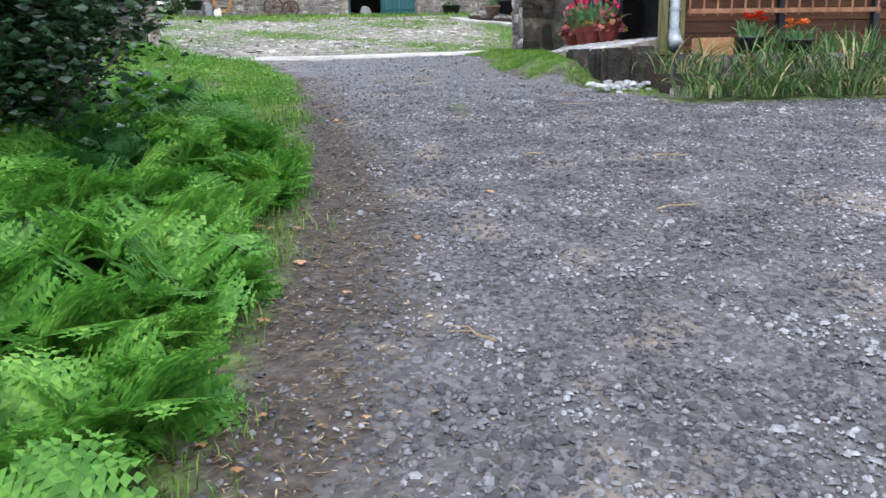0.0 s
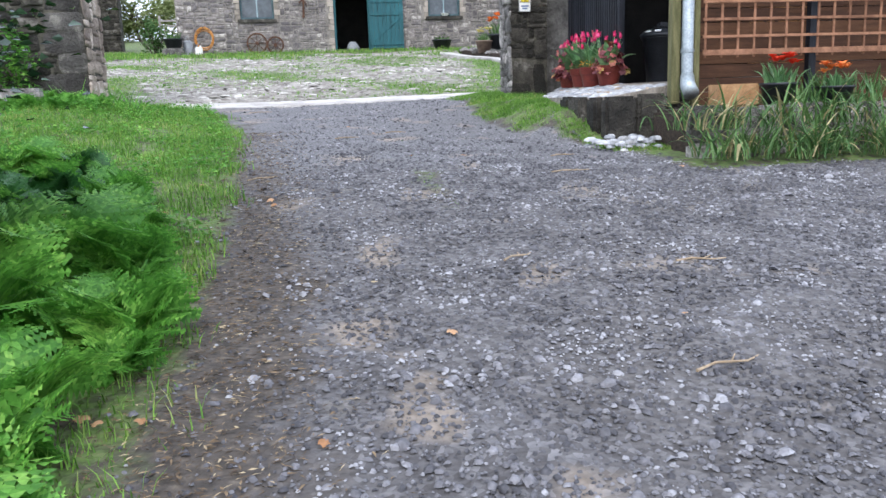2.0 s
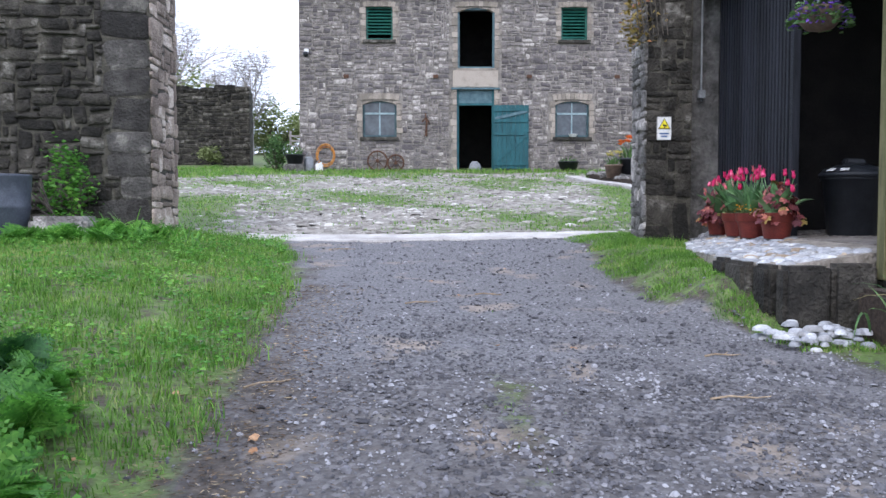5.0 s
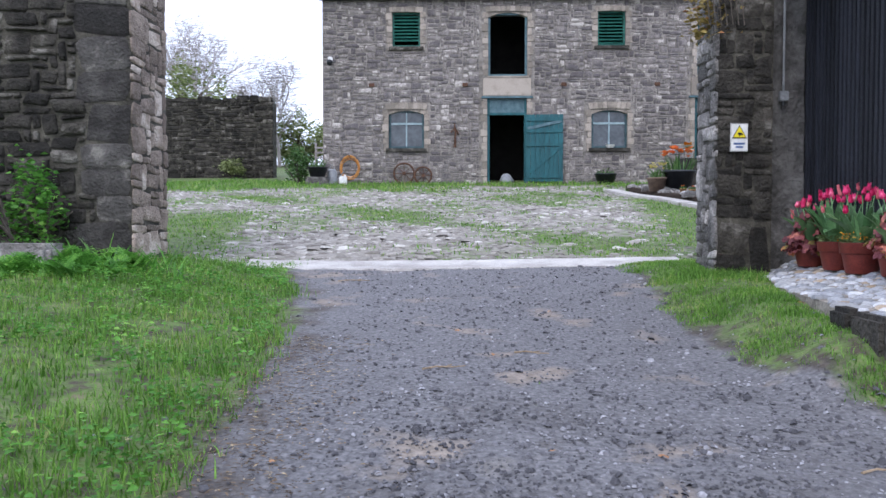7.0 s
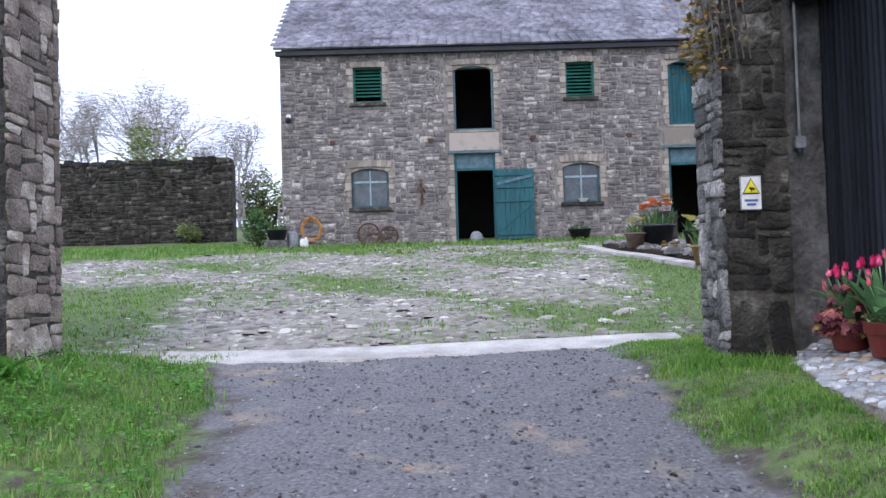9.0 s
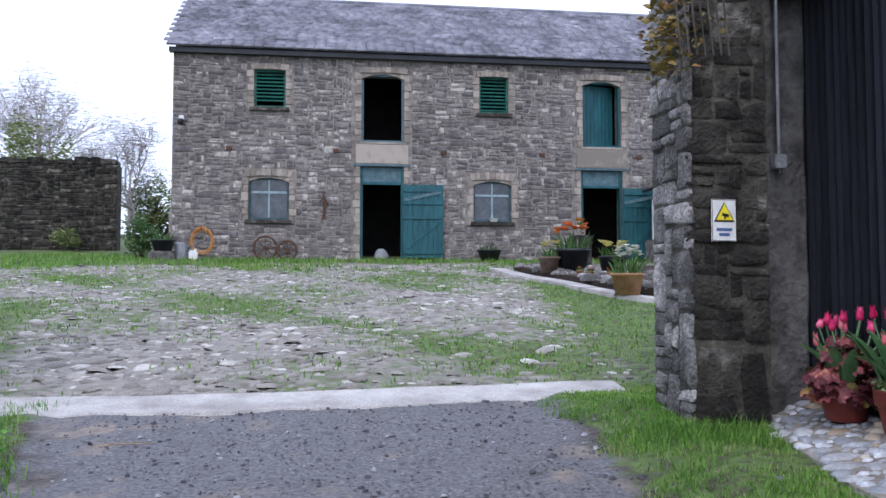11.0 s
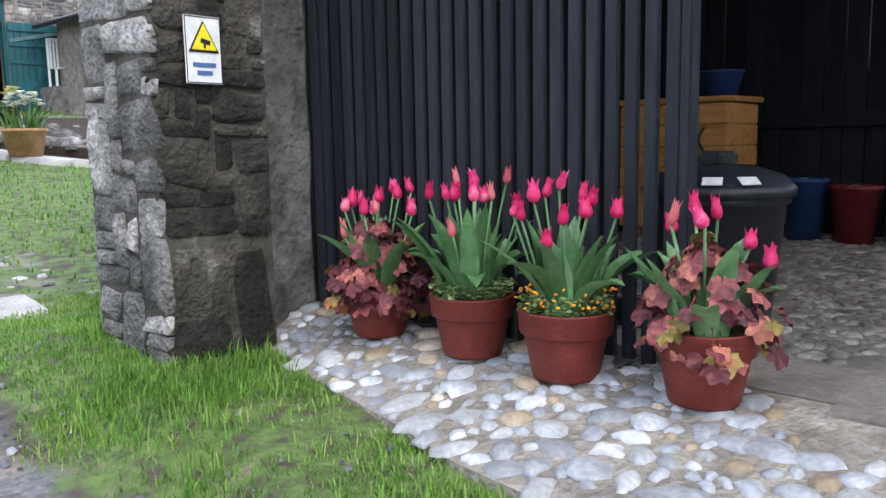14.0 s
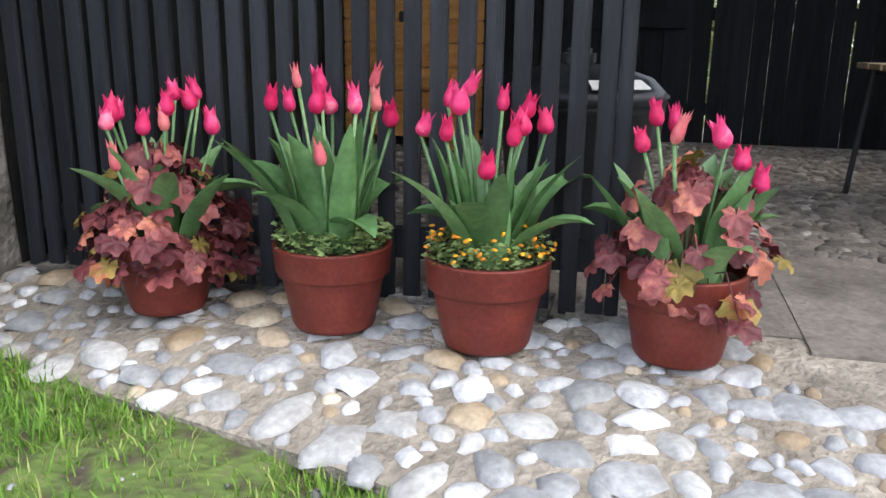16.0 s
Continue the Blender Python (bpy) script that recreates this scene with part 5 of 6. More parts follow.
for y in (-0.28, 0.28):
    bm = bmesh.new()
    box(bm, (-0.41, y - 0.015, 0.575), (0.41, y + 0.015, 0.598))
    part("rail", bm, M_BLACKPLASTIC, table)

# corner post, downpipe and trellis
post = thing("corner_post", "green-stained timber corner post of the store", "post", (3.84, 8.5, 0))
bm = bmesh.new()
box(bm, (-0.04, -0.05, 1.3), (0.04, 0.05, 4.295), 0.008)
part("shaft", bm, M_POST, post)
pipe = thing("downpipe", "galvanised steel rainwater downpipe with a kicked-out shoe", "downpipe", (3.92, 8.4, 0))
bm = bmesh.new()
tube(bm, [(0, 0, 4.25), (0, 0, 1.56), (0, -0.01, 1.5)], 0.052, 16)
part("pipe", bm, M_GALV, pipe, "", True)
bm = bmesh.new()
tube(bm, [(0, 0, 1.56), (-0.005, -0.03, 1.47), (-0.02, -0.12, 1.39)], 0.058, 16, 0.075)
part("shoe", bm, M_GALV, pipe, "", True)
for z in (1.75, 2.9):
    bm = bmesh.new()
    lathe(bm, [(0.06, z), (0.06, z + 0.03)], 16)
    part("bracket", bm, M_GALV, pipe)
bm = bmesh.new()
box(bm, (4.0, 8.44, 1.2), (4.06, 8.52, 4.29), 0.006)
tagged(part("trellis_post", bm, M_POST), "slim green-stained post beside the trellis", "post")

trellis = thing("trellis", "brown wooden square-lattice trellis panel", "trellis", (4.07, 8.42, 0))
for k in range(15):
    bm = bmesh.new()
    x = 0.02 + k * 0.158
    box(bm, (x, 0, 1.70), (x + 0.022, 0.012, 4.05), 0.002)
    part("upright_lath", bm, M_WOODTREL, trellis)
for k in range(16):
    bm = bmesh.new()
    z = 1.72 + k * 0.152
    w = 0.05 if k in (0, 6) else 0.024
    box(bm, (0, -0.014, z), (2.26, -0.001, z + w), 0.002)
    part("cross_lath", bm, M_WOODTREL, trellis)
boards = thing("wall_boarded", "orange-brown horizontal timber boarding behind the trellis", "boarding", kind="structure")
for k in range(9):
    bm = bmesh.new()
    z = 1.15 + k * 0.125
    box(bm, (4.07, 8.6, z), (6.6, 8.625, z + 0.119), 0.004)
    part("board", bm, M_BOARD, boards)
for x in (5.2, 6.35):
    bm = bmesh.new()
    box(bm, (x, 8.53, 1.2), (x + 0.07, 8.598, 4.29))
    part("post", bm, M_SLAT, boards)
for k in range(10):
    bm = bmesh.new()
    box(bm, (6.6 + k * 0.1, 8.5, 0.9), (6.69 + k * 0.1, 8.53, 4.29), 0.004)
    part("board", bm, M_SLAT, boards)

# raised border with stone edging
bed = thing("raised_border", "raised flower border edged with rough grey stones", "flower bed", kind="structure")
bm = bmesh.new()
box(bm, (3.6, 7.5, 0.6), (8.5, 8.4, 1.26), 0.03)
part("earth", bm, M_SOIL, bed)
r = np.random.default_rng(90)
for lev in range(2):
    x = 3.5
    while x < 8.4:
        w = r.uniform(0.2, 0.45)
        bm = bmesh.new()
        box(bm, (x, 7.40 + 0.03 * lev + r.uniform(0, 0.02), 0.72 + lev * 0.28), (x + w - 0.012, 7.56, 0.99 + lev * 0.28 + r.uniform(0, 0.03)), 0.025)
        part("stone", bm, M_GREYSTONE, bed)
        x += w


def clump(name, at, n, length, width, mats, seed, label, category="plant", spread=0.12, group="", lift=(0.9, 1.5), droop=(0.5, 2.2)):
    """A tuft of strap leaves, each leaf a part."""
    g = np.random.default_rng(seed)
    c = thing(name, label, category, at, 0, group)
    for k in range(n):
        a = g.uniform(0, 2 * math.pi)
        bm = bmesh.new()
        blade(bm, (g.normal() * spread, g.normal() * spread * 0.7, -0.03), a, length * g.uniform(0.6, 1.15), width * g.uniform(0.7, 1.2), g.uniform(*lift), g.uniform(*droop), 6, 0.2)
        part("leaf", bm, mats[0] if g.random() < 0.8 else mats[-1], c)
    return c


for k in range(26):
    x = 3.5 + k * 0.125 + r.normal() * 0.04
    y = 7.36 - 0.14 * (k % 3) + r.normal() * 0.05
    clump("strap_leaf_clump", (x, y, ground_z(x, y) + (0.26 if k % 3 == 0 else 0.06)), 40, 0.42, 0.019, (M_STRAP, M_DRYGRASS), 200 + k, "arching green strap leaves mixed with withered straw blades", group="strap leaves along the border")
for k in range(16):
    x = 4.7 + k * 0.16
    clump("iris_clump", (x, 7.75 + 0.15 * (k % 3), 1.26), 16, 0.34, 0.022, (M_STRAP, M_LEAFTULIP), 240 + k, "upright green iris leaves in the border", group="iris leaves in the border", droop=(0.1, 0.8), lift=(1.2, 1.55))


def bloom(bm_list, at, size, seed):
    g = np.random.default_rng(seed)
    bm = bmesh.new()
    for k in range(6):
        a = k * math.pi / 3 + g.uniform(-0.2, 0.2)
        blade(bm, at, a, size, size * 0.8, g.uniform(0.5, 1.0), 0.9, 3, 0.2)
    return bm


def flower_tub(name, at, rad, h, potmat, petal, flowers, seed, label, top=0.3, leafmat=None, spread=0.9, bsize=0.05):
    """A tub with a mound of leaves and open flowers above it."""
    g = np.random.default_rng(seed)
    t = thing(name, label, "potted plant", at, 0, "")
    bm = bmesh.new()
    lathe(bm, [(0.01, 0), (rad * 0.72, 0), (rad * 0.95, h * 0.88), (rad * 1.04, h * 0.89), (rad * 1.04, h), (rad * 0.92, h), (rad * 0.9, h * 0.9), (0.01, h * 0.9)], 28)
    part("pot", bm, potmat, t, "", True)
    for k in range(46):
        a = g.uniform(0, 2 * math.pi)
        q = rad * math.sqrt(g.random()) * 0.85
        bm = bmesh.new()
        blade(bm, (q * math.cos(a), q * math.sin(a), h * 0.88), a + g.normal() * 0.6, top * g.uniform(0.6, 1.2), 0.028 * max(1, rad / 0.22), g.uniform(1.0, 1.5), g.uniform(0.1, 1.2), 4, 0.25)
        part("leaf", bm, leafmat or M_STRAP, t)
    for k in range(flowers):
        a, q = g.uniform(0, 2 * math.pi), rad * spread * math.sqrt(g.random())
        p = (q * math.cos(a), q * math.sin(a), h + top * g.uniform(0.7, 1.15))
        fl = part("flower", bloom(None, p, bsize * g.uniform(0.8, 1.2), seed + k), petal, t)
    return t


flower_tub("potted_flowers", (4.55, 7.95, 1.26), 0.16, 0.2, M_BLACKPLASTIC, M_REDFLOWER, 9, 301, "black pot of scarlet flowers standing in the border", 0.2, M_LEAFTULIP, bsize=0.065)
flower_tub("potted_flowers", (4.92, 7.72, 1.26), 0.15, 0.16, M_BLACKPLASTIC, M_ORANGEFLOWER, 8, 302, "black pot of coral orange flowers standing in the border", 0.15, M_LEAFTULIP, bsize=0.065)
flower_tub("potted_flowers", (6.25, 7.72, 1.26), 0.12, 0.16, M_BLACKPLASTIC, M_REDFLOWER, 7, 303, "small pot of scarlet flowers at the border's end", 0.18, M_LEAFTULIP)
trough = thing("terracotta_trough", "empty reddish terracotta trough in the border", "trough", (4.22, 8.12, 1.26))
bm = bmesh.new()
for lo, hi in (((-0.16, -0.09, 0), (0.16, 0.09, 0.02)), ((-0.18, -0.11, 0.02), (0.18, -0.085, 0.2)), ((-0.18, 0.085, 0.02), (0.18, 0.11, 0.2)), ((-0.18, -0.084, 0.02), (-0.155, 0.084, 0.2)), ((0.155, -0.084, 0.02), (0.18, 0.084, 0.2))):
    box(bm, lo, hi, 0.006)
part("body", bm, M_TERRAOLD, trough)

# trailing growth on the pier
g = np.random.default_rng(310)
n = 420
p = np.stack([3.27 + g.normal(0, 0.1, n) - 0.04, 12.22 + g.uniform(-0.06, 0.35, n), 3.5 + g.gamma(2.0, 0.22, n)], -1)
lv = np.array([(-0.5, 0, 0), (0, -0.4, 0.15), (0.6, 0, 0), (0, 0.4, 0.15)])
vv, ff = scatter(lv, np.array([(0, 1, 2), (0, 2, 3)]), p, g.uniform(0, 6.3, n), np.repeat(g.uniform(0.03, 0.07, (n, 1)), 3, 1), g.normal(0, 0.8, n))
trail = thing("trailing_plant", "rusty green creeper hanging over the pier's edge", "creeper")
tagged(part("foliage", array_mesh("foliage", vv, ff, M_HEUCHERAGREEN), M_HEUCHERAGREEN, trail), kind="stuff")
bm = bmesh.new()
for k in range(7):
    x = 3.16 + 0.05 * k
    tube(bm, [(x, 12.13, 4.5), (x - 0.04, 12.08, 4.0), (x + 0.02, 12.12, 3.6)], 0.006, 5)
part("stem", bm, M_BARK, trail)

# ---- yard ----
kerb = thing("pavement_kerb", "pale stone kerb curving round the yard bed", "kerb", kind="structure")
path = [(5.1, 27.6), (5.2, 26.6), (5.3, 25.4), (5.42, 24.2), (5.55, 23.0), (5.72, 21.9), (6.0, 20.9), (6.4, 20.1), (7.1, 19.4), (8.0, 18.9)]
for (xa, ya), (xb, yb) in zip(path, path[1:]):
    L = math.hypot(xb - xa, yb - ya)
    bm = bmesh.new()
    z = ground_z((xa + xb) / 2, (ya + yb) / 2)
    box(bm, (0.01, -0.22, -0.1), (L - 0.01, 0.22, 0.07), 0.02)
    k = part("kerbstone", bm, M_CONCRETE, kerb)
    k.matrix_basis = pose(xa, ya, ground_z(xa, ya), 0, -math.degrees(math.atan2(ground_z(xb, yb) - ground_z(xa, ya), L)), math.degrees(math.atan2(yb - ya, xb - xa)))
rock = thing("yard_bed", "raised bed of dark stones and earth behind the kerb", "stone bed", kind="structure")
bm = bmesh.new()
c = [(5.5, 27.4), (5.62, 25.4), (5.85, 23.2), (6.2, 21.5), (6.9, 20.2), (8.2, 19.4), (10.5, 19.6), (10.5, 27.4)]
top = [bm.verts.new((x, y, ground_z(x, y) + 0.16)) for x, y in c]
low = [bm.verts.new((x, y, ground_z(x, y) - 0.2)) for x, y in c]
bm.faces.new(top)
for k in range(len(c)):
    bm.faces.new((low[k], low[(k + 1) % len(c)], top[(k + 1) % len(c)], top[k]))
part("earth", bm, M_SOIL, rock)
g = np.random.default_rng(320)
dark = [array_mesh("rock", v, f, M_GREYSTONE, True) for v, f in PEBBLES[:4]]
for k in range(150):
    y = g.uniform(20.2, 27.2)
    x = float(np.interp(y, [20.2, 21.5, 23.2, 25.4, 27.4], [6.9, 6.2, 5.85, 5.62, 5.5])) + abs(g.normal()) * 0.9
    s = g.uniform(0.07, 0.22)
    ob = new("rock", dark[int(g.integers(4))])
    ob.parent = rock
    ob.matrix_basis = pose(x, y, ground_z(x, y) + 0.15, 0, 0, g.uniform(0, 360)) @ Matrix.Diagonal((s, s * 0.8, s * 0.6, 1))


def on_bed(x, y):
    return (x, y, ground_z(x, y) + 0.15)


flower_tub("potted_flowers", on_bed(6.3, 25.0), 0.4, 0.5, M_BLACKPLASTIC, M_ORANGEFLOWER, 20, 330, "large black tub of orange flowers on the yard bed", 0.48, bsize=0.11)
flower_tub("potted_flowers", on_bed(5.75, 24.9), 0.24, 0.34, M_BROWNPOT, M_YELLOWFLOWER, 14, 331, "brown pot of pale yellow flowers on the yard bed", 0.3, bsize=0.08)
flower_tub("potted_flowers", on_bed(6.95, 24.2), 0.3, 0.4, M_BLACKPLASTIC, M_YELLOWFLOWER, 24, 332, "black tub of pale yellow flowers on the yard bed", 0.26, bsize=0.085)
flower_tub("potted_flowers", (6.0, 20.75, ground_z(6.0, 20.75) + 0.07), 0.28, 0.36, M_TERRAOLD, M_WHITEFLOWER, 26, 333, "ochre terracotta pot of white flowers on the kerb", 0.4, bsize=0.075)
stand = thing("planter_box", "low stone plinth carrying a flower pail", "plinth", on_bed(7.0, 26.6))
bm = bmesh.new()
box(bm, (-0.2, -0.2, 0), (0.2, 0.2, 0.75), 0.02)
part("block", bm, M_DARKSTONE, stand)
flower_tub("potted_flowers", (7.0, 26.6, on_bed(7.0, 26.6)[2] + 0.75), 0.12, 0.24, M_WHITE, M_PANSY, 12, 334, "white pail of yellow-orange flowers on a plinth", 0.14, bsize=0.07)
for k, (x, y) in enumerate(((6.05, 23.6), (6.2, 23.4), (6.55, 23.2))):
    flower_tub("potted_flowers", on_bed(x, y), 0.08, 0.12, M_TERRAOLD, M_ORANGEFLOWER, 3, 340 + k, "tiny terracotta pot of orange flowers among the rocks", 0.07, bsize=0.04)

# white slatted chair by the second doorway
chair = thing("garden_chair", "white-painted slatted garden chair by the barn door", "chair", (11.0, 31.2, ground_z(11.0, 31.2) + 0.7))
bm = bmesh.new()
box(bm, (10.6, 30.8, 2.7), (11.5, 31.7, ground_z(11.0, 31.2) + 0.7), 0.03)
tagged(part("stone_terrace", bm, M_GREYSTONE), "low grey stone terrace by the barn door", "terrace")
for x in (-0.24, 0.24):
    for y, h in ((-0.22, 0.46), (0.22, 1.25)):
        bm = bmesh.new()
        box(bm, (x - 0.025, y - 0.025, 0), (x + 0.025, y + 0.025, h), 0.005)
        part("leg", bm, M_WHITE, chair)
for k in range(5):
    bm = bmesh.new()
    box(bm, (-0.26, -0.24 + k * 0.095, 0.462), (0.26, -0.16 + k * 0.095, 0.482), 0.003)
    part("seat_slat", bm, M_WHITE, chair)
for k in range(5):
    bm = bmesh.new()
    box(bm, (-0.2 + k * 0.085, 0.2, 0.5), (-0.145 + k * 0.085, 0.22, 1.2), 0.003)
    part("back_slat", bm, M_WHITE, chair)
bm = bmesh.new()
box(bm, (-0.214, 0.19, 1.2), (0.214, 0.24, 1.26), 0.004)
part("top_rail", bm, M_WHITE, chair)

lean = thing("lean_to", "pale rendered lean-to with a dark gutter beside the yard", "outbuilding", (10.95, 27.0, 0))
bm = bmesh.new()
box(bm, (0, 0, 1.8), (5, 4.2, 5.4))
part("wall", bm, M_MORTAR, lean)
bm = bmesh.new()
box(bm, (-0.35, -0.3, 0), (3.0, 4.6, 0.08), 0, pose(0, 0, 5.42, 0, -22, 0))
part("roof", bm, M_SLATE, lean)
bm = bmesh.new()
tube(bm, [(-0.4, -0.3, 5.3), (-0.4, 4.6, 5.3)], 0.06, 8)
part("gutter", bm, M_BLACKPLASTIC, lean)
bm = bmesh.new()
box(bm, (-0.03, 1.2, 2.5), (-0.001, 2.4, 4.6), 0.005)
part("door", bm, M_WHITE, lean, "white-painted door")

# against the barn
hose = thing("hose_coil", "coil of orange garden hose hung on the barn wall", "hose", (-2.79, 31.95, 3.62))
bm = bmesh.new()
for k in range(5):
    q = 0.33 + 0.03 * (k % 3)
    tube(bm, [(q * 0.85 * math.cos(t), -0.03 * k, q * math.sin(t) + 0.02 * k) for t in np.linspace(0, 2 * math.pi, 26)], 0.016, 6)
part("coil", bm, M_HOSE, hose)
bm = bmesh.new()
tube(bm, [(0, 0.2, 0.38), (0, -0.2, 0.38), (0, -0.22, 0.45)], 0.015, 6)
part("hook", bm, M_RUST, hose)
can = thing("watering_can", "pale grey metal watering can by the barn wall", "watering can", (-3.32, 31.5, ground_z(-3.3, 31.5)))
bm = bmesh.new()
lathe(bm, [(0.01, 0), (0.17, 0), (0.17, 0.02), (0.165, 0.42), (0.1, 0.5), (0.01, 0.5)], 20)
part("body", bm, M_GREYPLASTIC, can, "", True)
bm = bmesh.new()
tube(bm, [(0.1, 0, 0.48), (0, 0, 0.66), (-0.14, 0, 0.45)], 0.015, 6)
part("handle", bm, M_GREYPLASTIC, can)
bm = bmesh.new()
tube(bm, [(0.15, 0, 0.1), (0.4, 0, 0.45)], 0.03, 8, 0.015)
part("spout", bm, M_GREYPLASTIC, can)
jar = thing("jerry_can", "small white plastic container by the barn wall", "container", (-2.95, 31.45, ground_z(-2.95, 31.45)))
bm = bmesh.new()
box(bm, (-0.12, -0.1, 0), (0.12, 0.1, 0.27), 0.03)
part("body", bm, M_WHITE, jar)
bm = bmesh.new()
tube(bm, [(0.05, 0, 0.27), (0.05, 0, 0.32)], 0.035, 10)
part("cap", bm, M_WHITE, jar)
for x, q in ((-0.98, 0.34), (-0.34, 0.28)):
    w = thing("iron_wheel", "rusty spoked iron wheel leaning on the barn", "wheel", (x, 31.93, ground_z(x, 31.9) + q), 0, "old iron wheels by the barn")
    bm = bmesh.new()
    tube(bm, [(q * math.cos(t), 0, q * math.sin(t)) for t in np.linspace(0, 2 * math.pi, 28)], 0.03, 8)
    part("rim", bm, M_RUST, w)
    for k in range(8):
        bm = bmesh.new()
        t = k * math.pi / 4
        tube(bm, [(0.05 * math.cos(t), 0, 0.05 * math.sin(t)), (q * math.cos(t), 0, q * math.sin(t))], 0.012, 6)
        part("spoke", bm, M_RUST, w)
    bm = bmesh.new()
    tube(bm, [(0, -0.08, 0), (0, 0.08, 0)], 0.06, 12)
    part("hub", bm, M_RUST, w)
flower_tub("potted_shrub", (5.65, 31.5, ground_z(5.65, 31.5)), 0.36, 0.34, M_BLACKPLASTIC, M_PLUGLEAF, 6, 350, "low black planter of sparse greenery under the barn window", 0.16)
flower_tub("potted_shrub", (-3.75, 31.2, ground_z(-3.75, 31.2) + 0.25), 0.33, 0.32, M_BLACKPLASTIC, M_PLUGLEAF, 6, 351, "black pot of greenery on stones at the barn's corner", 0.3)
bm = bmesh.new()
box(bm, (-4.1, 30.9, ground_z(-3.75, 31) - 0.1), (-3.4, 31.5, ground_z(-3.75, 31) + 0.262), 0.06)
tagged(part("stone_block", bm, M_GREYSTONE), "rough stone block carrying a plant pot", "stone")
cctv = thing("security_camera", "white dome security camera on the barn wall", "camera", (-3.46, 32.02, 7.22))
bm = bmesh.new()
box(bm, (-0.07, -0.02, -0.02), (0.07, 0.1, 0.16), 0.015)
part("bracket", bm, M_WHITE, cctv)
bm = bmesh.new()
lathe(bm, [(0.01, -0.16), (0.08, -0.12), (0.1, -0.02), (0.09, 0.02), (0.01, 0.05)], 16, Matrix.Translation((0, -0.1, 0)))
part("dome", bm, M_BLACKPLASTIC, cctv, "", True)
iron = thing("wall_iron", "dark wrought iron ornament fixed to the barn wall", "ironwork", (0.72, 32.05, 4.8))
bm = bmesh.new()
tube(bm, [(0, 0, -0.45), (0.02, -0.02, 0), (-0.02, 0, 0.35)], 0.05, 8, 0.02)
tube(bm, [(-0.14, 0, 0.05), (0, -0.03, 0.2), (0.12, 0, 0.0)], 0.03, 6)
part("body", bm, M_RUST, iron)
bowl = thing("dish", "small white dish on the barn window sill", "dish", (5.9, 32.08, 4.326))
bm = bmesh.new()
lathe(bm, [(0.01, 0), (0.1, 0), (0.17, 0.1), (0.16, 0.1), (0.09, 0.015), (0.01, 0.015)], 16)
part("body", bm, M_WHITE, bowl)
sack = thing("feed_sack", "crumpled pale sack inside the barn doorway", "sack", (2.45, 32.4, 3.13))
bm = bmesh.new()
lathe(bm, [(0.01, 0), (0.2, 0), (0.24, 0.12), (0.16, 0.28), (0.08, 0.36), (0.01, 0.34)], 14, None, 0.14)
part("body", bm, M_GREYPLASTIC, sack, "", True)

# field gate beyond the barn
gate = thing("field_gate", "weathered pale timber field gate and rails", "gate", (-6.2, 44.0, ground_z(-5, 44)))
for k in range(5):
    bm = bmesh.new()
    box(bm, (0, 0, 0.25 + k * 0.24), (4.4, 0.04, 0.33 + k * 0.24), 0.006)
    part("rail", bm, M_TWIG, gate)
for x in (0, 1.5, 2.9, 4.36):
    bm = bmesh.new()
    box(bm, (x, 0.041, -0.1), (x + 0.1, 0.12, 1.5), 0.008)
    part("post", bm, M_TWIG, gate)
bm = bmesh.new()
tube(bm, [(0.1, -0.03, 0.3), (2.8, -0.03, 1.25)], 0.04, 6)
part("brace", bm, M_TWIG, gate)

# at the foot of the west wall
barrel = thing("plastic_barrel", "blue-grey plastic barrel against the stone wall", "barrel", (-3.42, 11.7, ground_z(-3.42, 11.7)))
bm = bmesh.new()
lathe(bm, [(0.01, 0), (0.24, 0), (0.26, 0.03), (0.29, 0.3), (0.3, 0.32), (0.29, 0.34), (0.31, 0.62), (0.32, 0.64), (0.29, 0.65), (0.27, 0.6), (0.01, 0.6)], 28)
part("body", bm, M_BLUEPLASTIC, barrel, "", True)
slab = thing("stone_trough", "low grey stone slab half hidden by plants", "stone", (-2.78, 11.75, ground_z(-2.78, 11.75)))
bm = bmesh.new()
box(bm, (-0.3, -0.2, -0.05), (0.3, 0.2, 0.2), 0.05)
part("body", bm, M_GREYSTONE, slab)

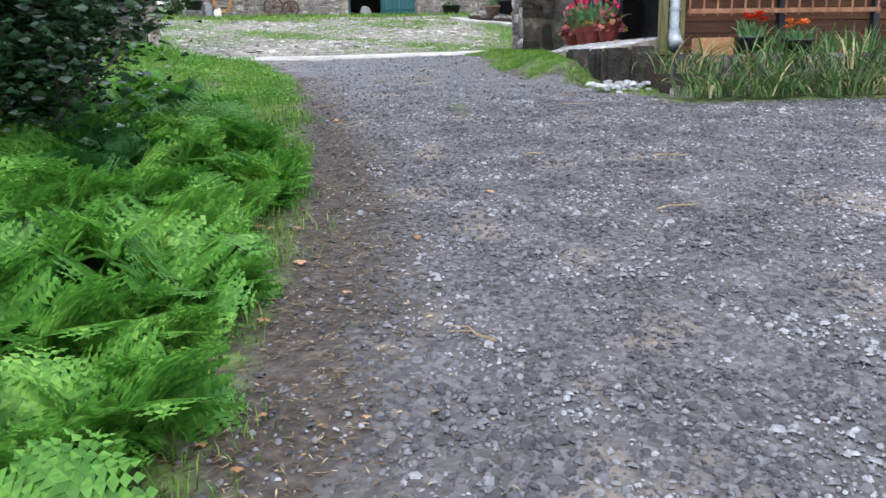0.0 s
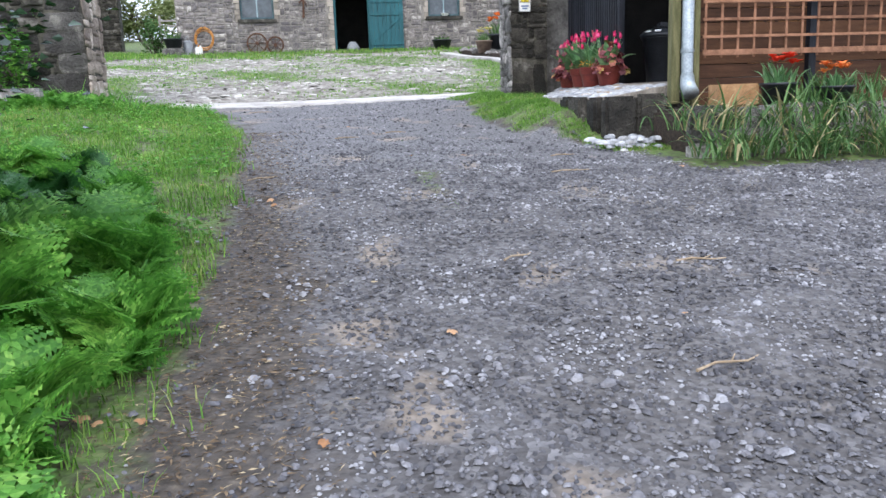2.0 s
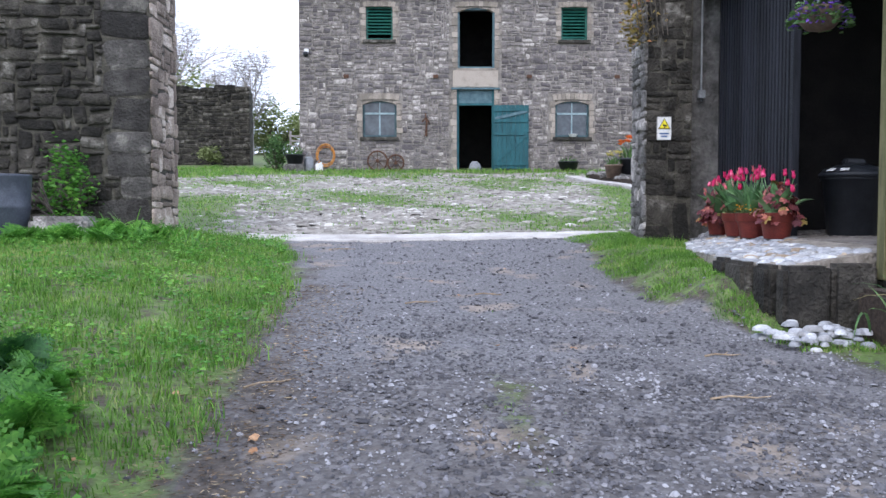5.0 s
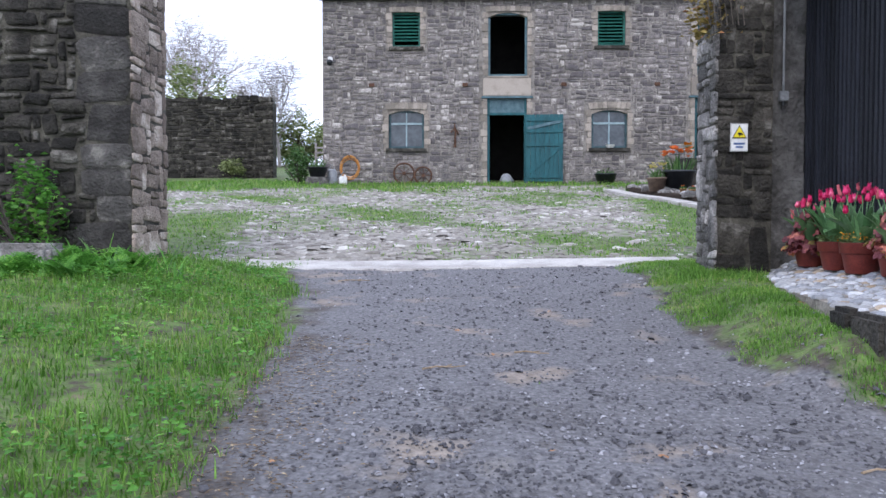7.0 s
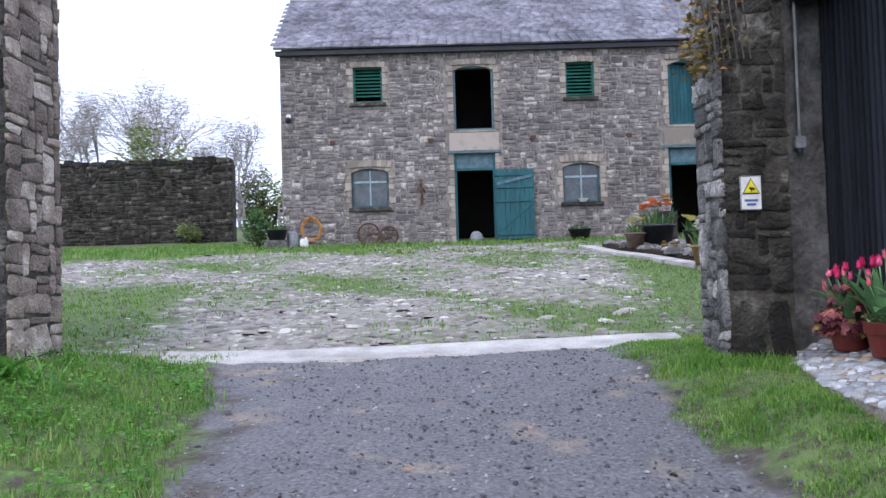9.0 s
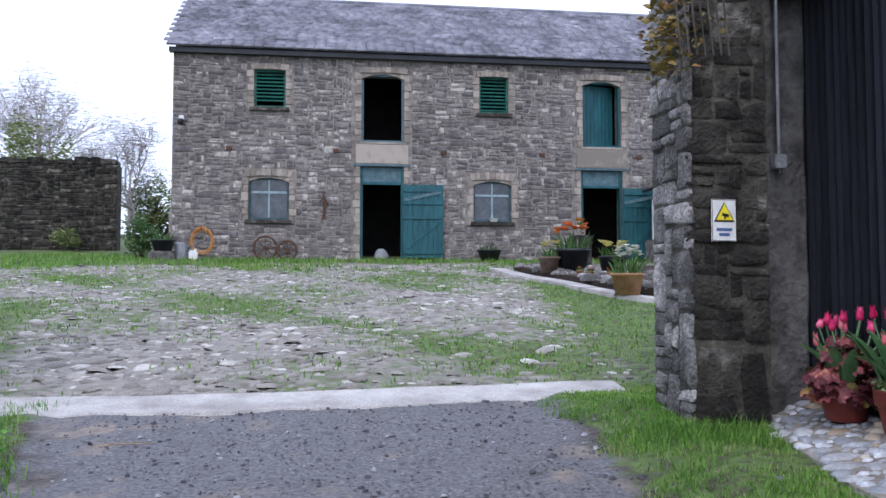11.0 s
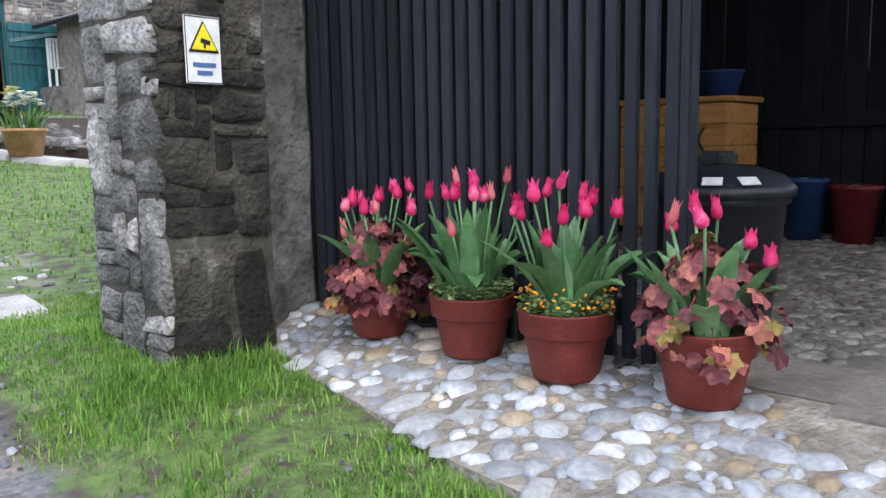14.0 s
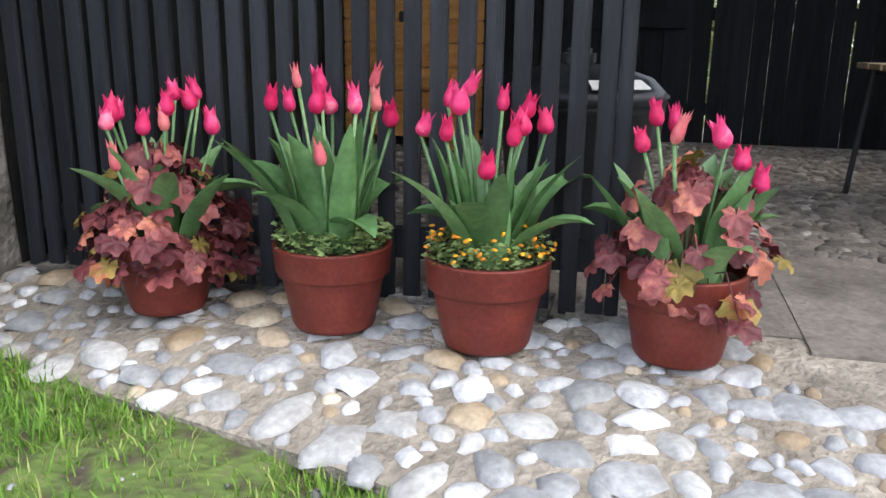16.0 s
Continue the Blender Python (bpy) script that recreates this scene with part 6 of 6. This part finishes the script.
# ---- plants of the west bank ----


def frond_mesh(name, mat, seed, length=0.5):
    """A finely cut fern frond along +x that arches over."""
    g = np.random.default_rng(seed)
    vs, fs = [], []

    def tri(a, b, c):
        k = len(vs)
        vs.extend((a, b, c))
        fs.append((k, k + 1, k + 2))

    n = 15
    spine = [Vector((length * (t * 0.92), 0, length * (0.75 * t - 0.75 * t * t))) for t in np.linspace(0, 1, n + 1)]
    for i in range(n):
        d = (spine[i + 1] - spine[i]).normalized()
        tri(spine[i] + Vector((0, 0.004, 0)), spine[i] - Vector((0, 0.004, 0)), spine[i + 1])
        f = i / n
        if f < 0.16:
            continue
        pl = length * 0.62 * (1 - 0.9 * (f - 0.16) / 0.84) ** 0.9 * g.uniform(0.8, 1.1)
        for s in (-1, 1):
            out = (Vector((0.45, s, -0.12)) + Vector(g.normal(0, 0.08, 3))).normalized()
            k = max(3, int(pl / 0.022))
            for j in range(k):
                p = spine[i] + out * pl * (j / k)
                q = spine[i] + out * pl * ((j + 1.1) / k)
                w = pl * 0.24 * (1 - 0.75 * j / k)
                side = d.cross(Vector((0, 0, 1))).cross(out).cross(out)
                side = (d - out * d.dot(out)).normalized()
                tip = p + side * w + out * w * 0.6
                tip2 = p - side * w + out * w * 0.6
                drop = Vector((0, 0, -0.15 * w))
                tri(p, q, tip + drop)
                tri(q, p, tip2 + drop)
    return array_mesh(name, [tuple(v) for v in vs], fs, mat)


FRONDS = [frond_mesh("frond", M_FERN, 401, 0.4), frond_mesh("frond", M_FERN, 402, 0.33), frond_mesh("frond", M_FERNDARK, 403, 0.4)]


def fern(seed, dark):
    g = np.random.default_rng(seed)
    f = thing("fern", "lush green feathery fern on the bank", "fern", (0, 0, 0), 0, "ferns on the bank")
    n = 11
    for k in range(n):
        ob = new("frond", FRONDS[2] if dark else FRONDS[int(g.integers(2))])
        ob.parent = f
        s = g.uniform(0.75, 1.15)
        ob.matrix_basis = pose(g.normal() * 0.04, g.normal() * 0.04, 0, 0, 0, 360 * k / n + g.uniform(-14, 14)) @ pose(0, 0, 0, g.normal() * 20, -g.uniform(0, 62), 0) @ Matrix.Diagonal((s, s, s, 1))
    return f


masters = [fern(410, False), fern(411, False), fern(412, True)]
g = np.random.default_rng(420)
spots = []
while len(spots) < 205:
    y = g.uniform(1.0, 7.2)
    e = float(left_edge(y))
    wide = 2.4 if y < 5 else 1.6
    near_edge = 0.2 if y < 5.0 else 0.2 + 0.3 * (y - 5.0)
    x = e - near_edge - g.random() ** 1.2 * wide
    if all((x - a) ** 2 + (y - b) ** 2 > 0.125 ** 2 for a, b in spots):
        spots.append((x, y))
for k, (x, y) in enumerate(spots):
    m = pose(x, y, ground_z(x, y) - 0.01, 0, 0, g.uniform(0, 360))
    s = g.uniform(0.6, 1.2) * (0.82 if x > float(left_edge(y)) - 0.5 else 1.0) * (0.7 if y > 5.6 else 1.0)
    kind = 2 if (x < float(left_edge(y)) - 0.9 and g.random() < 0.3) else int(g.integers(2))
    if k < 3:
        ob = masters[k]
        ob.matrix_basis = m @ Matrix.Diagonal((s, s, s, 1))
    else:
        ob = copy_thing(masters[kind], m)
        ob.matrix_basis = m @ Matrix.Diagonal((s, s, s, 1))
LEAF4 = np.array([(-0.5, 0, 0), (-0.1, -0.34, 0.14), (0.6, 0, -0.06), (-0.1, 0.34, 0.14), (0, 0, -0.03)])
LEAF4F = np.array([(0, 1, 4), (1, 2, 4), (2, 3, 4), (3, 0, 4)])


def leaf_cloud(g, n, centre, radii, size, shell=0.55, clumps=30):
    """Leaves gathered in uneven clumps about a centre."""
    d = g.normal(size=(clumps, 3))
    d /= np.linalg.norm(d, axis=1)[:, None]
    cc = d * (shell + (1 - shell) * g.random((clumps, 1))) * np.array(radii)
    p = cc[g.integers(0, clumps, n)] + g.normal(size=(n, 3)) * np.array(radii) * 0.2
    p = p + np.array(centre)
    return scatter(LEAF4, LEAF4F, p, g.uniform(0, 6.3, n), np.repeat(g.uniform(0.6, 1.2, (n, 1)) * size, 3, 1), g.normal(0, 0.9, n))


def branch(bm, p, d, length, rad, depth, g, ends=None):
    """A limb that forks into ever thinner ones."""
    p, d = Vector(p), Vector(d).normalized()
    pts = [p.copy()]
    for _ in range(3):
        d = (d + Vector(g.normal(0, 0.13, 3)) + Vector((0, 0, 0.05))).normalized()
        p = p + d * length / 3
        pts.append(p.copy())
    tube(bm, pts, rad, 6 if rad > 0.03 else 4, rad * 0.62)
    if ends is not None:
        ends.append(p.copy())
    if depth:
        for _ in range(3 if depth > 1 else 4):
            nd = (d + Vector(g.normal(0, 0.48, 3)) + Vector((0, 0, 0.12))).normalized()
            branch(bm, pts[-1 if g.random() < 0.6 else -2], nd, length * g.uniform(0.58, 0.85), rad * 0.58, depth - 1, g, ends)


holly = thing("holly_bush", "dark glossy holly bush overhanging the bank", "bush", (-1.62, 4.7, ground_z(-1.62, 4.7)))
g = np.random.default_rng(430)
for a in range(5):
    bm = bmesh.new()
    branch(bm, (-0.25 + g.normal() * 0.12, 0.2 + g.normal() * 0.12, -0.05), (math.cos(a * 1.3) * 0.6, math.sin(a * 1.3) * 0.6, 1), 0.55, 0.022, 1, g)
    part("stem", bm, M_BARK, holly)
vv, ff = leaf_cloud(g, 42000, (-0.12, 0.0, 1.15), (1.1, 1.05, 1.25), 0.066, 0.35, 70)
keep = (vv[:, 2].reshape(-1, 5).min(1) > 0.12)
idx = np.nonzero(keep)[0]
vv = vv.reshape(-1, 5, 3)[idx].reshape(-1, 3)
ff = (LEAF4F[None] + (np.arange(len(idx)) * 5)[:, None, None]).reshape(-1, 3)
tagged(part("crown", array_mesh("crown", vv, ff, M_HOLLY), M_HOLLY, holly), kind="stuff")


def leafy(name, at, radius, h, n, size, mat, seed, label, category="bush"):
    g = np.random.default_rng(seed)
    b = thing(name, label, category, at)
    bm = bmesh.new()
    for a in range(4):
        branch(bm, (0, 0, -0.1), (math.cos(a * 1.6) * 0.5, math.sin(a * 1.6) * 0.5, 1), h * 0.5, h * 0.03, 1, g)
    part("trunk", bm, M_BARK, b)
    vv, ff = leaf_cloud(g, n, (0, 0, h * 0.55), (radius, radius, h * 0.5), size, 0.5, 26)
    tagged(part("crown", array_mesh("crown", vv, ff, mat), mat, b), kind="stuff")
    return b


leafy("shrub", (-4.45, 31.6, ground_z(-4.45, 31.6)), 0.42, 1.15, 1500, 0.09, M_STRAP, 440, "small green shrub at the barn's corner")
leafy("shrub", (-8.3, 37.2, ground_z(-8.3, 37.2)), 0.5, 0.8, 900, 0.1, M_BUSH, 441, "low green weeds against the yard wall")
leafy("shrub", (-2.95, 12.15, ground_z(-2.95, 12.15)), 0.28, 0.85, 900, 0.06, M_FERN, 442, "leafy green weeds against the stone wall")
leafy("garden_bush", (10.6, 8.8, ground_z(10.6, 8.8)), 1.6, 2.6, 4000, 0.14, M_BUSH, 446, "pale green bush beyond the picket fence")
leafy("garden_bush", (11.0, 11.2, ground_z(11, 11.2)), 1.6, 2.4, 4000, 0.14, M_BUSH, 447, "pale green bush beyond the picket fence")
leafy("hedge_bush", (-11, 66, ground_z(-11, 66)), 3.0, 3.6, 6000, 0.24, M_BUSH, 443, "olive-green hedge bush beyond the field", "bush")
leafy("hedge_bush", (-15.5, 54, ground_z(-15.5, 54)), 2.3, 5.6, 6000, 0.24, M_BUSH, 444, "yellow-green budding tree beyond the yard wall", "tree")
leafy("hedge_bush", (-5.0, 62, ground_z(-5, 62)), 4.0, 3.2, 6000, 0.26, M_BUSH, 445, "pale green hedge beyond the field", "bush")
for k, (x, y, h) in enumerate(((-17, 60, 3.5), (-22, 62, 3.8), (-12.5, 63, 2.9), (-27, 60, 3.7), (-19.5, 66, 4.0))):
    g = np.random.default_rng(450 + k)
    t = thing("bare_tree", "bare haze-paled tree beyond the yard wall", "tree", (x, y, ground_z(x, y)), 0, "bare trees beyond the wall")
    bm = bmesh.new()
    ends = []
    for a in range(2):
        branch(bm, (0.3 * a, 0, -0.2), (g.normal() * 0.2, g.normal() * 0.2, 1), h, 0.16, 4, g, ends)
    part("trunk", bm, M_TWIG, t)
    p = np.array([ends[i] for i in g.integers(0, len(ends), 5000)]) + g.normal(0, 0.45, (5000, 3))
    vv, ff = scatter(np.array([(-0.5, 0, 0), (0.5, 0.02, 0), (0.5, -0.02, 0.02)]), np.array([(0, 1, 2)]), p, g.uniform(0, 6.3, 5000), np.repeat(g.uniform(0.3, 0.8, (5000, 1)), 3, 1), g.normal(0, 0.9, 5000))
    tagged(part("twig_spray", array_mesh("twig_spray", vv, ff, M_TWIG), M_TWIG, t), kind="stuff")

# strap-leaved plants at the foot of the west wall
for k in range(9):
    x, y = -2.95 + k * 0.17, 12.0 - 0.12 * (k % 3)
    clump("bluebell_clump", (x, y, ground_z(x, y)), 18, 0.34, 0.022, (M_FERN, M_STRAP), 470 + k, "fresh green strap-leaved clump at the foot of the wall", group="leafy clumps by the wall")
for k in range(16):
    g = np.random.default_rng(480 + k)
    x, y = -3.6 + g.uniform(0, 1.9), g.uniform(10.9, 12.1)
    s = g.uniform(0.55, 0.8)
    ob = copy_thing(masters[int(g.integers(2))], pose(x, y, ground_z(x, y) - 0.01, 0, 0, g.uniform(0, 360)))
    ob.matrix_basis = ob.matrix_basis @ Matrix.Diagonal((s, s, s, 1))

# broad-leaved weeds in the grass bank
g = np.random.default_rng(490)
n = 15000
cx, cy = g.uniform(-3.6, -0.1, 260), g.uniform(2.0, 12.8, 260)
k = g.integers(0, 260, n)
x, y = cx[k] + g.normal(0, 0.11, n), cy[k] + g.normal(0, 0.11, n)
ok = x < left_edge(y) - 0.06
x, y = x[ok], y[ok]
s = g.uniform(0.018, 0.046, len(x))
vv, ff = scatter(LEAF4, LEAF4F, np.stack([x, y, height(x, y) + g.uniform(0.01, 0.11, len(x))], -1), g.uniform(0, 6.3, len(x)), np.stack([s, s, s], -1), g.normal(0, 0.5, len(x)))
tagged(new("bank_weeds", array_mesh("bank_weeds", vv, ff, M_FERN)), "low bright green broad-leaved weeds in the grass", "weeds", kind="stuff")

# ---- turf, gravel and yard stones: what nobody could count ----
g = np.random.default_rng(500)


def fine_height(x, y):
    return height(x, y)


def turf_mask(x, y, g, power=1.0):
    wob = np.array([noise.noise(Vector((a * 1.7, b * 1.7, 2))) + 0.5 * noise.noise(Vector((a * 5, b * 5, 7))) for a, b in zip(x, y)])
    c = turf_cover(x, y) + 0.8 * wob + 0.02
    return g.random(len(x)) < np.clip((c - 0.25) / 0.6, 0, 1) ** power


def lawn(name, x0, x1, y0, y1, n, hmin, hmax, width, label, mask=None):
    x, y = g.uniform(x0, x1, n), g.uniform(y0, y1, n)
    k = turf_mask(x, y, g)
    if mask is not None:
        k &= mask(x, y)
    x, y = x[k], y[k]
    n = len(x)
    tuft = np.array([0.5 + 0.9 * (0.5 + 0.5 * noise.noise(Vector((a * 2.3, b * 2.3, 0)))) for a, b in zip(x, y)])
    h = g.uniform(hmin, hmax, n) * tuft
    a = g.uniform(0, 2 * math.pi, n)
    lean_ = g.uniform(0.15, 0.75, n)
    z = height(x, y) - 0.012
    c, s = np.cos(a), np.sin(a)
    w = width * g.uniform(0.6, 1.3, n)
    v = np.empty((n, 5, 3))
    for i, (f, q) in enumerate(((0, 1), (0, -1), (0.6, -0.75), (0.6, 0.75), (1, 0))):
        reach = h * lean_ * f * f
        v[:, i, 0] = x + c * reach - s * w * q / 2
        v[:, i, 1] = y + s * reach + c * w * q / 2
        v[:, i, 2] = z + h * f * (1 - 0.25 * lean_ * f)
    f = np.array([(0, 1, 2), (0, 2, 3), (3, 2, 4)])[None] + (np.arange(n) * 5)[:, None, None]
    ob = new(name, array_mesh(name, v.reshape(-1, 3), f.reshape(-1, 3), M_GRASS))
    return tagged(ob, label, "grass", kind="stuff")


def off_store(x, y):
    return (x < np.interp(y, [p[0] for p in prof], [p[1] for p in prof]) - 0.01) | (y < 8.5) | (y > 12.4)


lawn("grass", -4.5, 0.3, 0.6, 6, 26000, 0.03, 0.12, 0.006, "fresh green grass along the drive's edge")
lawn("grass", -4.5, 0.3, 5, 13.6, 105000, 0.02, 0.1, 0.007, "green grass bank beside the drive")
lawn("grass", 2.2, 4.0, 8.0, 14.0, 90000, 0.015, 0.062, 0.0055, "short patchy grass beside the store", off_store)
lawn("grass", 2.5, 3.75, 11.0, 12.28, 13000, 0.04, 0.115, 0.005, "long grass at the foot of the pier", lambda x, y: off_store(x, y) & (g.random(len(x)) < np.exp(-((x - 3.25) / 0.32) ** 2 - ((y - 12.1) / 0.42) ** 2)))
lawn("grass", 0.6, 2.2, 5.5, 9.2, 12000, 0.01, 0.035, 0.005, "sparse grass down the middle of the drive")
lawn("grass", -7, 7.5, 13.6, 29, 90000, 0.02, 0.075, 0.014, "patchy grass among the yard stones")
lawn("grass", -12, 12, 27, 34, 22000, 0.06, 0.18, 0.02, "grass verge in front of the barn", lambda x, y: (y < 31.9) | (x < -3.9))

# gravel chips
n = 170000
x, y = g.uniform(-0.6, 5.5, n), 0.9 + 13.0 * g.random(n) ** 1.25
k = (g.random(n) < 0.25 + 0.75 * smooth(0.1, 0.9, x - left_edge(y))) & (x < np.minimum(0.9 + 0.62 * (y + 0.5), 5.5)) & (g.random(n) > np.clip(turf_cover(x, y), 0, 0.97)) & off_store(x, y) & ((y < 7.3) | (x < 3.4)) & (g.random(n) > 0.8 * smooth(6.5, 10, y))
x, y = x[k], y[k]
a5 = np.linspace(0, 2 * math.pi, 6)[:5]
v = np.array([(math.cos(a), math.sin(a) * 0.9, -0.3) for a in a5] + [(0.62 * math.cos(a + 0.3), 0.66 * math.sin(a + 0.3), 0.75 + 0.15 * math.sin(a * 2)) for a in a5])
f = np.array([(i, (i + 1) % 5, 5 + (i + 1) % 5) for i in range(5)] + [(i, 5 + (i + 1) % 5, 5 + i) for i in range(5)] + [(5, 6, 7), (5, 7, 8), (5, 8, 9)])
s = np.clip(g.lognormal(-5.1, 0.48, len(x)), 0.0035, 0.026)
vv, ff = scatter(v, f, np.stack([x, y, height(x, y) + 0.004], -1), g.uniform(0, 6.3, len(x)), np.stack([s * g.uniform(0.9, 1.5, len(x)), s, s * 0.6], -1), g.normal(0, 0.35, len(x)))
tagged(new("gravel", array_mesh("gravel", vv, ff, M_GRAVEL)), "loose grey and bluish gravel chippings on the drive", "gravel", kind="stuff")

# leaf litter and straw along the foot of the bank
n = 9000
y = 1.0 + 9 * g.random(n) ** 1.2
x = left_edge(y) + g.normal(0.12, 0.22, n)
vv, ff = scatter(LEAF4, LEAF4F, np.stack([x, y, height(x, y) + g.uniform(0.006, 0.02, n)], -1), g.uniform(0, 6.3, n), np.stack([g.uniform(0.012, 0.045, n), g.uniform(0.003, 0.014, n), np.full(n, 0.012)], -1), g.normal(0, 0.3, n))
tagged(new("leaf_litter", array_mesh("leaf_litter", vv, ff, M_LITTER)), "brown leaf litter and straw along the grass edge", "leaf litter", kind="stuff")

# cobbles of the yard
n = 24000
x, y = g.uniform(-8, 6.5, n), 13.9 + 15.5 * g.random(n) ** 1.15
k = g.random(n) > np.clip(turf_cover(x, y) * 1.1, 0, 1)
x, y = x[k], y[k]
v, f = pebble(78, 6)
s = np.clip(g.lognormal(-3.35, 0.5, len(x)), 0.015, 0.11)
vv, ff = scatter(v, f, np.stack([x, y, height(x, y) - 0.004], -1), g.uniform(0, 6.3, len(x)), np.stack([s * g.uniform(0.9, 1.4, len(x)), s, s * 0.33], -1), g.normal(0, 0.2, len(x)))
tagged(new("yard_cobbles", array_mesh("yard_cobbles", vv, ff, M_YARD)), "pale worn stones paving the yard", "cobbles", kind="stuff")

# twigs, fallen leaves and light stones on the drive
for k, (x, y, L, a) in enumerate(((0.55, 2.6, 0.22, 120), (1.9, 3.9, 0.3, 15), (2.3, 4.9, 0.24, -8), (0.2, 7.3, 0.28, 40), (1.5, 5.2, 0.22, 35), (2.4, 7.1, 0.3, 5), (0.9, 9.2, 0.25, 20), (1.4, 9.6, 0.2, -15), (-0.05, 12.6, 0.3, 10), (2.6, 7.9, 0.22, 8))):
    t = thing("twig", "thin dry twig lying on the gravel", "twig", (x, y, ground_z(x, y) + 0.012), a, "twigs on the drive")
    bm = bmesh.new()
    tube(bm, [(-L / 2, 0, 0), (-L / 6, 0.02, 0.006), (L / 5, -0.015, 0.004), (L / 2, 0.02, 0)], 0.006, 6, 0.003)
    tube(bm, [(0, 0, 0.004), (L / 4, 0.06, 0.006)], 0.004, 5, 0.002)
    part("stick", bm, M_STICK, t)
leaf = lobed_leaf("dead_leaf", M_DEADLEAF, 600, 5)
for k in range(26):
    x, y = g.uniform(-0.35, 0.3), g.uniform(1.6, 8)
    if k > 15:
        x, y = g.uniform(0.5, 3.3), g.uniform(3, 12)
    ob = new("fallen_leaf", leaf)
    s = g.uniform(0.015, 0.035)
    ob.matrix_basis = pose(x, y, ground_z(x, y) + 0.02, g.normal() * 10, g.normal() * 10, g.uniform(0, 360)) @ Matrix.Diagonal((s, s, s, 1))
    tagged(ob, "curled brown fallen leaf on the gravel", "leaf", "fallen leaves on the drive")
